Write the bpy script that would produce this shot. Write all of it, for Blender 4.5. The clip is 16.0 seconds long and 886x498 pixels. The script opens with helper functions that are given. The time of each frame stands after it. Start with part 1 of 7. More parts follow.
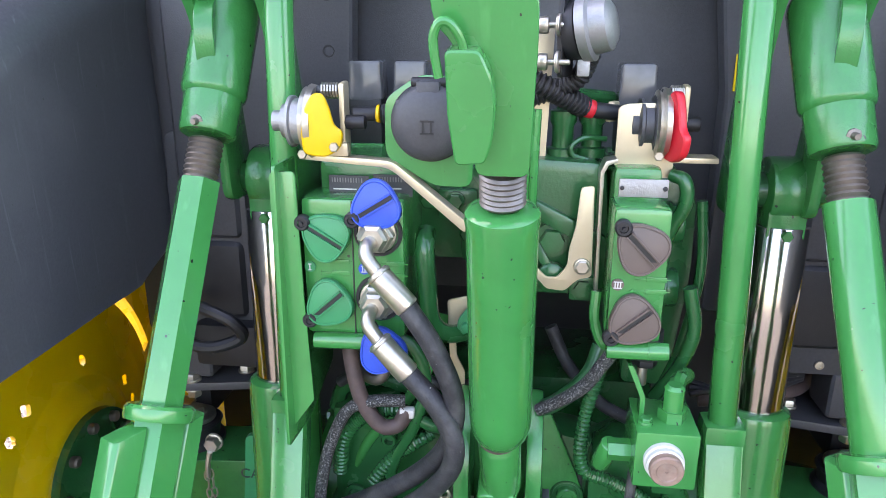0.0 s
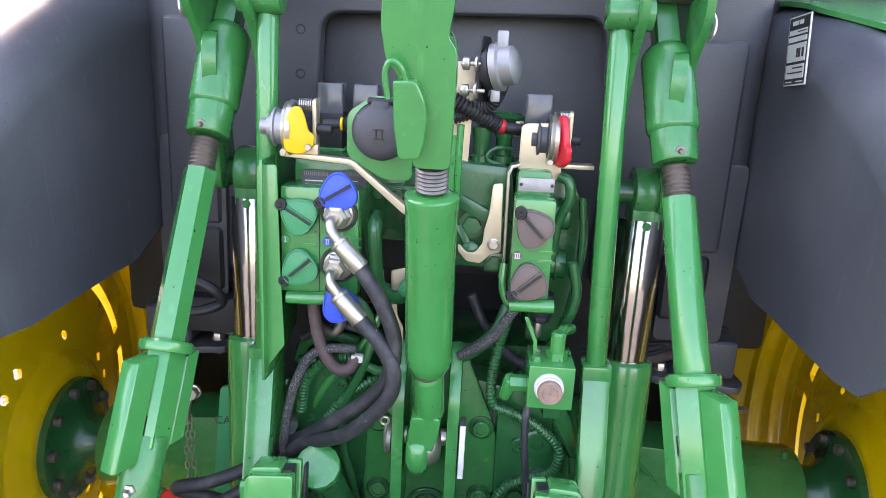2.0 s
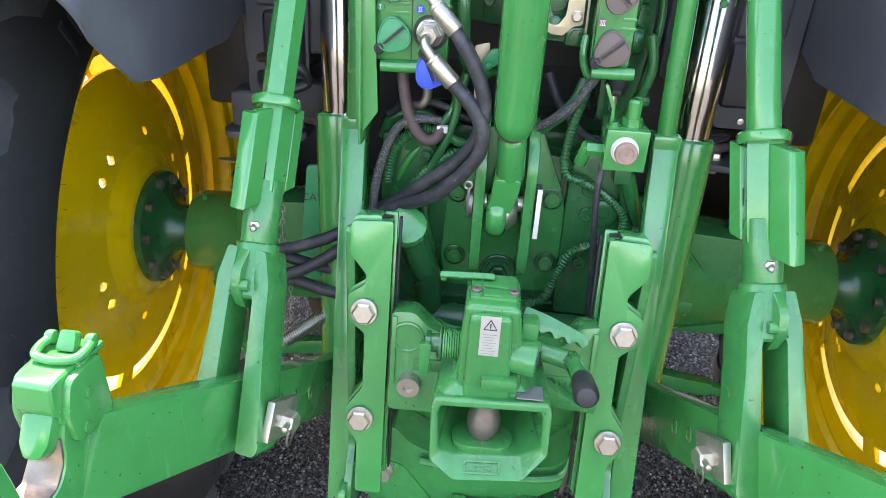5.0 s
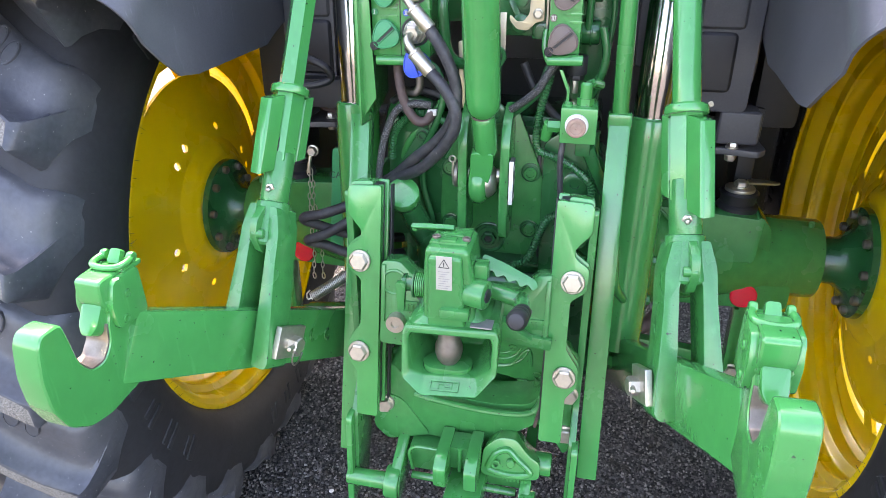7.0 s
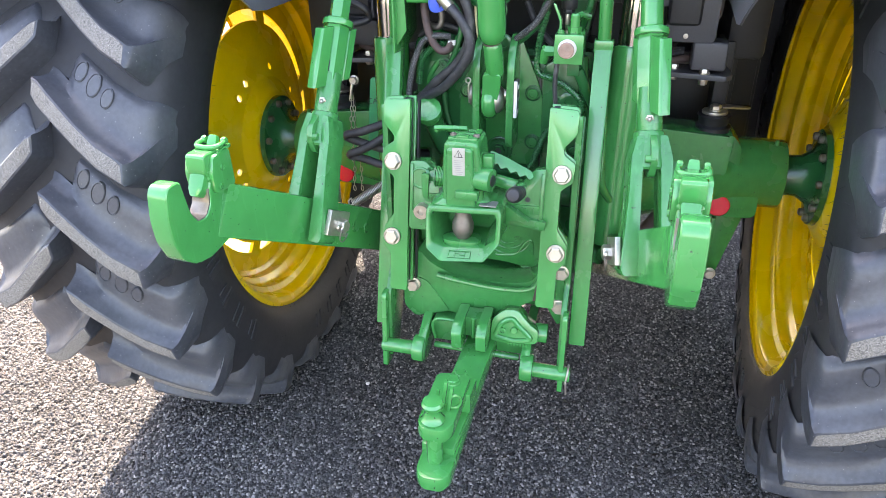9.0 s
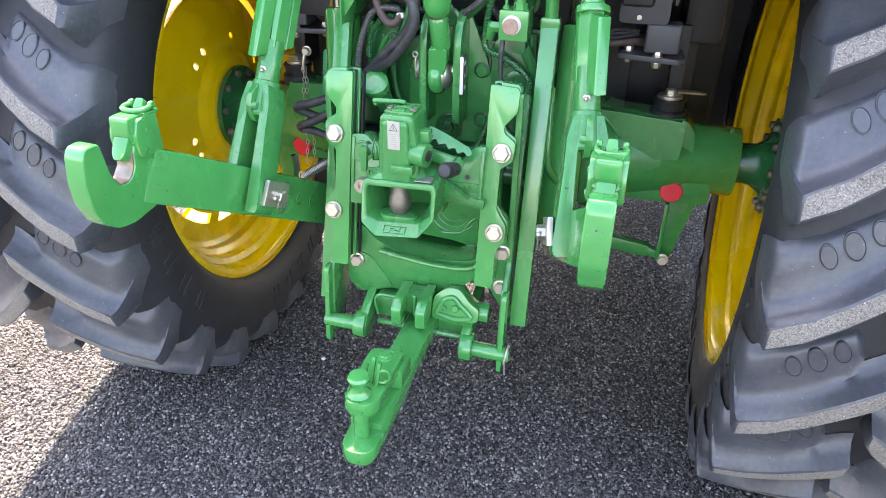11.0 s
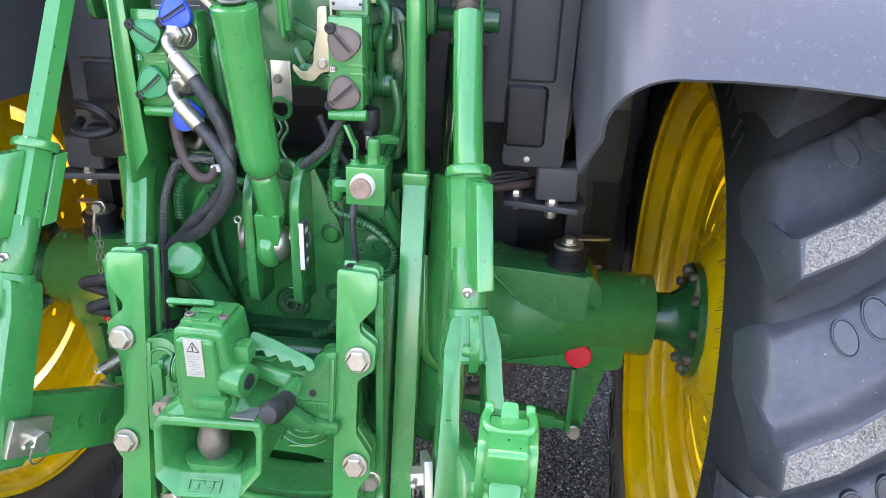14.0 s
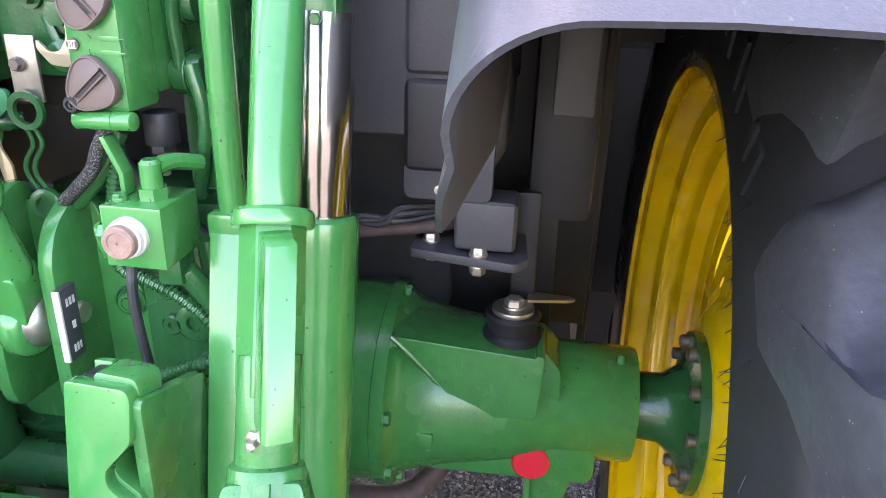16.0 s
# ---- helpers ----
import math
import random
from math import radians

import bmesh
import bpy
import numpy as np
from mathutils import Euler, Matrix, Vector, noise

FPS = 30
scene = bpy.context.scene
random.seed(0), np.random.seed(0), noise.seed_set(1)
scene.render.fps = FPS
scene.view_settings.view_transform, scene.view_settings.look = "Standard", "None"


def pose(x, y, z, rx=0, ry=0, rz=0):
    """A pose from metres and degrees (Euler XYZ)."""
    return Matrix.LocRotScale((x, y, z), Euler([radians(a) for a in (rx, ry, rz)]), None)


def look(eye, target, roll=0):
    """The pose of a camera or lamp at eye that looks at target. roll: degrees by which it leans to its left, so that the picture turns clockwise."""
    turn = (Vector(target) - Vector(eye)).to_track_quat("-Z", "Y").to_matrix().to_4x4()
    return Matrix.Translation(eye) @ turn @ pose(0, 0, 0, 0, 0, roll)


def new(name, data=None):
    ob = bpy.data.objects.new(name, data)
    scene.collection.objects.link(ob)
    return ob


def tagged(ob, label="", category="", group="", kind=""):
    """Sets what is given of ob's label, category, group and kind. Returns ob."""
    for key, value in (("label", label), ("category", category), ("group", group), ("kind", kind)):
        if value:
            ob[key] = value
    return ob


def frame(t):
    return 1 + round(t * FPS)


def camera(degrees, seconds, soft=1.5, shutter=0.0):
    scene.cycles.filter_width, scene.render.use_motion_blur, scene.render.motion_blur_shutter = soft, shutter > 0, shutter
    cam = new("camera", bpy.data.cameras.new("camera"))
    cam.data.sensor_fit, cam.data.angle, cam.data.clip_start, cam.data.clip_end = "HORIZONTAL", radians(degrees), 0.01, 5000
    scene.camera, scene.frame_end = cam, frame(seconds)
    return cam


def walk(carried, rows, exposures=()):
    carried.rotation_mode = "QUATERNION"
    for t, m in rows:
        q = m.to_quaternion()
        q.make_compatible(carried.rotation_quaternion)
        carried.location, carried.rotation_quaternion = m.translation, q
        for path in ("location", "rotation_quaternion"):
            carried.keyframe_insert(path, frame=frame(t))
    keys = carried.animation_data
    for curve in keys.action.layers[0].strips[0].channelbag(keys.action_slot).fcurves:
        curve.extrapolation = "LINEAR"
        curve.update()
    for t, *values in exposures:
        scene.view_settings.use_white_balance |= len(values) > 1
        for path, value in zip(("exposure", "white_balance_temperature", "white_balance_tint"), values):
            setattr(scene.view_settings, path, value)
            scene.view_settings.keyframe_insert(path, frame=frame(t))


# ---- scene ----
cam = camera(65.3, 16.0, soft=0.7)
PATH = [
    (0, (0.028, 0.064, 1.672), (-0.215, 1.96, 1.081), 0.2),
    (0.5, (-0.003, 0.005, 1.669), (-0.181, 1.911, 1.091), 1.2),
    (1, (-0.012, -0.04, 1.685), (-0.143, 1.877, 1.13), 2.0),
    (1.5, (0.024, -0.089, 1.701), (-0.076, 1.836, 1.167), 2.6),
    (2, (0.061, -0.177, 1.687), (-0.03, 1.749, 1.156), 2.8),
    (2.5, (0.086, -0.255, 1.679), (0.003, 1.664, 1.12), 2.6),
    (3, (0.053, -0.262, 1.662), (-0.019, 1.64, 1.045), 2.5),
    (3.5, (-0.008, -0.24, 1.645), (-0.06, 1.636, 0.955), 2.6),
    (4, (-0.05, -0.26, 1.604), (-0.085, 1.583, 0.828), 3.0),
    (4.5, (-0.07, -0.283, 1.586), (-0.118, 1.525, 0.733), 3.4),
    (5, (-0.029, -0.313, 1.578), (-0.134, 1.469, 0.676), 3.4),
    (5.2, (-0.001, -0.339, 1.58), (-0.14, 1.434, 0.665), 3.3),
    (7.3, (0.226, -0.519, 1.599), (-0.19, 1.23, 0.724), -0.6),
    (7.5, (0.234, -0.522, 1.601), (-0.188, 1.227, 0.726), -0.9),
    (8, (0.249, -0.579, 1.606), (-0.19, 1.159, 0.72), -1.3),
    (8.5, (0.275, -0.735, 1.595), (-0.182, 0.988, 0.686), -1.3),
    (9, (0.32, -0.856, 1.591), (-0.155, 0.841, 0.645), -1.1),
    (9.2, (0.323, -0.878, 1.587), (-0.155, 0.809, 0.624), -1.1),
    (11.3, (0.488, -0.782, 1.569), (0.028, 0.893, 0.578), 1.5),
    (11.5, (0.516, -0.749, 1.567), (0.057, 0.931, 0.583), 1.8),
    (12, (0.567, -0.683, 1.568), (0.126, 1.017, 0.612), 2.3),
    (12.5, (0.568, -0.615, 1.568), (0.166, 1.113, 0.646), 2.6),
    (13, (0.506, -0.495, 1.59), (0.177, 1.272, 0.712), 2.5),
    (13.5, (0.423, -0.398, 1.607), (0.172, 1.403, 0.774), 2.2),
    (14, (0.417, -0.337, 1.605), (0.225, 1.491, 0.816), 2.1),
    (14.5, (0.471, -0.232, 1.597), (0.291, 1.608, 0.835), 2.0),
    (15, (0.562, -0.093, 1.581), (0.358, 1.749, 0.83), 1.9),
    (15.5, (0.597, 0.011, 1.551), (0.371, 1.851, 0.801), 1.9),
    (16, (0.564, 0.122, 1.507), (0.312, 1.96, 0.758), 1.9),
]
walk(cam, [(t, look(eye, target, roll)) for t, eye, target, roll in PATH], exposures=((0.0, 3.36, 7850, 23), (1.5, 3.29, 7750, 27), (4.0, 3.34, 7880, 21), (5.0, 3.34, 7880, 21), (7.5, 3.49, 7850, 24), (9.0, 3.50, 8000, 20), (11.3, 3.55, 7950, 22), (12.0, 3.80, 7900, 28), (13.0, 3.75, 7900, 27), (14.0, 3.51, 7800, 21), (14.5, 3.62, 7800, 23), (16.0, 4.02, 8050, 30)))

# ---- world, sun ----
SUN_FROM = Vector((-0.46, 0.89, 0.0)).normalized()
SUN_EL = 56.0
world = bpy.data.worlds.new("sky")
scene.world = world
world.use_nodes = True
wn = world.node_tree
sky = wn.nodes.new("ShaderNodeTexSky")
sky.sky_type, sky.sun_disc = "NISHITA", False
sky.sun_elevation = radians(SUN_EL)
sky.sun_rotation = math.atan2(SUN_FROM.x, SUN_FROM.y)
sky.air_density, sky.dust_density = 1.0, 2.0
wn.links.new(sky.outputs[0], wn.nodes["Background"].inputs[0])
wn.nodes["Background"].inputs[1].default_value = 0.15
sun_data = bpy.data.lights.new("sun", "SUN")
sun_data.energy, sun_data.angle, sun_data.color = 2.6, radians(0.5), (1.0, 0.95, 0.87)
sun = new("sun", sun_data)
sun.matrix_world = look((SUN_FROM * math.cos(radians(SUN_EL)) + Vector((0, 0, math.sin(radians(SUN_EL))))) * 20, (0, 0, 0))


# ---- materials ----
def material(name, colour, rough=0.5, metal=0.0, grain=0.0, grain_scale=60.0, bump=0.0, bump_scale=200.0,
             dirt=0.0, dirt_colour=(0.25, 0.2, 0.14), dirt_scale=6.0, coat=0.0, vary=0.0, wave=0.0, chips=0.0, specks=0.0, streaks=0.0):
    """Base colour with grain, a coarser dirt layer and fine relief, in metres of the object's own space."""
    m = bpy.data.materials.new(name)
    m.use_nodes = True
    nt = m.node_tree
    n, l = nt.nodes, nt.links
    b = n["Principled BSDF"]
    b.inputs["Roughness"].default_value = rough
    b.inputs["Metallic"].default_value = metal
    b.inputs["Coat Weight"].default_value = coat
    b.inputs["Coat Roughness"].default_value = 0.12
    co = n.new("ShaderNodeTexCoord")
    last = None

    def mix(fac, a, c, kind="MIX"):
        x = n.new("ShaderNodeMix")
        x.data_type, x.blend_type = "RGBA", kind
        if isinstance(fac, float):
            x.inputs[0].default_value = fac
        else:
            l.new(fac, x.inputs[0])
        for i, v in ((6, a), (7, c)):
            if isinstance(v, tuple):
                x.inputs[i].default_value = (*v, 1)
            else:
                l.new(v, x.inputs[i])
        return x.outputs[2]

    def noise_tex(scale, detail, lo, hi):
        t = n.new("ShaderNodeTexNoise")
        t.inputs["Scale"].default_value, t.inputs["Detail"].default_value = scale, detail
        l.new(co.outputs["Object"], t.inputs["Vector"])
        r = n.new("ShaderNodeMapRange")
        r.inputs[1].default_value, r.inputs[2].default_value = lo, hi
        l.new(t.outputs["Fac"], r.inputs[0])
        return r.outputs[0], t.outputs["Fac"]

    last = colour
    if grain:
        f, _ = noise_tex(grain_scale, 4, 0.3, 0.7)
        dark = tuple(c * (1 - grain) for c in colour)
        light = tuple(min(1, c * (1 + grain)) for c in colour)
        last = mix(f, dark, light)
    if vary:
        info = n.new("ShaderNodeObjectInfo")
        r = n.new("ShaderNodeMapRange")
        r.inputs[3].default_value, r.inputs[4].default_value = 1 - vary, 1 + vary
        l.new(info.outputs["Random"], r.inputs[0])
        v = n.new("ShaderNodeVectorMath")
        v.operation = "SCALE"
        if isinstance(last, tuple):
            v.inputs[0].default_value = last
        else:
            l.new(last, v.inputs[0])
        l.new(r.outputs[0], v.inputs[3])
        last = v.outputs[0]
    if dirt:
        f, raw = noise_tex(dirt_scale, 6, 0.5, 0.75)
        s = n.new("ShaderNodeMath")
        s.operation = "MULTIPLY"
        s.inputs[1].default_value = dirt
        l.new(f, s.inputs[0])
        last = mix(s.outputs[0], last, dirt_colour)
        r = n.new("ShaderNodeMapRange")
        r.inputs[3].default_value, r.inputs[4].default_value = max(0.03, rough - 0.08), min(1, rough + 0.18)
        l.new(raw, r.inputs[0])
        l.new(r.outputs[0], b.inputs["Roughness"])
    if streaks:
        # fine pale scratches running down the moulding
        ms = n.new("ShaderNodeMapping")
        ms.inputs["Scale"].default_value = (160, 160, 5)
        l.new(co.outputs["Object"], ms.inputs["Vector"])
        ts = n.new("ShaderNodeTexNoise")
        ts.inputs["Scale"].default_value, ts.inputs["Detail"].default_value = 1.0, 2
        l.new(ms.outputs[0], ts.inputs["Vector"])
        rs = n.new("ShaderNodeMapRange")
        rs.inputs[1].default_value, rs.inputs[2].default_value, rs.inputs[4].default_value = 0.66, 0.80, streaks
        l.new(ts.outputs["Fac"], rs.inputs[0])
        last = mix(rs.outputs[0], last, tuple(min(1, c * 2.2 + 0.05) for c in colour))
    if specks:
        # pale stone dust caught in the rubber
        f, _ = noise_tex(240.0, 1, 0.80 - 0.08 * specks, 0.86 - 0.08 * specks)
        last = mix(f, last, (0.42, 0.40, 0.36))
    if chips:
        # sparse small paint chips and specks
        f, _ = noise_tex(150.0, 1, 0.79 - 0.03 * chips, 0.81 - 0.03 * chips)
        last = mix(f, last, (0.02, 0.035, 0.022))
        # faint pale rubs, stretched along the height
        mp = n.new("ShaderNodeMapping")
        mp.inputs["Scale"].default_value = (70, 70, 9)
        l.new(co.outputs["Object"], mp.inputs["Vector"])
        t2 = n.new("ShaderNodeTexNoise")
        t2.inputs["Scale"].default_value, t2.inputs["Detail"].default_value = 1.0, 3
        l.new(mp.outputs[0], t2.inputs["Vector"])
        r2 = n.new("ShaderNodeMapRange")
        r2.inputs[1].default_value, r2.inputs[2].default_value, r2.inputs[4].default_value = 0.62, 0.80, 0.35
        l.new(t2.outputs["Fac"], r2.inputs[0])
        last = mix(r2.outputs[0], last, tuple(min(1, c * 1.5 + 0.03) for c in colour))
    if isinstance(last, tuple):
        b.inputs["Base Color"].default_value = (*last, 1)
    else:
        l.new(last, b.inputs["Base Color"])
    if wave:
        # slow unevenness of a painted casting under the fine grain
        _, slow = noise_tex(28.0, 2, 0, 1)
        wv = n.new("ShaderNodeBump")
        wv.inputs["Strength"].default_value, wv.inputs["Distance"].default_value = wave, 0.006
        l.new(slow, wv.inputs["Height"])
    if bump:
        _, raw = noise_tex(bump_scale, 3, 0, 1)
        bp = n.new("ShaderNodeBump")
        bp.inputs["Strength"].default_value, bp.inputs["Distance"].default_value = bump, 0.002
        l.new(raw, bp.inputs["Height"])
        l.new(bp.outputs[0], b.inputs["Normal"])
        if wave:
            l.new(wv.outputs[0], bp.inputs["Normal"])
    return m


GREEN = material("green_paint", (0.023, 0.236, 0.056), 0.19, wave=0.12, grain=0.06, grain_scale=25, bump=0.10, bump_scale=160, dirt=0.10, dirt_colour=(0.05, 0.2, 0.06), dirt_scale=9, coat=0.6, chips=1.0)
CAST = material("green_painted_casting", (0.019, 0.195, 0.048), 0.20, wave=0.09, grain=0.10, grain_scale=40, bump=0.20, bump_scale=340, dirt=0.14, dirt_colour=(0.03, 0.12, 0.04), dirt_scale=8, coat=0.3, chips=1.0)
# the same green paint, with the shade of inner parts put into its colour
SHADEGREEN = material("shaded_green_paint", (0.009, 0.108, 0.031), 0.22, wave=0.14, grain=0.10, grain_scale=30, bump=0.22, bump_scale=220, dirt=0.16, dirt_colour=(0.02, 0.07, 0.03), dirt_scale=7, coat=0.3, chips=0.6)
YELLOW = material("yellow_paint", (0.80, 0.52, 0.005), 0.22, grain=0.04, grain_scale=20, bump=0.05, bump_scale=120, dirt=0.12, dirt_colour=(0.45, 0.27, 0.03), dirt_scale=5, coat=0.4)
PLASTIC = material("dark_grey_plastic", (0.050, 0.051, 0.056), 0.38, grain=0.10, grain_scale=300, bump=0.18, bump_scale=700, dirt=0.45, dirt_colour=(0.105, 0.102, 0.098), dirt_scale=4)
# dust layer, its tone raised to stand for sky sheen as well
FENDER = material("mudguard_plastic", (0.060, 0.063, 0.072), 0.31, grain=0.10, grain_scale=300, bump=0.10, bump_scale=700, dirt=0.5, dirt_colour=(0.165, 0.168, 0.176), dirt_scale=3, chips=0.2, streaks=0.4)
SMOKE = material("smoked_translucent_plastic", (0.105, 0.105, 0.11), 0.14, grain=0.15, bump=0.05, bump_scale=200)
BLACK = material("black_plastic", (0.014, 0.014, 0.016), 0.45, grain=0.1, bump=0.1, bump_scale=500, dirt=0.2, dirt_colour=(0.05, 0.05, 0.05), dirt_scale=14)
RUBBER = material("tyre_rubber", (0.047, 0.051, 0.060), 0.31, wave=0.16, grain=0.18, grain_scale=90, bump=0.16, bump_scale=140, dirt=0.5, dirt_colour=(0.105, 0.106, 0.108), dirt_scale=7, specks=0.6)
SIDEWALL = material("tyre_sidewall", (0.016, 0.017, 0.020), 0.58, grain=0.2, grain_scale=60, bump=0.15, bump_scale=120, dirt=0.25, dirt_colour=(0.036, 0.036, 0.036), dirt_scale=9)
TREAD = material("dusty_tread_rubber", (0.180, 0.166, 0.145), 0.85, grain=0.55, grain_scale=420, bump=0.9, bump_scale=330, dirt=0.9, dirt_colour=(0.060, 0.056, 0.052), dirt_scale=260, specks=1.0)
HOSE = material("hose_rubber", (0.024, 0.024, 0.027), 0.48, grain=0.3, grain_scale=120, bump=0.3, bump_scale=420, dirt=0.55, dirt_colour=(0.115, 0.110, 0.105), dirt_scale=38, specks=0.35)
ZINC = material("zinc_plated_steel", (0.50, 0.465, 0.40), 0.30, metal=0.9, grain=0.08, grain_scale=120, bump=0.08, bump_scale=300, dirt=0.3, dirt_colour=(0.45, 0.4, 0.32), dirt_scale=40)
GOLD = material("yellow_passivated_steel", (0.57, 0.485, 0.335), 0.32, metal=0.55, grain=0.06, grain_scale=30, bump=0.05, bump_scale=300, dirt=0.35, dirt_colour=(0.72, 0.54, 0.26), dirt_scale=12)
CHROME = material("chromed_rod", (0.52, 0.49, 0.45), 0.15, metal=1.0, grain=0.02)
STEEL = material("bare_worn_steel", (0.21, 0.185, 0.16), 0.42, metal=0.8, grain=0.2, grain_scale=60, bump=0.2, bump_scale=300, dirt=0.5, dirt_colour=(0.16, 0.12, 0.09), dirt_scale=40)
ALU = material("cast_aluminium", (0.34, 0.34, 0.34), 0.42, metal=0.7, grain=0.1, bump=0.25, bump_scale=400, dirt=0.2, dirt_colour=(0.3, 0.3, 0.3), dirt_scale=30)
BLUE = material("blue_plastic", (0.012, 0.075, 0.50), 0.35, grain=0.05, bump=0.05, bump_scale=300)
TEAL = material("green_plastic", (0.008, 0.23, 0.085), 0.38, grain=0.05, bump=0.05, bump_scale=300)
BROWN = material("brown_plastic", (0.12, 0.085, 0.07), 0.42, grain=0.05, bump=0.05, bump_scale=300)
RED = material("red_plastic", (0.62, 0.018, 0.03), 0.3, grain=0.04, bump=0.05, bump_scale=300)
REFLECT = material("red_reflector", (0.75, 0.01, 0.03), 0.12, grain=0.08, grain_scale=900, bump=0.5, bump_scale=900, coat=1.0)
YCAP = material("yellow_plastic", (0.78, 0.47, 0.004), 0.32, grain=0.04, bump=0.05, bump_scale=300)
WHITE = material("white_paper_label", (0.62, 0.60, 0.56), 0.5, grain=0.03, dirt=0.2, dirt_colour=(0.6, 0.57, 0.5), dirt_scale=30)
BEIGE = material("faded_paper_label", (0.37, 0.345, 0.29), 0.5, grain=0.04, dirt=0.3, dirt_colour=(0.30, 0.27, 0.22), dirt_scale=40)
PRINT = material("faded_grey_print", (0.22, 0.21, 0.20), 0.6)
INK = material("black_ink", (0.02, 0.02, 0.02), 0.5)
COPPER = material("rusty_brown_metal", (0.30, 0.19, 0.145), 0.5, metal=0.2, grain=0.2, grain_scale=90, bump=0.2, bump_scale=300, dirt=0.5, dirt_colour=(0.40, 0.33, 0.28), dirt_scale=60)
BRAID = material("braided_sleeve", (0.020, 0.020, 0.021), 0.5, grain=0.4, grain_scale=300, bump=0.9, bump_scale=420, dirt=0.75, dirt_colour=(0.50, 0.49, 0.47), dirt_scale=520)
RUST = material("rusty_brown_hose", (0.085, 0.055, 0.05), 0.6, grain=0.2, grain_scale=60, bump=0.2, bump_scale=300, dirt=0.4, dirt_colour=(0.16, 0.1, 0.08), dirt_scale=30)


def gravel_material(name, spread):
    m = bpy.data.materials.new(name)
    m.use_nodes = True
    n, l = m.node_tree.nodes, m.node_tree.links
    b = n["Principled BSDF"]
    b.inputs["Roughness"].default_value = 0.8
    co = n.new("ShaderNodeTexCoord")
    v = n.new("ShaderNodeTexVoronoi")
    v.inputs["Scale"].default_value = 150
    l.new(co.outputs["Object"], v.inputs["Vector"])
    ramp = n.new("ShaderNodeValToRGB")
    e = ramp.color_ramp.elements
    e[0].position, e[0].color = 0.0, (0.026, 0.026, 0.026, 1)
    e[1].position, e[1].color = 1.0, (0.32, 0.303, 0.280, 1)
    for p, c in ((0.40, (0.068, 0.067, 0.066)), (0.82, (0.145, 0.140, 0.133))):
        s = e.new(p)
        s.color = (*c, 1)
    if spread:
        g = n.new("ShaderNodeNewGeometry")
        l.new(g.outputs["Random Per Island"], ramp.inputs[0])
    else:
        sep = n.new("ShaderNodeSeparateColor")
        l.new(v.outputs["Color"], sep.inputs[0])
        l.new(sep.outputs[0], ramp.inputs[0])
    big = n.new("ShaderNodeTexNoise")
    big.inputs["Scale"].default_value = 1.6
    l.new(co.outputs["Object"], big.inputs["Vector"])
    r = n.new("ShaderNodeMapRange")
    # bare sheet darkened, in place of the shade in gaps between stones
    r.inputs[1].default_value, r.inputs[2].default_value, r.inputs[3].default_value, r.inputs[4].default_value = 0.35, 0.65, 0.85 if spread else 0.44, 1.15 if spread else 0.60
    l.new(big.outputs["Fac"], r.inputs[0])
    sc = n.new("ShaderNodeVectorMath")
    sc.operation = "SCALE"
    l.new(ramp.outputs[0], sc.inputs[0])
    l.new(r.outputs[0], sc.inputs[3])
    l.new(sc.outputs[0], b.inputs["Base Color"])
    bp = n.new("ShaderNodeBump")
    bp.inputs["Strength"].default_value, bp.inputs["Distance"].default_value = 0.9, 0.004
    bp.invert = True
    l.new(v.outputs["Distance"], bp.inputs["Height"])
    l.new(bp.outputs[0], b.inputs["Normal"])
    return m


GRAVEL = gravel_material("gravel", False)
STONES = gravel_material("gravel_stones", True)


# ---- mesh helpers ----
def V(*a):
    return Vector(a)


def frame_of(d, up=(0, 0, 1)):
    """Right, up and forward axes for a direction."""
    d = Vector(d).normalized()
    up = Vector(up)
    if abs(d.dot(up.normalized())) > 0.98:
        up = Vector((0, 1, 0))
    r = d.cross(up).normalized()
    return r, r.cross(d).normalized(), d


def join(*bms):
    out = bms[0]
    for b in bms[1:]:
        tmp = bpy.data.meshes.new("tmp")
        b.to_mesh(tmp)
        out.from_mesh(tmp)
        bpy.data.meshes.remove(tmp)
        b.free()
    return out


def bevelled(bm, width, segs=2, angle=30):
    if width:
        es = [e for e in bm.edges if len(e.link_faces) == 2 and e.calc_face_angle(0) > radians(angle)]
        bmesh.ops.bevel(bm, geom=es, offset=width, segments=segs, profile=0.6, affect="EDGES", clamp_overlap=True)
    return bm


def box(c, s, bev=0.003, m=None, segs=2):
    """A box with centre c and size s, turned by m about its centre."""
    bm = bmesh.new()
    bmesh.ops.create_cube(bm, size=1)
    bmesh.ops.scale(bm, vec=s, verts=bm.verts)
    bevelled(bm, bev, segs)
    if m:
        bmesh.ops.transform(bm, matrix=m, verts=bm.verts)
    bmesh.ops.translate(bm, vec=c, verts=bm.verts)
    return bm


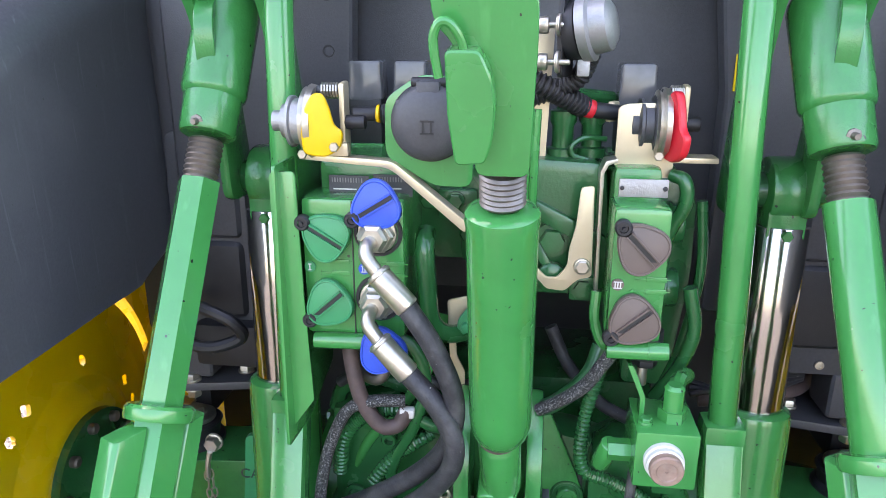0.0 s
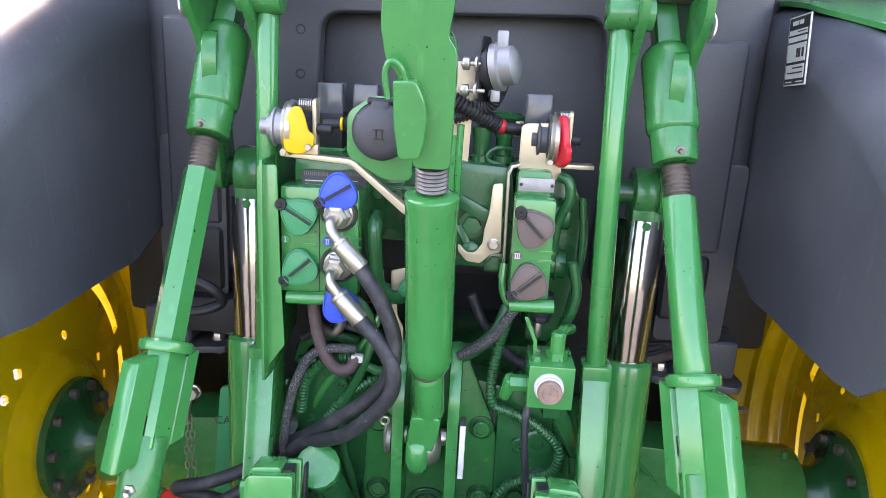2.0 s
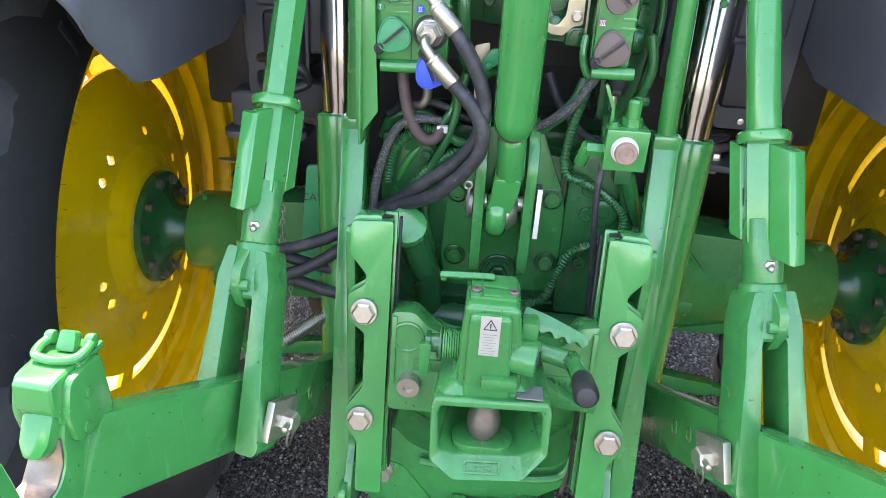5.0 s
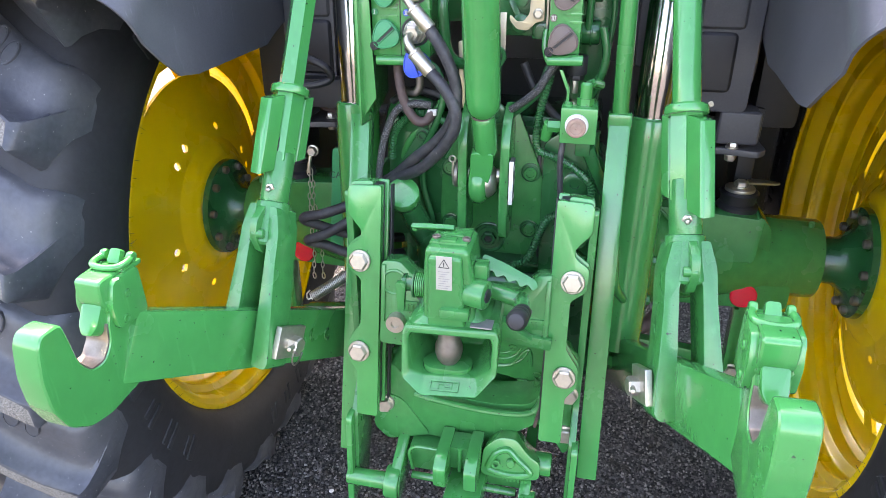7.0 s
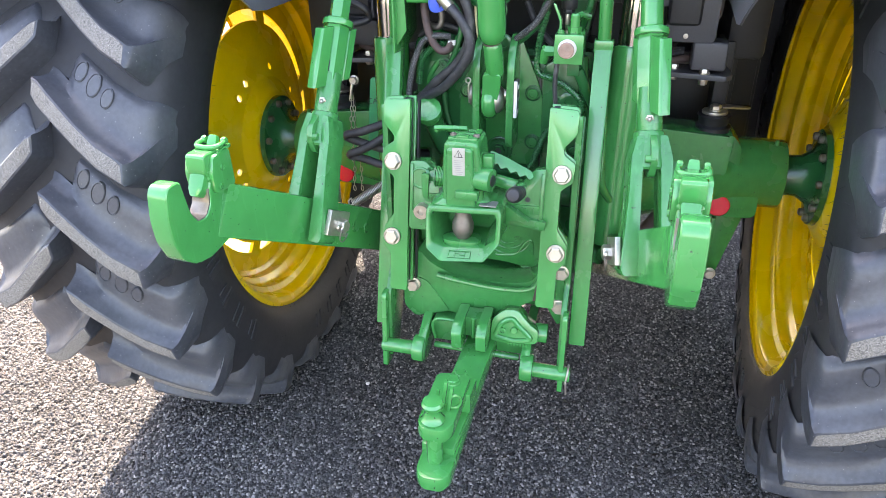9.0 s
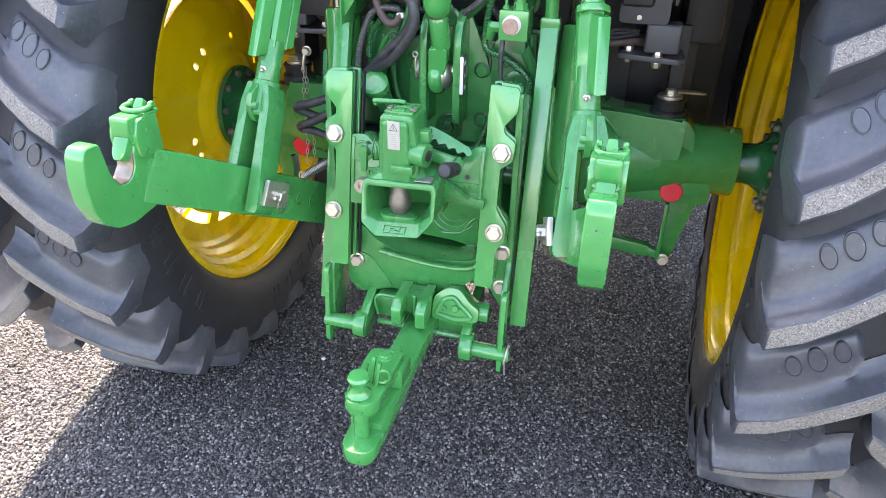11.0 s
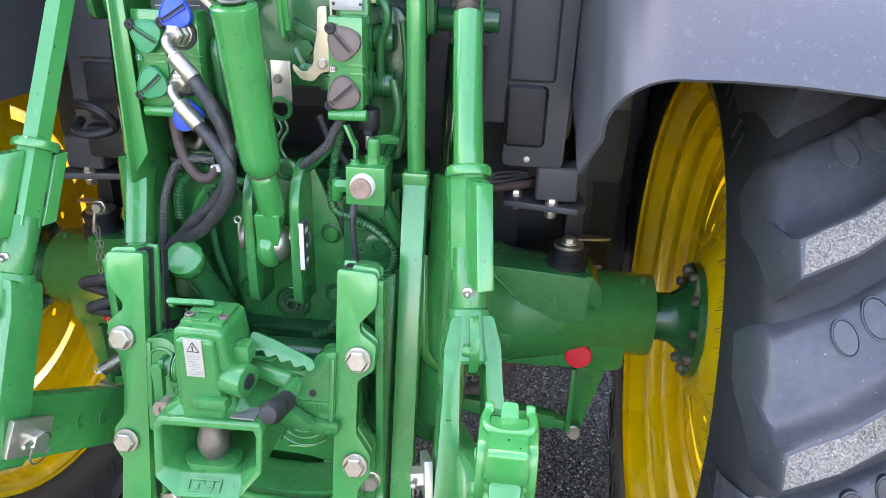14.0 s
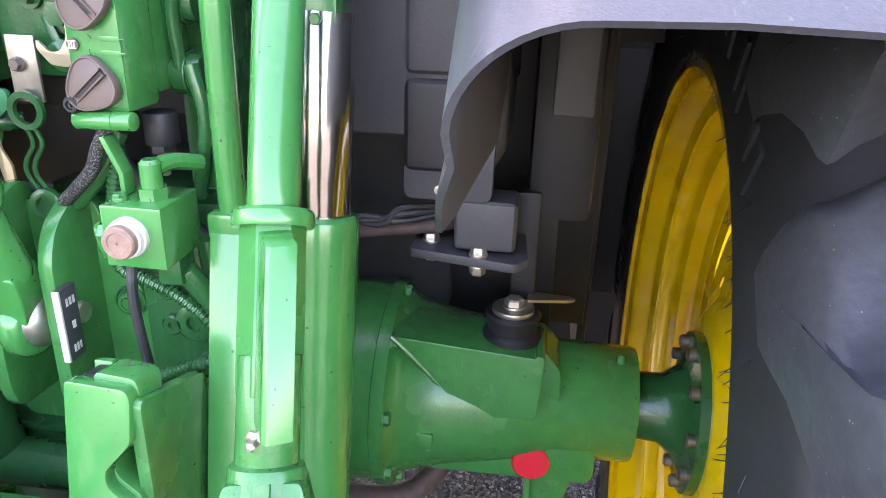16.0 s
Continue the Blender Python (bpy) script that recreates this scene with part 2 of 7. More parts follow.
def beam(p0, p1, w, h, bev=0.003, up=(0, 0, 1), w1=None, h1=None):
    """A bar from p0 to p1, w wide across and h along up, tapering to w1, h1."""
    p0, p1 = Vector(p0), Vector(p1)
    r, u, d = frame_of(p1 - p0, up)
    bm = bmesh.new()
    ends = []
    for p, a, b in ((p0, w, h), (p1, w1 or w, h1 or h)):
        ends.append([bm.verts.new(p + r * (sx * a / 2) + u * (sy * b / 2)) for sx, sy in ((-1, -1), (1, -1), (1, 1), (-1, 1))])
    bm.faces.new(ends[0])
    bm.faces.new(ends[1][::-1])
    for i in range(4):
        bm.faces.new((ends[0][i], ends[1][i], ends[1][(i + 1) % 4], ends[0][(i + 1) % 4]))
    bmesh.ops.recalc_face_normals(bm, faces=bm.faces)
    return bevelled(bm, bev)


def lathe(profile, p0, d, n=32, closed=False, turn=0.0):
    """A body of revolution: profile of (along, radius) about the line from p0 along d."""
    p0 = Vector(p0)
    r, u, d = frame_of(d)
    bm = bmesh.new()
    rings = []
    for a, rad in profile:
        if rad < 1e-5:
            rings.append([bm.verts.new(p0 + d * a)])
        else:
            rings.append([bm.verts.new(p0 + d * a + r * (rad * math.cos(turn + 2 * math.pi * i / n)) + u * (rad * math.sin(turn + 2 * math.pi * i / n))) for i in range(n)])
    pairs = list(zip(rings, rings[1:])) + ([(rings[-1], rings[0])] if closed else [])
    for a, b in pairs:
        for i in range(n):
            j = (i + 1) % n
            if len(a) == 1 and len(b) == 1:
                continue
            if len(a) == 1:
                bm.faces.new((a[0], b[i], b[j]))
            elif len(b) == 1:
                bm.faces.new((a[i], b[0], a[j]))
            else:
                bm.faces.new((a[i], b[i], b[j], a[j]))
    if not closed:
        for ring in (rings[0], rings[-1]):
            if len(ring) > 1:
                bm.faces.new(ring)
    bmesh.ops.recalc_face_normals(bm, faces=bm.faces)
    return bm


def cyl(p0, p1, r0, r1=None, n=24, bev=0.002, turn=0.0):
    p0, p1 = Vector(p0), Vector(p1)
    L = (p1 - p0).length
    r1 = r0 if r1 is None else r1
    b = min(bev, L / 3, r0 / 2, r1 / 2)
    prof = [(0, r0 - b), (b * 0.3, r0 - b * 0.3), (b, r0), (L - b, r1), (L - b * 0.3, r1 - b * 0.3), (L, r1 - b)] if b else [(0, r0), (L, r1)]
    return lathe(prof, p0, p1 - p0, n, turn=turn)


def smooth_path(pts, per=8):
    """A Catmull-Rom line through the points."""
    pts = [Vector(p) for p in pts]
    out = []
    ext = [pts[0] * 2 - pts[1]] + pts + [pts[-1] * 2 - pts[-2]]
    for i in range(1, len(ext) - 2):
        a, b, c, d = ext[i - 1:i + 3]
        for k in range(per):
            t = k / per
            out.append(0.5 * (2 * b + (c - a) * t + (2 * a - 5 * b + 4 * c - d) * t * t + (3 * b - a - 3 * c + d) * t ** 3))
    out.append(pts[-1])
    return out


def sweep(line, radii, n=10):
    """A tube of given radius, or list of radii, along a line of points."""
    if not isinstance(radii, (list, tuple)):
        radii = [radii] * len(line)
    bm = bmesh.new()
    d = (line[1] - line[0]).normalized()
    r, u, _ = frame_of(d)
    rings = []
    for i, p in enumerate(line):
        nd = (line[min(i + 1, len(line) - 1)] - line[max(i - 1, 0)]).normalized()
        r = (r - nd * r.dot(nd)).normalized()
        u = nd.cross(r)
        rings.append([bm.verts.new(p + r * (radii[i] * math.cos(2 * math.pi * k / n)) + u * (radii[i] * math.sin(2 * math.pi * k / n))) for k in range(n)])
    for a, b in zip(rings, rings[1:]):
        for k in range(n):
            bm.faces.new((a[k], a[(k + 1) % n], b[(k + 1) % n], b[k]))
    bm.faces.new(rings[0][::-1])
    bm.faces.new(rings[-1])
    bmesh.ops.recalc_face_normals(bm, faces=bm.faces)
    return bm


def hose(pts, r, n=10, per=8):
    return sweep(smooth_path(pts, per), r, n)


def corrugated(pts, r, pitch=0.006, n=10):
    """A ribbed conduit."""
    line = smooth_path(pts, 14)
    total = sum((b - a).length for a, b in zip(line, line[1:]))
    k = max(4, int(total / pitch) * 4)
    cum = [0]
    for a, b in zip(line, line[1:]):
        cum.append(cum[-1] + (b - a).length)
    out, j = [], 0
    for i in range(k + 1):
        s = total * i / k
        while j < len(line) - 2 and cum[j + 1] < s:
            j += 1
        f = (s - cum[j]) / max(1e-9, cum[j + 1] - cum[j])
        out.append(line[j].lerp(line[j + 1], min(1, f)))
    return sweep(out, [r * (1.0 if i % 4 in (0, 1) else 0.84) for i in range(k + 1)], n)


def prism(poly, o, u, v, depth, bev=0.003, segs=2):
    """A plate: polygon poly in the plane of u and v through o, thick by depth along u x v, both ways."""
    o, u, v = Vector(o), Vector(u).normalized(), Vector(v).normalized()
    w = u.cross(v).normalized()
    bm = bmesh.new()
    a = [bm.verts.new(o + u * x + v * y - w * (depth / 2)) for x, y in poly]
    b = [bm.verts.new(o + u * x + v * y + w * (depth / 2)) for x, y in poly]
    bm.faces.new(a[::-1])
    bm.faces.new(b)
    for i in range(len(a)):
        j = (i + 1) % len(a)
        bm.faces.new((a[i], a[j], b[j], b[i]))
    bmesh.ops.recalc_face_normals(bm, faces=bm.faces)
    return bevelled(bm, bev, segs)


def rounded(poly, rad, k=4):
    """The polygon with its corners rounded; rad one number or one a corner."""
    out, n = [], len(poly)
    for i in range(n):
        p = Vector((*poly[i], 0))
        a, b = Vector((*poly[i - 1], 0)), Vector((*poly[(i + 1) % n], 0))
        r = rad[i] if isinstance(rad, (list, tuple)) else rad
        if r <= 0:
            out.append((p.x, p.y))
            continue
        da, db = (a - p), (b - p)
        t = min(r, da.length * 0.45, db.length * 0.45)
        pa, pb = p + da.normalized() * t, p + db.normalized() * t
        for j in range(k + 1):
            s = j / k
            q = pa * (1 - s) ** 2 + p * (2 * s * (1 - s)) + pb * s * s
            out.append((q.x, q.y))
    return out


def hexbolt(p, d, af=0.03, h=0.014, washer=True):
    """A hexagon head with its washer, standing on p along d."""
    p, d = Vector(p), Vector(d).normalized()
    r = af / math.sqrt(3)
    head = lathe([(0.003, r), (h * 0.82, r), (h, r * 0.84), (h, 0)], p, d, 6)
    if washer:
        head = join(head, cyl(p - d * 0.001, p + d * 0.0035, af * 0.66, n=24, bev=0.0008))
    return head


def smooth(ob, angle=35):
    for f in ob.data.polygons:
        f.use_smooth = True
    ob.data.set_sharp_from_angle(angle=radians(angle))
    return ob


ORIGIN = {}


def part(name, bm, mat, parent=None, label="", angle=35):
    """Links a bmesh, given in world places, as ONE mesh object under a thing or a part."""
    me = bpy.data.meshes.new(name)
    bm.to_mesh(me)
    bm.free()
    me.materials.append(mat)
    ob = new(name, me)
    smooth(ob, angle)
    if parent:
        ob.parent = parent
        base = ORIGIN.get(parent.name, Vector((0, 0, 0)))
        ob.location = -base
        ORIGIN[ob.name] = Vector((0, 0, 0))
        if base.length == 0:
            ob.location = (0, 0, 0)
    if label:
        ob["label"] = label
    return ob


def thing(name, at, label, category, group="", kind=""):
    """An Empty at the base of a thing; its parts come in world places."""
    ob = new(name)
    ob.location = at
    ob.empty_display_size = 0.05
    ORIGIN[ob.name] = Vector(at)
    return tagged(ob, label, category, group, kind)

# ---- places ----
AXLE = V(0.025, 1.145, 0.838)
FLANGE_L, FLANGE_R = -0.807, 0.857
UP, SIDE, BACK = V(0, 0, 1), V(1, 0, 0), V(0, -1, 0)

# ---- ground ----
bm = bmesh.new()
bmesh.ops.create_grid(bm, x_segments=60, y_segments=60, size=60)
for v_ in bm.verts:
    far = max(0, v_.co.length - 8)
    v_.co.z = -0.006 + 0.02 * min(1, far / 10) * noise.noise(v_.co * 0.1)
ground = part("ground", bm, GRAVEL)
tagged(ground, "grey crushed gravel yard, dark and fine", "ground", kind="structure")


# ---- wheels ----
TREAD_HALF = 0.222
LUGS = 22
PITCH = 2 * math.pi / LUGS


def sweep_at(u):
    """Angle in degrees by which a tread bar has swung round at the distance u from its shoulder."""
    pts = ((-0.06, -0.8), (0.0, 0.0), (0.06, 2.2), (0.11, 4.9), (0.16, 7.9), (0.20, 10.3), (0.24, 12.7))
    for (p, q), (r, t) in zip(pts, pts[1:]):
        if p <= u <= r:
            return q + (t - q) * (u - p) / (r - p)
    return pts[-1][1]


def lug_mesh(mirror):
    """One tread bar with its worn top, the hollow flank beside it and the buttress over the tyre's shoulder."""
    bm = bmesh.new()
    secs = []
    reach = 1.0 if mirror > 0 else 0.55
    table = ((0.222, 0.860, 0.800, 2.6, 1.2), (0.206, 0.862, 0.800, 3.4, 1.65), (0.178, 0.863, 0.800, 5.0, 1.65), (0.163, 0.863, 0.806, 8.4, 1.65), (0.150, 0.863, 0.812, 9.8, 1.65), (0.11, 0.863, 0.813, 10.2, 1.65), (0.06, 0.862, 0.811, 10.3, 1.65), (0.02, 0.860, 0.808, 10.2, 1.65), (0.0, 0.858, 0.805, 9.8, 1.65),
             (-0.010, 0.840, 0.802, 9.9, 1.2), (-0.022, 0.812, 0.792, 10.0, -0.6), (-0.032, 0.776, 0.770, 9.8, -3.2), (-0.038, 0.740, 0.738, 9.3, -5.2), (-0.036, 0.712, 0.711, 8.7, -6.6))
    for u, rt, rp, end, w in table:
        u = u if u > 0 else u * reach
        mid = sweep_at(u)
        mix = max(0.0, rt - rp)
        row = []
        low, gap = -w, end + w
        # past the shoulder the pad's front edge swings back, so that its end is blunt and slanted
        cuts = (w, w + 0.5, w + 1.3, w + 2.6, (w + 2.6 + end) / 2) if u > 0 else (low + 0.27 * gap, low + 0.31 * gap, low + 0.38 * gap, low + 0.52 * gap, low + 0.72 * gap)
        for deg, rad in ((-w - 1.5, 0.775 if u > -0.01 else min(0.775, rp - 0.02)), (-w - 0.35, rt - 0.35 * mix), (-w, rt), (cuts[0], rt), (cuts[1], rt - 0.45 * mix), (cuts[2], rp + 0.16 * mix), (cuts[3], rp), (cuts[4], rp - 0.001), (end - 0.5, rp - 0.002), (end + 0.4, rp - 0.009), (end + 1.3, 0.775 if u > -0.01 else min(0.775, rp - 0.03))):
            th = radians(mid + deg)
            row.append(bm.verts.new(((TREAD_HALF - u) * mirror, -rad * math.cos(th), rad * math.sin(th))))
        secs.append(row)
    n = len(secs[0])
    for a, b in zip(secs, secs[1:]):
        for i in range(n):
            bm.faces.new((a[i], a[(i + 1) % n], b[(i + 1) % n], b[i]))
    bm.faces.new(secs[0])
    bm.faces.new(secs[-1][::-1])
    bmesh.ops.recalc_face_normals(bm, faces=bm.faces)
    for f in bm.faces:
        c = f.calc_center_median()
        out = Vector((0, c.y, c.z)).normalized()
        f.material_index = 1 if f.normal.dot(out) > 0.9 and c.yz.length > 0.845 else 0
    top = [e for e in bm.edges if len(e.link_faces) == 2 and len({f.material_index for f in e.link_faces}) == 2]
    bmesh.ops.bevel(bm, geom=top, offset=0.003, segments=1, affect="EDGES")
    me = bpy.data.meshes.new("lug")
    bm.to_mesh(me)
    bm.free()
    me.materials.append(RUBBER)
    me.materials.append(TREAD)
    for p in me.polygons:
        p.use_smooth = True
    me.set_sharp_from_angle(angle=radians(38))
    return me


def pad_mesh(mirror, u, off, ra, rb):
    """A shallow oval moulded into the flank of a bar."""
    bm = bmesh.new()
    th = radians(sweep_at(u) + off)
    c = Vector(((TREAD_HALF - u) * mirror, -0.8125 * math.cos(th), 0.8125 * math.sin(th)))
    out = Vector((0.02 * mirror, c.y, c.z)).normalized()
    up = Vector((0.42 * mirror, math.sin(th), math.cos(th)))
    r = up.cross(out).normalized()
    up = out.cross(r)
    rings = [[bm.verts.new(c + r * (k * ra * math.cos(a)) + up * (k * rb * math.sin(a)) + out * h) for a in [2 * math.pi * q / 24 for q in range(24)]] for k, h in ((1.0, -0.006), (0.99, 0.0012), (0.93, 0.0015), (0.90, -0.0004), (0.84, 0.0010))]
    for a, b in zip(rings, rings[1:]):
        for q in range(24):
            bm.faces.new((a[q], a[(q + 1) % 24], b[(q + 1) % 24], b[q]))
    bm.faces.new(rings[-1])
    bmesh.ops.recalc_face_normals(bm, faces=bm.faces)
    me = bpy.data.meshes.new("oval_pad")
    bm.to_mesh(me)
    bm.free()
    me.materials.append(RUBBER)
    for p in me.polygons:
        p.use_smooth = True
    me.set_sharp_from_angle(angle=radians(30))
    return me


LUG = {m: lug_mesh(m) for m in (1, -1)}
PADS = {m: [pad_mesh(m, u, 8.0, ra, rb) for u, ra, rb in ((0.069, 0.0145, 0.024), (0.103, 0.017, 0.028), (0.137, 0.0145, 0.024))] for m in (1, -1)}


def holed_disc(x_at, out, holes, r0, r1, nseg=480, nring=124):
    """The dished wheel disc with its bolt holes and the long slots beside the rim cut through."""
    bm = bmesh.new()
    grid = []
    for j in range(nring + 1):
        r = r0 + (r1 - r0) * j / nring
        grid.append([bm.verts.new((out * x_at(r), -r * math.cos(2 * math.pi * i / nseg), r * math.sin(2 * math.pi * i / nseg))) for i in range(nseg)])
    edge = {}

    def in_hole(y, z):
        for hole in holes:
            hy, hz, size, diamond = hole
            a, b = y - hy, z - hz
            if abs(a) > 0.02 or abs(b) > 0.02:
                continue
            rr = math.hypot(hy, hz)
            p, q = (a * hy + b * hz) / rr, (-a * hz + b * hy) / rr
            if (abs(p) + abs(q) if diamond else math.hypot(p, q)) < size:
                return hole
        return None
    for j in range(nring):
        r = r0 + (r1 - r0) * (j + 0.5) / nring
        for i in range(nseg):
            th = 2 * math.pi * (i + 0.5) / nseg
            k = (i + 1) % nseg
            quad = (grid[j][i], grid[j][k], grid[j + 1][k], grid[j + 1][i])
            hole = in_hole(r * math.cos(th), r * math.sin(th))
            if hole:
                for v in quad:
                    edge[v] = hole
                continue
            # six long slots between disc and rim
            if 0.366 < r < 0.402 and (math.degrees(th) - 113) % 60 < 52:
                continue
            bm.faces.new(quad)
    for v, (hy, hz, size, diamond) in edge.items():
        # draw the rim of each hole out to its true outline
        if v.link_faces:
            a, b = -v.co.y - hy, v.co.z - hz
            rr = math.hypot(hy, hz)
            p, q = (a * hy + b * hz) / rr, (-a * hz + b * hy) / rr
            f = size / max(1e-4, abs(p) + abs(q) if diamond else math.hypot(p, q))
            v.co.y, v.co.z = -(hy + a * f), hz + b * f
    for v in [v for v in bm.verts if not v.link_faces]:
        bm.verts.remove(v)
    bmesh.ops.recalc_face_normals(bm, faces=bm.faces)
    bmesh.ops.solidify(bm, geom=bm.faces[:], thickness=0.010)
    return bm


def wheel(lip_x, out, phase, c, toe, grow, rounds, diamonds, label):
    """A rear wheel. lip_x: plane of the rim's inner lip; out: the way to the outside; c: from the lip to the tread's middle."""
    at = V(lip_x, AXLE.y, AXLE.z)
    w = thing("rear_wheel", at, label, "wheel", "rear wheels")

    def put(bm):
        bmesh.ops.translate(bm, vec=at, verts=bm.verts)
        return bm
    bulge = 0.72 if out < 0 else 0.25
    prof = [(0.014, 0.5655), (0.001, 0.5665), (-0.005 - 0.004 * bulge, 0.577), (-0.035 * bulge - 0.004, 0.60), (-0.048 * bulge, 0.65), (-0.046 * bulge, 0.70), (-0.034 * bulge, 0.735), (-0.014 * bulge, 0.765), (0.02, 0.785), (0.08, 0.794), (0.14, 0.796), (c, 0.797)]
    prof = [(a, r if r < 0.6 else 0.6 + (r - 0.6) * (1 + 4.2 * (grow - 1))) for a, r in prof]
    prof += [(2 * c - a, r) for a, r in prof[-2::-1]]
    prof += [(2 * c - 0.03, 0.56), (c, 0.552), (0.03, 0.56)]
    tyre = part("tyre", put(lathe(prof, (0, 0, 0), V(out, 0, 0), 120, closed=True)), SIDEWALL, w, "black radial tractor tyre with dusty lugs", 60)
    middle = Matrix.Translation(at + V(out * c, 0, 0))
    for i in range(LUGS):
        for side, off in ((-out, 0.0), (out, 0.5)):
            turned = middle @ Matrix.Rotation(-(phase + (i + off) * PITCH), 4, "X") @ Matrix.Diagonal((1, grow, grow, 1))
            for name, meshes in (("lug", [LUG[side]]), ("oval_pad", PADS[side] if side == -out else [])):
                for me in meshes:
                    ob = new(name, me)
                    ob.parent = tyre
                    ob.matrix_basis = turned
    for k in range(40):
        # flat raised marks moulded into the sidewall, in two runs
        if k % 20 in (0, 1, 2, 9, 10, 11, 12, 19):
            continue
        th = 2 * math.pi * k / 40 - 1.15
        q = at + V(-out * 0.0452 * bulge, -0.668 * math.cos(th), 0.668 * math.sin(th))
        e = Matrix.Rotation(-th, 4, "X")
        part("raised_mark", join(box(q, (0.010, 0.062, 0.016 if k % 3 else 0.026), 0.004, e), box(q + V(0, 0.030 * math.sin(th), 0.030 * math.cos(th)), (0.010, 0.058 - 0.012 * (k % 2), 0.014), 0.004, e)), SIDEWALL, tyre)
    rim = [(0.0, 0.560), (0.003, 0.565), (0.010, 0.565), (0.014, 0.556), (0.017, 0.546), (0.024, 0.541), (0.050, 0.538), (0.058, 0.534), (0.063, 0.524), (0.067, 0.516), (0.073, 0.514), (0.083, 0.517), (0.097, 0.514), (0.104, 0.508), (0.109, 0.496), (0.114, 0.490), (0.122, 0.489), (0.134, 0.491), (0.144, 0.487), (0.150, 0.476), (0.155, 0.470), (0.30, 0.468), (0.33, 0.482), (0.36, 0.500), (0.42, 0.506), (0.44, 0.525), (0.52, 0.538), (0.535, 0.560), (0.545, 0.560), (0.54, 0.535)]
    rim = [(a if a <= 0.155 else 0.155 + (a - 0.155) * (2 * c - 0.155) / 0.395, r) for a, r in rim]
    inner = [(a, r - 0.008) for a, r in rim[::-1]]
    rim_ob = part("rim", put(lathe(rim + inner, (0, 0, 0), V(out, 0, 0), 128, closed=True)), YELLOW, w, "deep yellow steel rim, stepped inside")
    f0 = abs((FLANGE_L if out < 0 else FLANGE_R) - lip_x)

    def x_at(r):
        pts = ((0.06, f0 + 0.006), (0.145, f0 + 0.006), (0.165, f0 + 0.016), (0.19, f0 + 0.034), (0.23, f0 + 0.044), (0.30, f0 + 0.060), (0.36, f0 + 0.078), (0.40, f0 + 0.085), (0.47, f0 + 0.088))
        for (a, p), (b, q) in zip(pts, pts[1:]):
            if a <= r <= b:
                return p + (q - p) * (r - a) / (b - a)
        return pts[-1][1]
    holes = [(0.222 * math.cos(radians(d)), 0.222 * math.sin(radians(d)), 0.0105, False) for d in range(rounds, rounds + 360, 60)]
    holes += [(0.222 * math.cos(radians(d)), 0.222 * math.sin(radians(d)), 0.014, True) for d in range(diamonds, diamonds + 360, 90)]
    part("disc", put(holed_disc(x_at, out, holes, 0.06, 0.466)), YELLOW, w, "dished yellow wheel disc with bolt holes")
    for k in range(24):
        th = 2 * math.pi * (k + 0.35) / 24
        p = at + V(out * (f0 + 0.089), -0.420 * math.cos(th), 0.420 * math.sin(th))
        part("rivet", lathe([(0, 0.0125), (0.004, 0.0120), (0.007, 0.009), (0.008, 0)], p, V(-out, 0, 0), 16), YELLOW, rim_ob)
    # hub flange, bolted from the inside
    hub = part("hub_flange", put(lathe([(f0 - 0.11, 0.055), (f0 - 0.06, 0.058), (f0 - 0.035, 0.075), (f0 - 0.022, 0.105), (f0 - 0.019, 0.133), (f0, 0.135), (f0 + 0.004, 0.13), (f0 + 0.004, 0)], (0, 0, 0), V(out, 0, 0), 48)), SHADEGREEN, w, "green axle hub flange, coloured darker for shade")
    for k in range(10):
        th = 2 * math.pi * (k + 0.3) / 10
        p = at + V(out * (f0 - 0.019), -0.115 * math.cos(th), 0.115 * math.sin(th))
        part("wheel_bolt", lathe([(0, 0.011), (0.012, 0.011), (0.015, 0.008), (0.015, 0)], p, V(-out, 0, 0), 12), STEEL, hub)
    # the wheels stand a little splayed
    w.rotation_euler = (0, 0, radians(toe))
    return w


wheel(-0.731, -1, 0.2356, 0.231, 2.0, 1.024, 48, 63, "yellow rear tractor wheel with lugged tyre, standing in gravel")
wheel(0.776, 1, -0.002, 0.225, -2.6, 1.0, 6, 72, "yellow rear tractor wheel with lugged tyre, standing in gravel")

# ---- tractor: axle, housing, cab rear, fenders ----
tractor = thing("tractor", V(0.02, 1.145, 0.0), "green farm tractor seen from its rear, on gravel", "tractor")


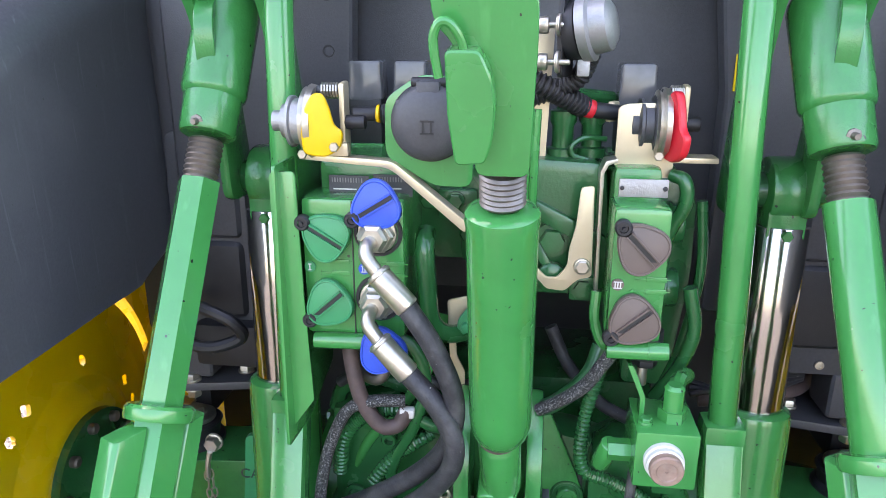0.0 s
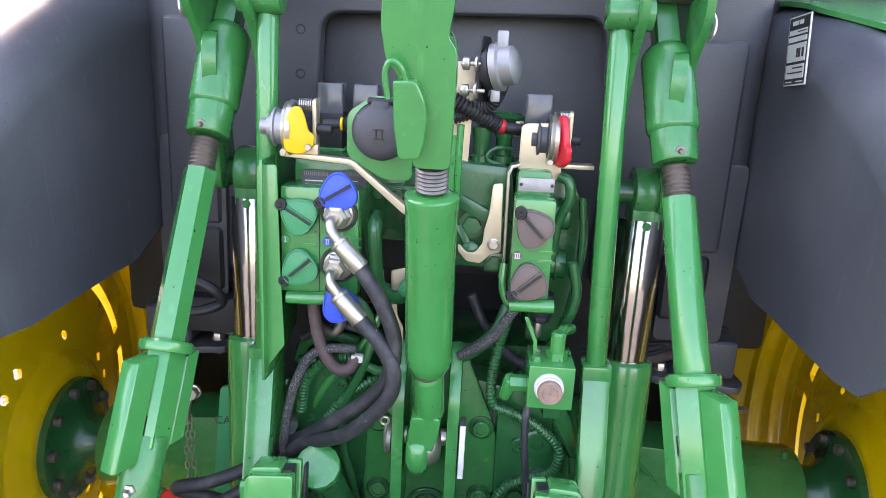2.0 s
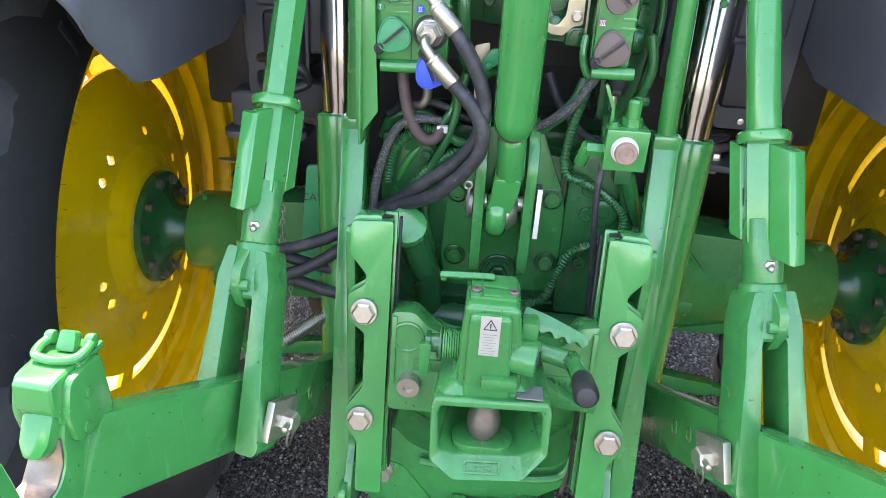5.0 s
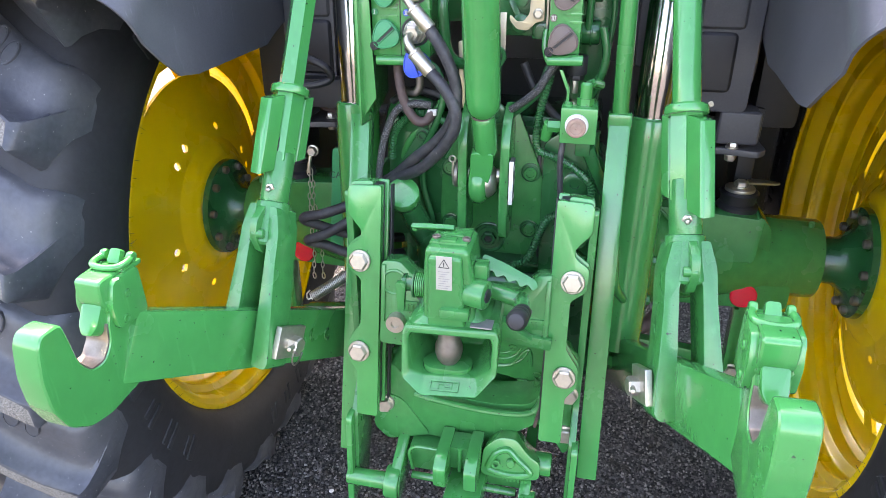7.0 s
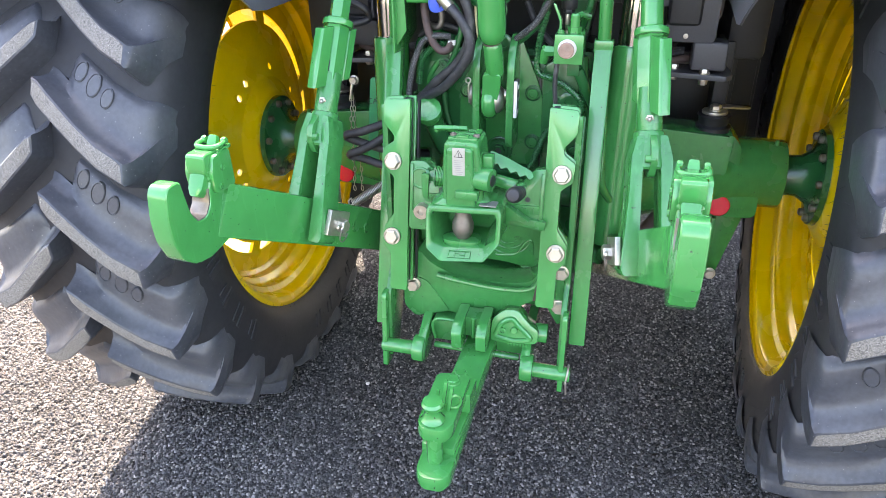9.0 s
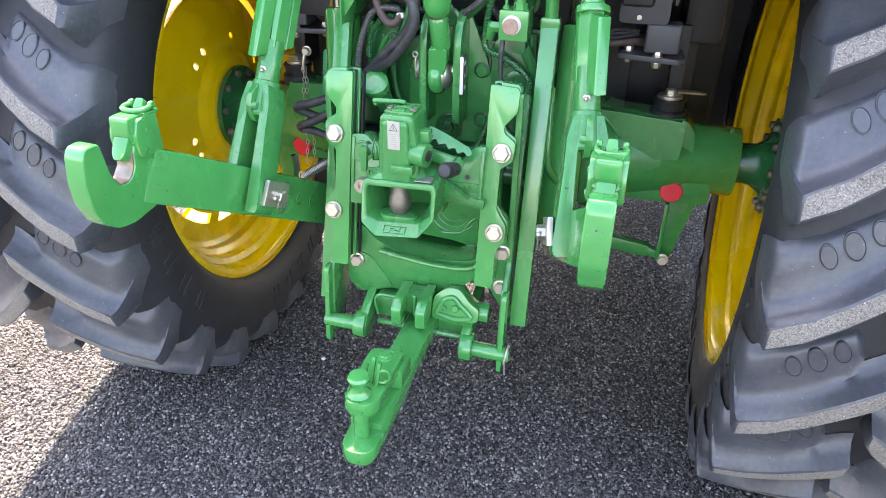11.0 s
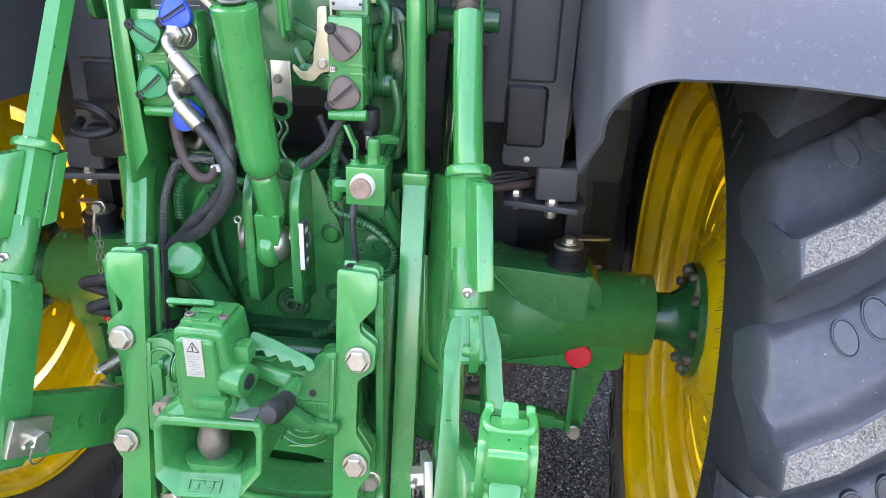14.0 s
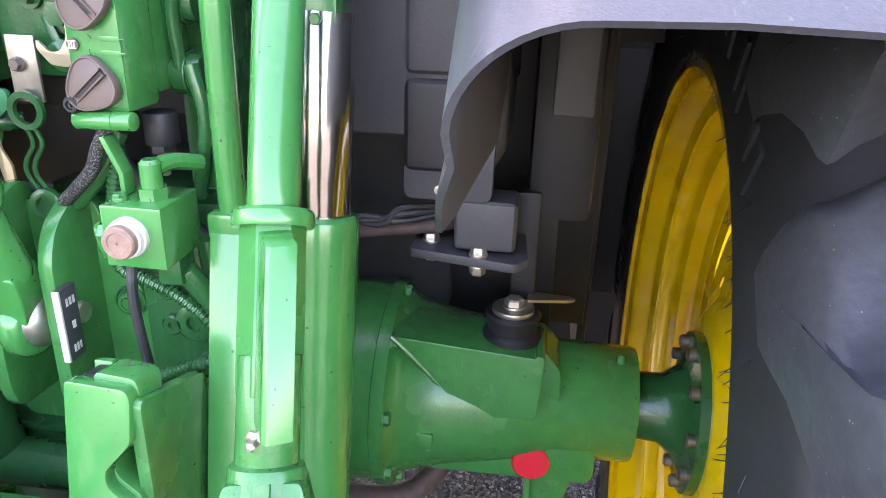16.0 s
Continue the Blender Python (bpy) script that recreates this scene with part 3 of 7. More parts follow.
def trumpet(out):
    """Axle housing from the gearbox to the hub."""
    x0 = AXLE.x
    s = V(out, 0, 0)
    end = (FLANGE_R if out > 0 else FLANGE_L)
    L = abs(end - x0) - 0.105
    o = V(x0, AXLE.y, AXLE.z)
    bm = lathe([(0.20, 0.176), (0.315, 0.172), (0.318, 0.179), (0.338, 0.179), (0.342, 0.166), (0.36, 0.150), (0.42, 0.134), (0.50, 0.121), (0.56, 0.110), (0.60, 0.099), (L - 0.008, 0.096), (L - 0.001, 0.094), (L, 0.090), (L, 0.0)], o, s, 56)
    ax = part("axle_housing", bm, CAST, tractor, "green cast axle housing")
    # upright pad with a curved edge that runs up to the flange, its shoulder, and the block below that holds the reflector
    edge = [(0.342, 0.150), (0.362, 0.132), (0.388, 0.106), (0.412, 0.080), (0.434, 0.050), (0.452, 0.018)]
    part("mount_pad", prism(edge + rounded([(0.556, 0.022), (0.568, 0.034), (0.574, 0.138), (0.560, 0.142)], 0.008), o + V(0, -0.062, 0), s, UP, 0.112, 0.007, 3), CAST, ax)
    part("pad_edge", hose([o + s * (x - 0.004) + V(0, -0.112, z - 0.003) for x, z in edge], [0.0045] * 41, 8), CAST, ax)
    part("pad_shoulder", prism(rounded([(0.560, 0.020), (0.572, 0.134), (0.600, 0.100), (0.606, 0.020)], 0.010), o + V(0, -0.040, 0), s, UP, 0.095, 0.012, 3), CAST, ax)
    part("lower_rib", prism(rounded([(0.338, -0.100), (0.345, 0.0), (L - 0.058, 0.0), (L - 0.058, -0.094), (L - 0.070, -0.106), (0.40, -0.112)], 0.010), o + V(0, -0.055, 0), s, UP, 0.068, 0.005), CAST, ax)
    part("stop_lug", prism(rounded([(0.340, 0.000), (0.412, -0.004), (0.410, -0.030), (0.345, -0.024)], 0.004), o + V(0, -0.118, 0), s, UP, 0.05, 0.004), CAST, ax)
    part("breather", lathe([(0, 0.007), (0.012, 0.007), (0.014, 0.005), (0.016, 0.005), (0.017, 0)], o + s * (L - 0.03) + V(0, -0.025, 0.090), UP, 12), CAST, ax)
    part("casting_marks", join(*[box(o + s * (0.600 + 0.007 * k) + V(0, -0.0890, -0.078 - 0.004 * (k % 2)), (0.003, 0.003, 0.014 - 0.004 * (k % 3)), 0.0008) for k in range(6)]), CAST, ax)
    refl = o + s * (0.567 if out > 0 else 0.56) + V(0, -0.0885, -0.073)
    part("reflector", lathe([(0, 0.031), (0.006, 0.031), (0.009, 0.028), (0.0095, 0)], refl, BACK, 40), REFLECT, ax, "round red reflector")
    for k in range(9):
        th = 2 * math.pi * k / 9 + 0.2
        part("flange_bolt", hexbolt(o + s * 0.315 + V(0, -0.168 * math.cos(th), 0.168 * math.sin(th)) + s * 0.022, s, 0.020, 0.012), CAST, ax)
    return ax


trumpet(1)
trumpet(-1)

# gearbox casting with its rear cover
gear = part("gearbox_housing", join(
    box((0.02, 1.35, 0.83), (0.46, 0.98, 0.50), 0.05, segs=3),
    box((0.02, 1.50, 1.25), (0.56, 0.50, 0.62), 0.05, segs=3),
    box((0.02, 1.36, 1.45), (0.42, 0.72, 0.12), 0.03, segs=3), box((0.04, 1.0, 1.455), (0.20, 0.20, 0.13), 0.02)), SHADEGREEN, tractor, "green gearbox casting, shade put into its colour")
cover = part("rear_cover", prism(rounded([(-0.165, 0.90), (-0.19, 1.02), (-0.165, 1.10), (-0.11, 1.175), (-0.06, 1.20), (0.07, 1.20), (0.12, 1.19), (0.175, 1.16), (0.215, 1.12), (0.215, 0.96), (0.17, 0.90), (0.12, 0.845), (-0.10, 0.845)], 0.02), (0.0, 0.86, 0), SIDE, UP, 0.06, 0.008), SHADEGREEN, gear)
gear_top = part("gearbox_top", box((0.02, 1.12, 1.09), (0.40, 0.24, 0.20), 0.02), SHADEGREEN, gear, "green ribbed top of the gearbox, coloured darker for shade")
part("bracket_plate", prism(rounded([(-0.088, 0.935), (-0.100, 0.99), (-0.094, 1.13), (-0.070, 1.175), (-0.046, 1.24), (0.056, 1.255), (0.100, 1.150), (0.113, 1.115), (0.116, 1.02), (0.105, 0.935)], 0.014), (0.0, 0.824, 0), SIDE, UP, 0.016, 0.004), CAST, cover, "bolted plate with recessed socket screws")
for x, z in ((0.089, 1.122), (-0.074, 0.998), (0.092, 0.998), (-0.075, 1.122)):
    well = part("screw_well", lathe([(0, 0.0205), (0.0016, 0.0200), (0.0020, 0.0185), (0.0004, 0.0170), (0.0004, 0)], (x, 0.815, z), BACK, 28), SHADEGREEN, cover, "dark counterbore")
    part("socket_screw", join(lathe([(0, 0.0135), (0.0075, 0.0135), (0.0090, 0.0120), (0.0090, 0.0082), (0.003, 0.0080)], (x, 0.815, z), BACK, 24), lathe([(0.0086, 0.0084), (0.0030, 0.0074), (0.0030, 0)], (x, 0.815, z), BACK, 6)), CAST, well)
    part("socket_floor", cyl((x, 0.8125, z), (x, 0.8112, z), 0.0078, n=6, bev=0), INK, well)
plug = part("drain_plug", join(lathe([(0, 0.0350), (0.0030, 0.0345), (0.0040, 0.0320), (0.0005, 0.0290), (0.0005, 0.0240), (0.0045, 0.0235), (0.0055, 0.0225), (0.0055, 0.0165), (0.0030, 0.0160), (0.0030, 0)], (0.008, 0.815, 0.971), BACK, 40), lathe([(0.0030, 0.0165), (0.0120, 0.0155), (0.0140, 0.0130), (0.0140, 0.0088), (0.005, 0.0085), (0.005, 0)], (0.008, 0.815, 0.971), BACK, 6)), SHADEGREEN, cover, "green hexagon drain plug, coloured darker for shade")
part("socket_floor", cyl((0.008, 0.8098, 0.971), (0.008, 0.8086, 0.971), 0.0085, n=6, bev=0), INK, plug)
for x, z, r in ((0.172, 1.092, 0.016), (0.185, 1.023, 0.014), (0.147, 1.087, 0.013), (0.178, 0.965, 0.012), (-0.15, 0.97, 0.015)):
    part("cast_boss", lathe([(0, r * 1.25), (0.006, r), (0.012, r), (0.013, r * 0.85), (0.013, 0)], (x, 0.831, z), BACK, 20), CAST, cover)
part("cast_block", join(box((0.153, 0.829, 0.956), (0.020, 0.006, 0.034), 0.002), box((0.150, 0.825, 0.964), (0.004, 0.004, 0.014), 0.001), box((0.156, 0.825, 0.952), (0.004, 0.004, 0.014), 0.001), *[box((0.126, 0.829, 1.085 - k * 0.006), (0.008, 0.004, 0.003), 0.0008) for k in range(5)]), SHADEGREEN, cover)
part("joint_gap", beam((0.113, 0.8275, 0.93), (0.104, 0.8275, 1.165), 0.006, 0.010, 0.001, BACK), INK, cover)
part("lower_web", join(box((0.02, 0.83, 0.905), (0.30, 0.012, 0.010), 0.003), box((0.04, 0.83, 0.875), (0.26, 0.014, 0.010), 0.003), *[box((-0.062 + k * 0.008, 0.832, 0.925 + 0.004 * (k % 2)), (0.005, 0.006, 0.020), 0.001) for k in range(3)]), SHADEGREEN, cover)

# cab rear wall: a moulded panel round a recess, corner columns, wheel-arch liners and an added, unseen cab block above
cab = part("cab_rear_panel", prism(rounded([(-0.40, 1.30), (-0.218, 1.30), (-0.221, 1.60), (-0.215, 1.735), (-0.195, 1.752), (0.235, 1.762), (0.252, 1.745), (0.272, 1.60), (0.272, 1.30), (0.42, 1.30), (0.42, 1.95), (-0.40, 1.95)], 0.012), (0, 1.03, 0), SIDE, UP, 0.04, 0.008, 3), PLASTIC, tractor, "dark grey moulded cab rear panel")
part("recess_panel", box((0.026, 1.075, 1.55), (0.52, 0.02, 0.50), 0.004), PLASTIC, cab)
for x, z in ((-0.249, 1.723), (-0.250, 1.651)):
    part("plug_hole", lathe([(0, 0.0085), (0.0015, 0.0085), (0.0015, 0.0065), (0.0004, 0.0060), (0.0004, 0)], (x, 1.0105, z), BACK, 18), INK, cab)
for s in (-1, 1):
    col = part("cab_corner", box((s * 0.452, 1.14, 1.70), (0.135, 0.28, 0.90), 0.05, segs=4), PLASTIC, tractor, "dark grey rounded cab corner")
    part("inset_cover", box((s * 0.428, 1.004, 1.320), (0.082, 0.032, 0.122), 0.016, segs=3), BLACK, col)
    part("upper_cover", box((s * 0.434, 1.004, 1.560), (0.092, 0.030, 0.352), 0.014, segs=3), PLASTIC, col)
    part("lower_bracket", prism(rounded([(-0.058, -0.02), (0.062, -0.02), (0.066, 0.30), (-0.05, 0.30)], 0.015), (s * 0.445, 1.006, 1.24), SIDE, UP, 0.02, 0.003), PLASTIC, col)
    part("screw", lathe([(0, 0.006), (0.003, 0.006), (0.0035, 0.003), (0.001, 0.003), (0.001, 0)], (s * 0.436, 0.994, 1.236), BACK, 14), ZINC, col)
    part("arch_liner", join(box((s * 0.47 + 0.015, 1.46, 1.42), (0.40, 0.02, 1.20), 0.004), box((s * 0.60, 1.30, 1.46), (0.10, 0.32, 0.62), 0.02)), BLACK, tractor, "black wheel arch liner")
    part("guard_backing", box((s * 0.72, 1.55, 1.75), (0.34, 0.02, 0.72), 0.004), BLACK, tractor)
    # unseen black wall, added to keep sun off the tyre's inner side
    part("inner_guard", box((s * 0.672 + 0.012, 1.76, 1.35), (0.02, 0.60, 1.30), 0.004), BLACK, tractor)
    # unseen black wall, added to shut out daylight past the tyre
    part("guard_front", box((s * 0.88, 2.07, 1.30), (0.66, 0.02, 1.36), 0.006), BLACK, tractor)
    part("liner_panel", box((s * 0.605, 1.07, 1.50), (0.055, 0.02, 0.34), 0.004), PLASTIC, tractor)
# unseen cab block and wide roof, added to shade the rear
part("cab_shell", join(box((0.02, 1.75, 2.25), (1.55, 1.30, 1.20), 0.08), box((0.02, 1.72, 2.90), (1.90, 1.75, 0.16), 0.06)), BLACK, tractor)
# bonnet and engine are unseen too, plain shapes added for shade and closing
part("bonnet", box((0.02, 3.3, 1.55), (0.75, 2.2, 0.75), 0.12, segs=4), GREEN, tractor)
# unseen black boxes, added to shade the ground ahead of the wheels
for s in (-1, 1):
    part("side_tank", box((s * 0.78, 2.75, 0.72), (0.50, 1.15, 0.72), 0.06, segs=3), BLACK, tractor)
part("engine_block", box((0.02, 2.9, 0.95), (0.5, 2.4, 0.6), 0.05), SHADEGREEN, tractor)


def fender(out, tip_x):
    """A moulded mudguard: inner wall, rounded corner and shell over the tyre."""
    bm = bmesh.new()
    rows = []
    R, c, K = 0.962, 0.075, 44
    for k in range(K + 1):
        base = 40.5 + 108 * k / K
        low = max(0.55, 0.497 / max(0.3, math.sin(radians(base))))
        low = 0.778 if k == 0 else low
        # towards the tip the inner wall leans in a little
        lean = 0.013 * max(0.0, 1 - k / 7)
        row = [(-lean, low, 0.0), (-lean * 0.55, (low + R - c) / 2, 0.0), (0.004 - lean * 0.15, R - c - 0.02, 0.4)]
        row += [(c * (1 - math.cos(b)), R - c + c * math.sin(b), 0.6 + 1.5 * math.sin(b)) for b in [radians(a) for a in range(6, 91, 7)]]
        row += [(0.13, R + 0.002, 2.1), (0.2, R + 0.003, 1.9), (0.3, R + 0.004, 1.3), (0.4, R + 0.004, 0.6), (0.5, R + 0.004, -0.1), (0.6, R + 0.003, -0.8), (0.74, R, -1.6), (0.775, R - 0.03, -1.6), (0.78, R - 0.06, -1.6)]
        fade = max(0.0, 1 - k / 6)
        rows.append([bm.verts.new((tip_x + out * x, AXLE.y - r * math.cos(radians(base + e * fade)), AXLE.z + r * math.sin(radians(base + e * fade)))) for x, r, e in row])
    for a, b in zip(rows, rows[1:]):
        for i in range(len(a) - 1):
            bm.faces.new((a[i], a[i + 1], b[i + 1], b[i]))
    bmesh.ops.recalc_face_normals(bm, faces=bm.faces)
    bmesh.ops.solidify(bm, geom=bm.faces[:], thickness=0.0045)
    ob = part("fender", bm, FENDER, tractor, "dark grey plastic mudguard over the tyre", 50)
    # painted cover over the top of the guard
    bm = bmesh.new()
    rows = []
    for k in range(31):
        base = 70 + 75 * k / 30
        row = [(0.04, 0.97, 8), (0.08, 0.974, 1), (0.14, 0.976, -1), (0.4, 0.978, -2), (0.7, 0.976, -2), (0.78, 0.965, -2), (0.79, 0.93, -2)]
        fade = max(0.0, 1 - k / 6)
        rows.append([bm.verts.new((tip_x + out * x, AXLE.y - r * math.cos(radians(base + e * fade)), AXLE.z + r * math.sin(radians(base + e * fade)))) for x, r, e in row])
    for a, b in zip(rows, rows[1:]):
        for i in range(len(a) - 1):
            bm.faces.new((a[i], a[i + 1], b[i + 1], b[i]))
    bmesh.ops.recalc_face_normals(bm, faces=bm.faces)
    bmesh.ops.solidify(bm, geom=bm.faces[:], thickness=0.008)
    part("fender_cover", bm, GREEN, ob, "green painted fender top", 50)
    return ob


fender(-1, -0.505)
right_fender = fender(1, 0.512)
sticker = part("sticker", prism([(0.850, 1.676), (0.918, 1.670), (0.934, 1.768), (0.866, 1.774)], (0.5095, 0, 0), V(0, 1, 0), UP, 0.002, 0), WHITE, right_fender, "white and black type label with plain bars")


def label_field(a0, a1, b0, b1, depth, mat):
    """A field of the label; a runs across it, b from its foot up, both 0 to 1."""
    at = lambda a, b: (0.850 + 0.068 * a + 0.016 * b, 1.676 - 0.006 * a + 0.098 * b)
    part("label_field", prism([at(a0, b0), at(a1, b0), at(a1, b1), at(a0, b1)], (0.5085 - depth, 0, 0), V(0, 1, 0), UP, 0.0008, 0), mat, sticker)


label_field(0.03, 0.97, 0.02, 0.98, 0.0, INK)
for b0, b1 in ((0.10, 0.30), (0.34, 0.60), (0.63, 0.70), (0.73, 0.80)):
    label_field(0.08, 0.92, b0, b1, 0.0008, WHITE)
for a0, a1, b0, b1 in ((0.12, 0.60, 0.24, 0.26), (0.12, 0.80, 0.17, 0.19), (0.14, 0.22, 0.40, 0.53), (0.30, 0.38, 0.40, 0.53), (0.42, 0.47, 0.40, 0.53), (0.12, 0.5, 0.76, 0.775)):
    label_field(a0, a1, b0, b1, 0.0016, INK)
for a0, a1, b0, b1 in ((0.30, 0.46, 0.87, 0.93), (0.52, 0.80, 0.87, 0.93), (0.08, 0.4, 0.045, 0.06), (0.6, 0.9, 0.045, 0.06)):
    label_field(a0, a1, b0, b1, 0.0008, WHITE)


# ---- lift arms, lift links ----
def line_at(p, q, z):
    f = (z - p.z) / (q.z - p.z)
    return p.lerp(q, f)


def wing_mesh(a, b, w, n, wide):
    """A folded plate from a to b that reaches out along w, its edge turned over along n."""
    sec = ((-0.004, -0.008), (0.003, -0.016), (wide * 0.9, -0.015), (wide, -0.011), (wide, 0.009), (-0.004, 0.009))
    bm = bmesh.new()
    ends = [[bm.verts.new(p + w * x + n * y) for x, y in sec] for p in (a, b)]
    bm.faces.new(ends[0])
    bm.faces.new(ends[1][::-1])
    for i in range(len(sec)):
        j = (i + 1) % len(sec)
        bm.faces.new((ends[0][i], ends[1][i], ends[1][j], ends[0][j]))
    bmesh.ops.recalc_face_normals(bm, faces=bm.faces)
    return bevelled(bm, 0.0015)


def lift_link(s):
    """The adjustable link from the lift arm down to the lower link. s: side. The two are set to different lengths."""
    top, foot = (V(-0.312, 0.903, 1.80), V(-0.356, 0.446, 0.92)) if s < 0 else (V(0.301, 0.882, 1.80), V(0.385, 0.456, 0.92))
    low, foot_z = (-0.026, 1.216) if s < 0 else (-0.022, 1.200)
    d = (foot - top).normalized()
    t = thing("lift_link", foot, "green adjustable lift link with threaded rod and forked foot", "lift link", "lift links")
    P = lambda z: line_at(top, foot, z)
    Q = lambda z: line_at(top, foot, z + low)
    r, u, _ = frame_of(d)
    part("upper_body", join(lathe([(-0.014, 0.018), (-0.004, 0.0290), (0.004, 0.0340), (0.012, 0.0355), (0.110, 0.0352), (0.114, 0.0340), (0.117, 0.0312), (0.156, 0.0302), (0.159, 0.0285), (0.160, 0.020), (0.160, 0)], P(1.708), d, 28), beam(P(1.68), P(1.86), 0.034, 0.048, 0.008, BACK, 0.028, 0.040)), CAST, t)
    part("upper_nipple", lathe([(0, 0.007), (0.006, 0.007), (0.007, 0.004), (0.014, 0.003), (0.014, 0)], P(1.585) + V(0, -0.027, 0), BACK, 8), STEEL, t)
    part("thread", lathe([(a * 0.0030, 0.0190 if a % 2 else 0.0165) for a in range(18)], P(1.562), d, 24), STEEL, t, "bare threaded rod")
    part("lever_ear", prism(rounded([(-0.026, -0.056), (0.010, -0.040), (0.022, -0.008), (0.020, 0.022), (0.004, 0.042), (-0.022, 0.056)], 0.012, 4), P(1.662) + V(s * 0.004, -0.028, 0.0), V(-s * 0.25, -1, 0.2), UP, 0.020, 0.006, 3), CAST, t)
    part("rod", cyl(P(1.522), Q(1.315), 0.0225, 0.0225, 6 if s < 0 else 36, 0.002, 0.20), GREEN, t)
    part("collar", lathe([(0, 0.026), (0.001, 0.0320), (0.004, 0.0345), (0.013, 0.0348), (0.016, 0.0335), (0.017, 0.025)], Q(1.338), d, 36), GREEN, t)
    sl = part("sleeve", cyl(Q(1.324), Q(foot_z), 0.0275, n=6, bev=0.0015, turn=0.20), GREEN, t)
    for k in (-1, 1):
        # folded wings of the locking sleeve: a flat plate with a turned edge
        w = (V(-0.42, -0.91, 0) if s < 0 else V(0.50, -0.866, 0)) * k
        n = V(-w.y, w.x, 0) * (s * k)
        wide = (0.036 if s < 0 else 0.039) if k > 0 else 0.027
        a, b = Q(1.330 if k > 0 else 1.314) + w * 0.023, Q(foot_z - 0.004) + w * 0.023
        part("wing", wing_mesh(a, b, w, n, wide), GREEN, sl)
        part("slot", beam(Q(1.262) + w * 0.0215 - n * 0.0128, Q(1.240) + w * 0.0215 - n * 0.0128, 0.003, 0.004, 0.0005, n), INK, sl)
    part("lower_body", join(cyl(Q(1.230), Q(1.150), 0.0262, n=28, bev=0.002), lathe([(0, 0.025), (0.003, 0.0305), (0.008, 0.0318), (0.050, 0.0330), (0.075, 0.0345), (0.080, 0.030), (0.080, 0)], Q(1.152), d, 28)), CAST, t)
    part("grease_nipple", lathe([(0, 0.0085), (0.004, 0.0085), (0.005, 0.006), (0.007, 0.0045), (0.013, 0.0045), (0.016, 0.002), (0.016, 0)], Q(1.182) + V(0, -0.025, 0), BACK, 6), ZINC, t)
    grip = part("grip_ear", prism(rounded([(-0.026, -0.048), (0.006, -0.040), (0.020, -0.006), (0.010, 0.026), (-0.024, 0.052)], 0.010, 4), Q(1.112) + V(s * 0.008, -0.030, 0), V(s * 0.2, -1, 0.2), UP, 0.014, 0.004, 3), CAST, t)
    part("grip_boss", cyl(Q(1.112) + V(s * 0.004 - 0.011, -0.040, 0.002), Q(1.112) + V(s * 0.004 + 0.011, -0.040, 0.002), 0.0085, n=18, bev=0.002), CAST, grip)
    # fork
    across = V(0.970, s * 0.242, 0)
    upd = -d
    o = P(0.92)
    f = prism(rounded([(-0.030, 0.222), (0.030, 0.222), (0.041, 0.178), (0.043, 0.12), (0.057, -0.048), (0.051, -0.060), (0.023, -0.060), (0.0185, 0.152), (0.013, 0.163), (-0.013, 0.163), (-0.0185, 0.152), (-0.023, -0.060), (-0.051, -0.060), (-0.057, -0.048), (-0.043, 0.12), (-0.041, 0.178)], 0.005, 3), o, across, upd, 0.056, 0.005)
    fk = part("fork", f, CAST, t, "cast forked foot")
    for k, (zz, ww) in enumerate(((0.150, 0.030), (0.128, 0.020), (0.110, 0.014))):
        part("raised_mark", join(*[box(o + upd * zz + V(-s * 0.030 + s * 0.007 * q, -0.0285, 0), (0.004, 0.003, 0.010 - 0.003 * (q % 2)), 0.001) for q in range(int(ww / 0.008))]), CAST, fk)
    inner = o - across * (s * 0.058)
    plate = part("lock_plate", box(inner + V(-s * 0.007, 0.012, -0.018), (0.012, 0.072, 0.058), 0.002, (Matrix.Rotation(radians(14 * s), 3, "Z") @ Matrix.Rotation(radians(-27), 3, "X")).to_4x4()), ZINC, t, "bright zinc lock plate")
    part("pin", join(lathe([(0, 0.0165), (0.016, 0.0165), (0.019, 0.014), (0.019, 0)], inner + V(-s * 0.012, 0.014, -0.023), across * -s, 6), cyl(inner + V(-s * 0.012, 0.014, -0.023), o + across * (s * 0.064) + V(0, 0.014, -0.023), 0.0130, n=20, bev=0.002)), ZINC, t, "steel pin with a hexagon head")
    part("clip_pin", cyl(inner + V(-s * 0.022, 0.010, -0.021), inner + V(-s * 0.022, -0.020, -0.012), 0.0045, n=10), ZINC, plate)
    part("ring_clip", hose([inner + V(-s * (0.022 + 0.003 * math.sin(a)), 0.014 + 0.026 * math.cos(a), -0.040 + 0.022 * math.sin(a)) for a in [i * 0.7 for i in range(9)]], 0.0016, 6, 3), STEEL, plate)
    return t


for s in (-1, 1):
    lift_link(s)


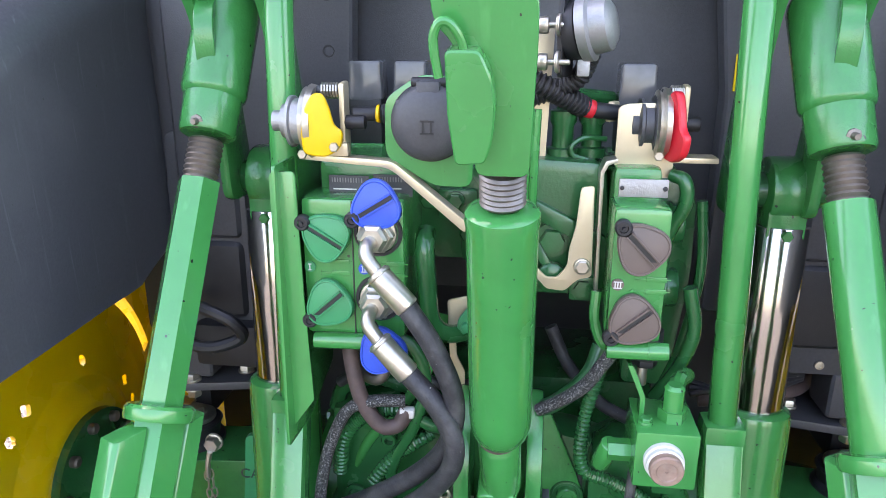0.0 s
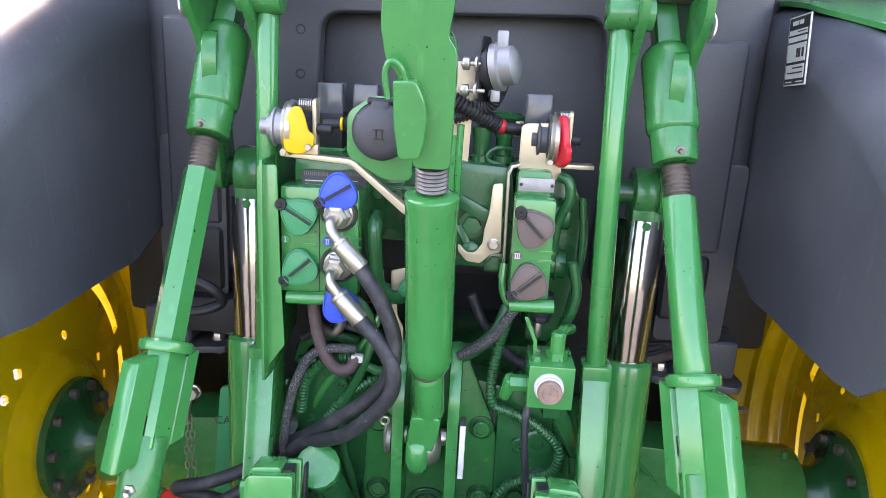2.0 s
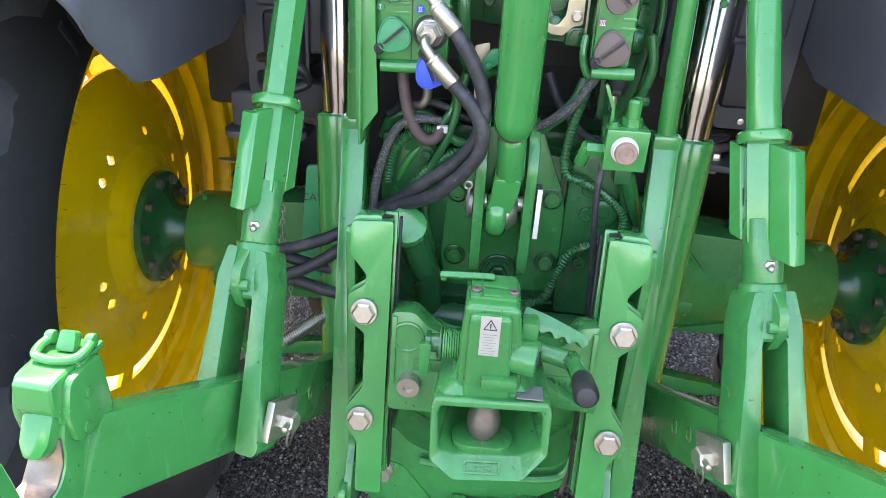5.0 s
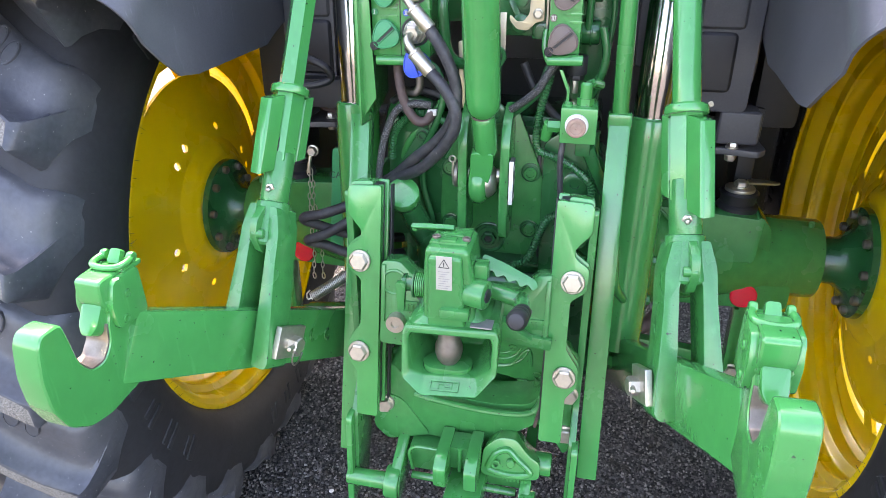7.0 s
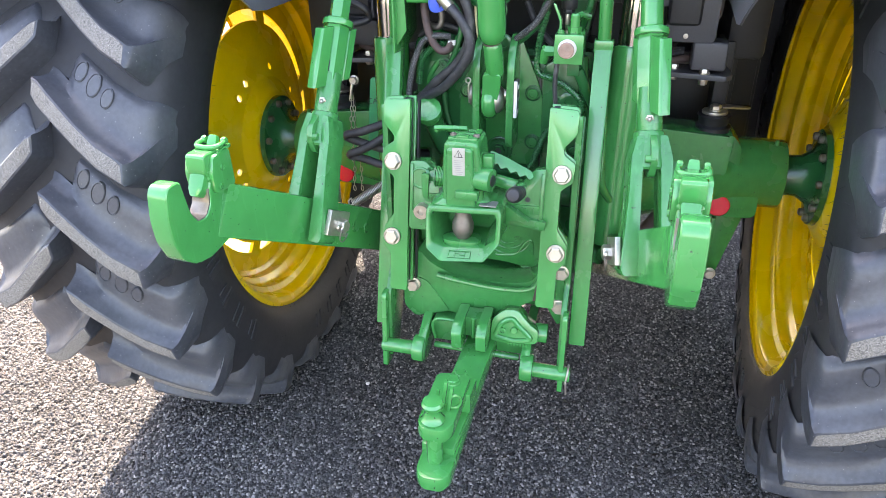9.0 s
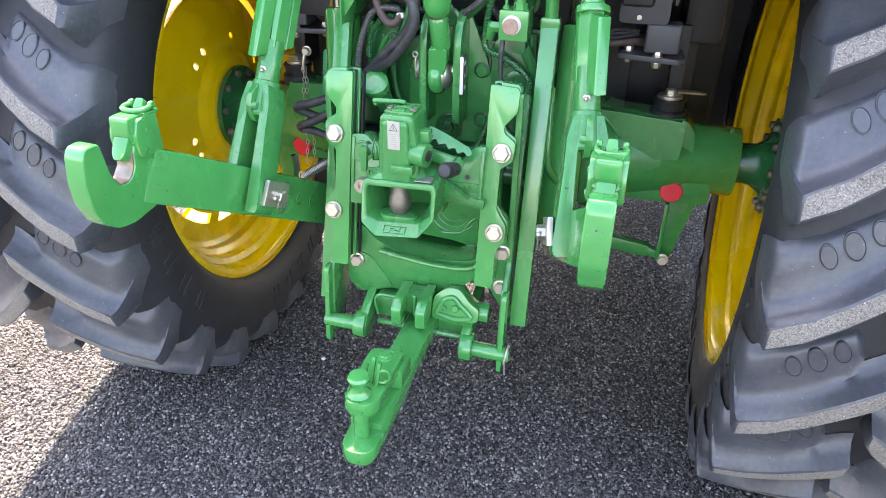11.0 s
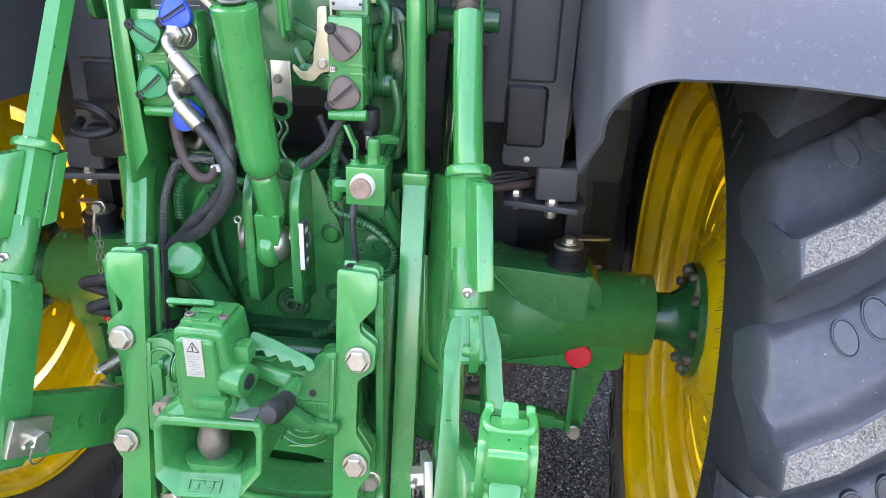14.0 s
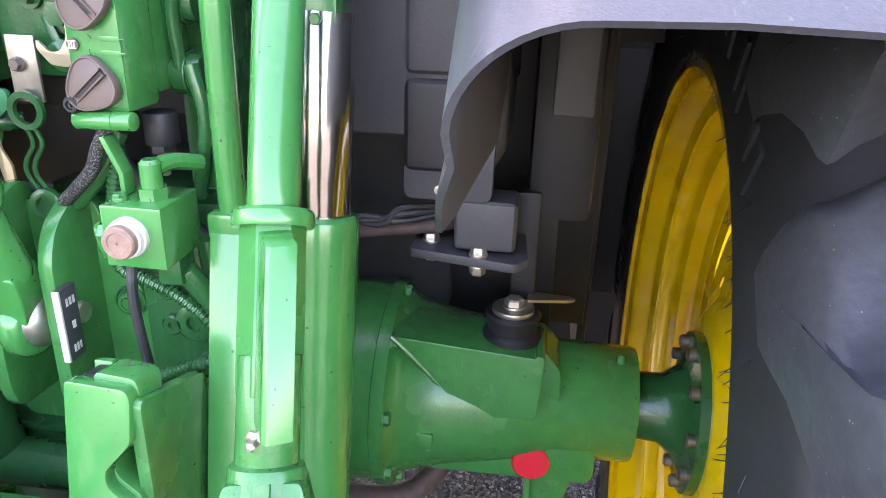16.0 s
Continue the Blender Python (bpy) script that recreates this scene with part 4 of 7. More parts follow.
def lift_arm(s):
    """Two curved plates from the cylinder's eye up and forward to the rockshaft."""
    t = part("rockshaft_arm", cyl((s * 0.20, 1.22, 1.98), (s * 0.36, 1.22, 1.98), 0.05, n=24), CAST, tractor, "green lift arm reaching out from the rockshaft")
    out = [(0.850, 1.475), (0.925, 1.475), (0.90, 1.60), (0.875, 1.69), (0.92, 1.76), (1.27, 1.94), (1.25, 2.04), (0.80, 1.85), (0.75, 1.80), (0.755, 1.745), (0.80, 1.70), (0.84, 1.60)]
    for x in (0.258, 0.338):
        part("arm_plate", prism(rounded(out, 0.02), (s * x, 0, 0), V(0, 1, 0), UP, 0.013, 0.004), CAST, t)
    part("arm_pin", cyl((s * 0.215, 0.790, 1.755), (s * 0.275, 0.790, 1.755), 0.022, n=20), CAST, t)
    part("link_pin", cyl((s * 0.25, 0.835, 1.79), (s * 0.352, 0.835, 1.79), 0.016, n=20), STEEL, t)
    part("clip", hose([V(s * 0.352, 0.80, 1.765), V(s * 0.356, 0.79, 1.75), V(s * 0.354, 0.785, 1.735), V(s * 0.350, 0.79, 1.725)], 0.003, 6), ZINC, t)
    return t


for s in (-1, 1):
    lift_arm(s)


def lift_cylinder(s):
    top, low = (V(-0.297, 0.896, 1.50), V(-0.280, 0.825, 0.70)) if s < 0 else (V(0.320, 0.900, 1.50), V(0.298, 0.820, 0.70))
    P = lambda z: line_at(top, low, z)
    t = thing("lift_cylinder", P(0.75), "hydraulic lift cylinder with chromed rod and green barrel", "lift cylinder", "lift cylinders")
    part("rod", cyl(P(1.46), P(1.20), 0.0355, n=40, bev=0.001), CHROME, t, "chromed piston rod")
    d = (low - top).normalized()
    e = P(1.50)
    part("rod_eye", join(cyl(e + V(-0.022, 0, 0), e + V(0.022, 0, 0), 0.040, n=32, bev=0.005), beam(e, P(1.445), 0.044, 0.062, 0.006, BACK)), CAST, t)
    part("eye_pin", cyl(e + V(-s * 0.055, 0, 0), e + V(s * 0.05, 0, 0), 0.020, n=20), SHADEGREEN, t)
    part("barrel", lathe([(0, 0.0355), (0.001, 0.041), (0.004, 0.0445), (0.010, 0.046), (0.05, 0.0465), (0.50, 0.0475), (0.505, 0.04), (0.505, 0)], P(1.235), d, 40), GREEN, t)
    part("screw", hexbolt(P(1.455) + V(0, -0.031, 0), BACK, 0.012, 0.008, False), CAST, t)
    return t


for s in (-1, 1):
    lift_cylinder(s)


# ---- lower links with hooks ----
def lower_link(s):
    rear, front = V(s * 0.428, 0.20, 1.035), V(-0.228 if s < 0 else 0.275, 1.02, 0.585)
    t = thing("lower_link", V(s * 0.40, 0.2, 0.95), "green lower link arm with a quick hook at its end", "lower link", "lower links")
    d = (front - rear).normalized()
    part("arm", beam(rear, front, 0.036, 0.108, 0.006, UP), GREEN, t)
    # hook in the arm's upright plane: first number towards the rear, second up
    # the links do not hang quite alike
    u = V(-0.07, -0.9975, 0) if s < 0 else V(0, -1, 0)
    o = V(-0.441, 0.138, 1.053) if s < 0 else V(0.430, 0.150, 1.077)
    hook = [(-0.12, -0.075), (-0.06, -0.088), (-0.01, -0.096), (0.030, -0.090), (0.062, -0.066), (0.080, -0.024), (0.083, 0.020), (0.076, 0.066), (0.066, 0.080), (0.034, 0.080),
            (0.028, 0.05), (0.022, 0.012), (0.006, -0.012), (-0.018, -0.012), (-0.034, 0.008), (-0.037, 0.036), (-0.044, 0.05), (-0.034, 0.068), (-0.036, 0.098), (-0.048, 0.100), (-0.098, 0.098), (-0.108, 0.085), (-0.112, 0.04)]
    part("hook", prism(rounded(hook, 0.010, 3), o, u, UP, 0.042, 0.007, 3), GREEN, t, "cast quick hook")
    part("hook_seat", prism(rounded([(0.027, 0.03), (0.020, 0.010), (0.005, -0.010), (-0.017, -0.010), (-0.032, 0.008), (-0.035, 0.036), (-0.043, 0.034), (-0.041, 0.002), (-0.022, -0.020), (0.010, -0.020), (0.030, 0.006), (0.034, 0.03)], 0.003, 2), o, u, UP, 0.038, 0.001), STEEL, t, "worn bare steel seat")
    tilt = V(0, 0.34, 0.94)
    back3 = V(0, -0.94, 0.34)
    cov = part("ribbed_cover", prism(rounded([(-0.0235, -0.030), (-0.0245, 0.006), (-0.019, 0.020), (0.019, 0.020), (0.0245, 0.006), (0.0235, -0.030), (0.017, -0.034), (-0.017, -0.034)], 0.005), o - u * 0.066 + V(0, 0, 0.074), SIDE, tilt, 0.034, 0.006, 3), GREEN, t, "ribbed cover of the hook's latch")
    for k in range(7):
        part("grip_rib", beam(o - u * 0.066 + V(-0.0174 + 0.0058 * k, 0, 0.074) + back3 * 0.0168 - tilt * 0.028, o - u * 0.066 + V(-0.0174 + 0.0058 * k, 0, 0.074) + back3 * 0.0168 + tilt * 0.014, 0.0032, 0.0045, 0.001, BACK), GREEN, cov)
    part("latch", prism(rounded([(-0.016, 0.0), (0.016, 0.0), (0.015, -0.030), (0.008, -0.044), (-0.008, -0.044), (-0.015, -0.030)], 0.005), o - u * 0.046 + V(0, 0, 0.058), SIDE, V(0, 0.55, 0.83), 0.022, 0.005), GREEN, t, "sliding latch above the seat")
    for k in (-1, 1):
        part("guide_cheek", prism(rounded([(-0.106, 0.02), (-0.046, 0.02), (-0.040, 0.060), (-0.052, 0.094), (-0.102, 0.096)], 0.010), o + SIDE * (k * 0.024), u, UP, 0.012, 0.004), GREEN, t)
    for q in ((-0.072, 0.066), (-0.060, 0.032)):
        part("hole", lathe([(0, 0.0065), (0.0025, 0.0065), (0.0025, 0.0045), (0.0008, 0.0045), (0.0008, 0)], o + u * q[0] + V(-s * 0.030, 0, q[1]), V(-s, 0, 0), 16), GREEN, t)
    top3 = o - u * 0.088 + V(0, 0, 0.098 if s < 0 else 0.091)
    part("lever_base", box(top3 + V(0, 0.010, -0.004), (0.050, 0.040, 0.008), 0.003), GREEN, t)
    part("release_lever", hose([top3 + V(-0.021, 0.016, 0.008), top3 + V(-0.024, 0.0, 0.007), top3 + V(-0.019, -0.014, 0.006), top3 + V(0, -0.018, 0.005), top3 + V(0.019, -0.014, 0.006), top3 + V(0.024, 0.0, 0.007), top3 + V(0.021, 0.016, 0.008)], 0.0050, 12), GREEN, t, "looped release lever")
    part("lever_tab", prism(rounded([(-0.010, -0.004), (0.010, -0.004), (0.008, 0.018), (-0.008, 0.018)], 0.004), top3 + V(0, 0.008, 0.002), SIDE, V(0, 0.6, 0.8), 0.012, 0.003), GREEN, t)
    for k in (-1, 1):
        part("lever_boss", cyl(top3 + V(k * 0.016, 0.016, 0.008), top3 + V(k * 0.026, 0.016, 0.008), 0.0078, n=18, bev=0.003), GREEN, t)
    for f in (0.42, 0.475, 0.53):
        p = rear.lerp(front, f)
        part("hole_ring", lathe([(0, 0.011), (0.002, 0.014), (0.004, 0.014), (0.004, 0.009), (0, 0.009)], p + V(-s * 0.0165, 0, 0.0), V(-s, 0, 0), 20, closed=True), GREEN, t)
    return t


for s in (-1, 1):
    lower_link(s)

# ---- uprights of the pick-up hitch: square bars with round rods above ----


def hitch_upright(s, top, low, rod_top):
    t = thing("hitch_lift_bar", low, "green square hitch lift bar with a round rod above", "lift bar", "hitch lift bars")
    part("bar", beam(low, top, 0.040, 0.034, 0.004, BACK), GREEN, t)
    part("head", box(top + V(0, 0, -0.004), (0.044, 0.040, 0.03), 0.006), GREEN, t)
    part("rod", cyl(top, rod_top, 0.0155, n=20), GREEN, t)
    return t


hitch_upright(-1, V(-0.252, 0.795, 1.24), V(-0.242, 0.575, 0.555), V(-0.238, 0.80, 1.78))
hitch_upright(1, V(0.250, 0.775, 1.255), V(0.257, 0.60, 0.553), V(0.236, 0.80, 1.78))


# ---- hitch rails, coupling ----
hitch = thing("pickup_hitch", V(0, 0.6, 0.50), "green bolted hitch frame with two hooked side rails", "pickup hitch")
for s in (-1, 1):
    lean = V(0, 0.19, 0.982)
    o = V(s * 0.188, 0.566, 0.836)
    prof = [(-0.030, 0.70), (0.012, 0.70), (0.012, 0.79), (0.031, 0.815), (0.031, 0.85), (0.006, 0.885), (0.006, 0.975), (0.032, 0.995), (0.034, 1.035), (0.008, 1.053), (0.006, 1.068), (0.032, 1.098), (0.033, 1.140), (0.028, 1.149), (-0.031, 1.152), (-0.031, 1.14)]
    prof = [(x * s, (z - 0.836) * 1.018) for x, z in prof]
    # the inner edge of the rail is slit from top to foot, with a thin lip in front and a flange behind
    solid = [(max(x * s, -0.011) * s, z) for x, z in prof]
    edge = lambda y, w, z0, z1, x: beam(o + V(s * x, y, 0) + lean * z0, o + V(s * x, y, 0) + lean * z1, 0.020, w, 0.003, BACK)
    rail = part("side_rail", join(prism(rounded(prof, 0.006, 3), o + V(0, -0.0185, 0), SIDE, lean, 0.018, 0.004), prism(rounded(solid, 0.006, 3), o + V(0, 0.008, 0), SIDE, lean, 0.040, 0.005), edge(0.0230, 0.010, -0.136, 0.318, -0.0215)), GREEN, hitch, "cast side rail with a hooked head")
    part("head_slot", beam(o + V(-s * 0.017, 0.0055, 0) + lean * -0.130, o + V(-s * 0.017, 0.0055, 0) + lean * 0.317, 0.016, 0.026, 0.001, BACK), BLACK, rail, "dark slit along the rail's inner edge")
    for z in (1.014, 0.836):
        p = o + lean * ((z - 0.836) * 1.018) + V(s * 0.007, -0.031, 0)
        bolt_ = part("bolt", hexbolt(p, V(0, -0.982, 0.19), 0.031, 0.014), ZINC, rail, "bright zinc hexagon bolt")
        part("bolt_washer", lathe([(0, 0.021), (0.003, 0.021), (0.004, 0.020), (0.004, 0)], p, V(0, -0.982, 0.19), 28), ZINC, bolt_)
    part("guide_channel", beam(V(s * 0.1540, 0.580, 0.70), V(s * 0.1540, 0.660, 1.135), 0.004, 0.016, 0.001, BACK), BLACK, hitch, "black strip along the rail's guide groove")
    part("side_plate", prism(rounded([(0.54, 0.47), (0.60, 0.47), (0.66, 0.62), (0.72, 0.80), (0.72, 1.10), (0.60, 1.14), (0.60, 0.72), (0.555, 0.66)], 0.012), (s * 0.222, 0, 0), V(0, 1, 0), UP, 0.014, 0.003), CAST, hitch)
    part("pivot_plate", prism(rounded([(0.515, 0.452), (0.565, 0.452), (0.585, 0.60), (0.575, 0.668), (0.535, 0.668)], 0.014), (s * 0.228, 0, 0), V(0, 1, 0), UP, 0.013, 0.003), GREEN, hitch)
# lower cross casting: a trough below an opening, with a flat face falling to the drawbar
part("cross_casting", prism(rounded([(-0.195, 0.735), (-0.195, 0.60), (-0.165, 0.570), (-0.075, 0.598), (-0.045, 0.594), (0.045, 0.594), (0.10, 0.632), (0.16, 0.676), (0.205, 0.60), (0.215, 0.61), (0.215, 0.80), (0.162, 0.80), (0.158, 0.745), (0.130, 0.712), (0.06, 0.702), (-0.06, 0.708), (-0.12, 0.735), (-0.150, 0.77)], 0.012, 3), (0, 0.640, 0), SIDE, UP, 0.08, 0.008), CAST, hitch, "cast cross member with a sloped trough")
trough = part("trough_face", prism(rounded([(-0.100, 0.695), (-0.045, 0.594), (0.044, 0.592), (0.155, 0.672), (0.150, 0.690), (-0.06, 0.692)], 0.008), (0, 0.597, 0), SIDE, V(0, 0.10, 0.99), 0.014, 0.004), CAST, hitch)
part("trough_rim", hose([V(-0.10, 0.585, 0.712), V(-0.04, 0.583, 0.704), V(0.05, 0.583, 0.696), V(0.12, 0.585, 0.699), V(0.148, 0.588, 0.715), V(0.158, 0.592, 0.75), V(0.160, 0.596, 0.79)], 0.0075, 10), CAST, trough)
for x, z in ((-0.032, 0.612), (0.034, 0.607)):
    part("tapped_hole", lathe([(0, 0.0055), (0.0012, 0.0055), (0.0012, 0)], (x, 0.5885, z), BACK, 12), INK, trough)
part("corner_web", prism(rounded([(-0.190, 0.62), (-0.185, 0.70), (-0.13, 0.685), (-0.07, 0.60), (-0.16, 0.575)], 0.014), (0, 0.607, 0), SIDE, UP, 0.022, 0.008), CAST, hitch)
part("trough_floor", box((0.0, 0.735, 0.645), (0.36, 0.12, 0.09), 0.01), CAST, hitch)
back = part("cross_web", prism(rounded([(-0.17, 0.70), (-0.17, 0.885), (0.175, 0.885), (0.175, 0.735), (0.15, 0.725), (0.13, 0.70), (0.06, 0.715), (-0.04, 0.72)], 0.012), (0, 0.705, 0), SIDE, UP, 0.04, 0.004), CAST, hitch, "flat cast plate with raised ridges")
for rr in (0.030, 0.044, 0.060):
    part("cast_ring", hose([V(0.060 + rr * math.cos(a), 0.684, 0.800 + rr * math.sin(a)) for a in [radians(d) for d in range(200, 341, 20)]], 0.0022, 6), CAST, back)
part("cast_ridge", join(hose([V(0.03, 0.684, 0.735), V(0.08, 0.684, 0.742), V(0.105, 0.684, 0.775), V(0.118, 0.684, 0.785), V(0.124, 0.684, 0.772), V(0.125, 0.684, 0.745)], 0.0028, 8), lathe([(0, 0.010), (0.003, 0.010), (0.003, 0.006), (0, 0.006)], (0.139, 0.684, 0.724), BACK, 16, closed=True), lathe([(0, 0.009), (0.003, 0.009), (0.003, 0.005), (0, 0.005)], (0.085, 0.684, 0.785), BACK, 16, closed=True), box((0.108, 0.683, 0.705), (0.022, 0.006, 0.012), 0.002)), CAST, back)
part("sensor_lead", hose([V(0.163, 0.60, 0.80), V(0.160, 0.588, 0.77), V(0.157, 0.582, 0.735), V(0.150, 0.580, 0.70), V(0.146, 0.582, 0.675)], 0.0035, 8), RUST, hitch)
for k in range(3):
    part("lead_clip", box((0.160 + 0.002 * k, 0.588, 0.785 - 0.014 * k), (0.012, 0.010, 0.007), 0.002), STEEL, hitch)
for x, z, y in ((-0.166, 0.672, 0.592), (0.206, 0.655, 0.598), (0.206, 0.752, 0.598)):
    bolt_ = part("bolt", hexbolt((x, y, z), V(0.1, -1, 0.1), 0.028, 0.016), ZINC, hitch)
    part("washer", lathe([(0, 0.019), (0.003, 0.019), (0.004, 0.018), (0.004, 0)], (x, y + 0.003, z), V(0.1, -1, 0.1), 24), STEEL, bolt_)

coupling = thing("trailer_coupling", V(0, 0.52, 0.80), "green automatic trailer coupling with a steel pin in its jaw", "trailer coupling")
slide = part("slide_body", prism(rounded([(-0.152, -0.05), (-0.152, 0.112), (-0.118, 0.114), (-0.094, 0.092), (-0.06, 0.078), (0.06, 0.08), (0.108, 0.080), (0.132, 0.112), (0.160, 0.116), (0.160, 0.110), (0.160, -0.008), (0.08, 0.0), (0.07, -0.05)], 0.008), (0, 0.570, 0.905), SIDE, V(0, 0.19, 0.982), 0.050, 0.005), CAST, coupling, "cast slide plate between the rails")
part("lower_flange", beam((0.075, 0.540, 0.908), (0.168, 0.540, 0.900), 0.012, 0.022, 0.003), CAST, slide)
for x in (0.155, -0.147):
    part("side_lip", beam((x, 0.545, 0.905), (x, 0.566, 1.014), 0.008, 0.010, 0.002, BACK), CAST, slide)
part("round_dimple", lathe([(0, 0.026), (0.003, 0.025), (0.0035, 0.022), (0.0015, 0.020), (0.0015, 0)], (-0.126, 0.5590, 0.982), V(0, -0.982, 0.19), 28), CAST, slide)
part("drilled_hole", lathe([(0, 0.0058), (0.002, 0.0058), (0.002, 0.004), (0.0006, 0.004), (0.0006, 0)], (0.124, 0.5545, 0.954), V(0, -0.982, 0.19), 16), INK, slide)
part("web", prism([(0.075, 0.955), (0.135, 0.915), (0.075, 0.915)], (0, 0.53, 0), SIDE, UP, 0.022, 0.003), CAST, slide)
part("head", join(prism(rounded([(-0.046, 0.960), (-0.045, 1.04), (-0.041, 1.108), (-0.034, 1.114), (0.024, 1.114), (0.032, 1.108), (0.041, 1.04), (0.044, 0.960)], 0.012, 4), (0, 0.496, 0), SIDE, UP, 0.090, 0.012, 4), prism(rounded([(-0.036, 0.960), (-0.034, 1.104), (0.022, 1.104), (0.030, 0.960)], 0.010, 4), (0, 0.450, 0), SIDE, UP, 0.018, 0.008, 4)), CAST, coupling)


def loft(rings, caps=True):
    """Skin over closed rings of equal length."""
    bm = bmesh.new()
    vs = [[bm.verts.new(p) for p in ring] for ring in rings]
    for a, b in zip(vs, vs[1:]):
        for i in range(len(a)):
            j = (i + 1) % len(a)
            bm.faces.new((a[i], a[j], b[j], b[i]))
    if caps:
        bm.faces.new(vs[0])
        bm.faces.new(vs[-1][::-1])
    bmesh.ops.recalc_face_normals(bm, faces=bm.faces)
    return bm


# jaw: a moulded mouth, wide in front, with a sloped lip below and a flat roof
mouth = ((-0.072, 0.432, 0.974), (0.083, 0.432, 0.980), (0.088, 0.428, 0.968), (0.088, 0.412, 0.908), (0.056, 0.400, 0.868), (-0.040, 0.398, 0.860), (-0.074, 0.408, 0.884), (-0.077, 0.428, 0.962))
throat = ((-0.063, 0.431, 0.961), (0.073, 0.431, 0.966), (0.077, 0.429, 0.957), (0.077, 0.419, 0.914), (0.050, 0.430, 0.889), (-0.040, 0.428, 0.883), (-0.063, 0.417, 0.897), (-0.067, 0.429, 0.951))
deep = ((-0.050, 0.530, 0.955), (0.056, 0.530, 0.958), (0.060, 0.530, 0.950), (0.060, 0.530, 0.915), (0.045, 0.530, 0.889), (-0.040, 0.530, 0.884), (-0.052, 0.530, 0.900), (-0.054, 0.530, 0.945))
stern = ((-0.068, 0.552, 0.974), (0.076, 0.552, 0.980), (0.080, 0.552, 0.968), (0.078, 0.552, 0.890), (0.050, 0.552, 0.850), (-0.040, 0.552, 0.846), (-0.070, 0.552, 0.872), (-0.072, 0.552, 0.962))
jaw = part("jaw", bevelled(loft([[V(*p) for p in ring] for ring in (deep, throat, mouth, stern)]), 0.0045, 3, 20), CAST, coupling, "cast jaw with a sloped lower lip")
part("pin_seat", prism([(0.018 * math.copysign(1, math.cos(a)) + 0.026 * math.cos(a), 0.026 * math.sin(a)) for a in [2 * math.pi * (k + 0.5) / 40 for k in range(40)]], (-0.003, 0.458, 0.889), SIDE, V(0, 1, 0), 0.012, 0.002), CAST, coupling)
part("pin", lathe([(0, 0.0145), (0.008, 0.0155), (0.016, 0.0210), (0.028, 0.0240), (0.040, 0.0235), (0.054, 0.0190), (0.062, 0.017), (0.08, 0.0165), (0.08, 0)], (-0.002, 0.460, 0.888), UP, 28), STEEL, coupling, "worn steel coupling pin")
part("drilled_hole", lathe([(0, 0.0058), (0.002, 0.0058), (0.002, 0.004), (0.0006, 0.004), (0.0006, 0)], (-0.076, 0.5535, 0.960), V(0, -0.982, 0.19), 16), INK, slide)
for x, z, w in ((0.122, 0.932, 0.070), (-0.088, 0.940, 0.055)):
    part("cast_plate", join(box((x, 0.5505, z), (w, 0.006, 0.020), 0.001), *[box((x - w / 2 + 0.008 + k * 0.0085, 0.5465, z), (0.0045, 0.003, 0.012 if k % 3 else 0.008), 0.0005) for k in range(int(w / 0.0088) - 1)]), CAST, coupling)
part("boss", join(cyl((0.022, 0.468, 1.033), (0.062, 0.458, 1.033), 0.025, n=28, bev=0.003), box((0.012, 0.444, 1.004), (0.050, 0.028, 0.020), 0.006), box((0.048, 0.485, 1.066), (0.024, 0.03, 0.03), 0.006)), CAST, coupling)
part("plug", cyl((0.060, 0.4585, 1.033), (0.0640, 0.4575, 1.033), 0.012, n=20, bev=0.001), BLACK, coupling)
levels = ((0.974, -0.070, 0.078, 0.440), (0.979, -0.062, 0.066, 0.446), (0.986, -0.054, 0.055, 0.453), (0.996, -0.048, 0.048, 0.459), (1.012, -0.045, 0.044, 0.464))
part("skirt", bevelled(loft([[V(x0 + 0.010, y0, z), V(x1 - 0.010, y0, z), V(x1, y0 + 0.012, z), V(x1, 0.550, z), V(x0, 0.550, z), V(x0, y0 + 0.012, z)] for z, x0, x1, y0 in levels]), 0.003, 2, 25), CAST, coupling)
part("top_plate", join(box((-0.005, 0.500, 1.114), (0.062, 0.064, 0.008), 0.003), box((-0.006, 0.478, 1.119), (0.026, 0.018, 0.005), 0.002), box((-0.002, 0.498, 1.119), (0.034, 0.012, 0.004), 0.002)), CAST, coupling)
for x in (-0.028, 0.022):
    part("cap_screw", lathe([(0, 0.0072), (0.004, 0.0072), (0.005, 0.006), (0.005, 0.0035), (0.002, 0.003), (0.002, 0)], (x, 0.484, 1.117), UP, 14), STEEL, coupling)
part("top_lever", join(prism(rounded([(0.0, -0.016), (0.020, -0.020), (0.034, -0.006), (0.062, -0.001), (0.076, 0.000), (0.076, 0.011), (0.060, 0.014), (0.020, 0.018), (0.0, 0.016)], 0.004), (-0.004, 0.524, 1.116), V(-0.999, 0, -0.02), V(-0.02, -0.80, 0.60), 0.009, 0.003, 3), cyl((-0.070, 0.524, 1.113), (-0.079, 0.524, 1.113), 0.0072, n=14, bev=0.002)), CAST, coupling)
coil = part("spring_core", join(cyl((-0.088, 0.505, 1.014), (-0.040, 0.505, 1.014), 0.0135, n=20), cyl((-0.074, 0.505, 1.014), (-0.070, 0.505, 1.014), 0.024, n=24), cyl((-0.094, 0.505, 1.014), (-0.086, 0.505, 1.014), 0.017, n=6)), SHADEGREEN, coupling)
part("coil_spring", hose([V(-0.069 + 0.027 * k / 96, 0.505 + 0.0215 * math.cos(k * math.pi / 6), 1.014 + 0.0215 * math.sin(k * math.pi / 6)) for k in range(97)], 0.00145, 6, 2), GREEN, coil, "green painted coil spring")
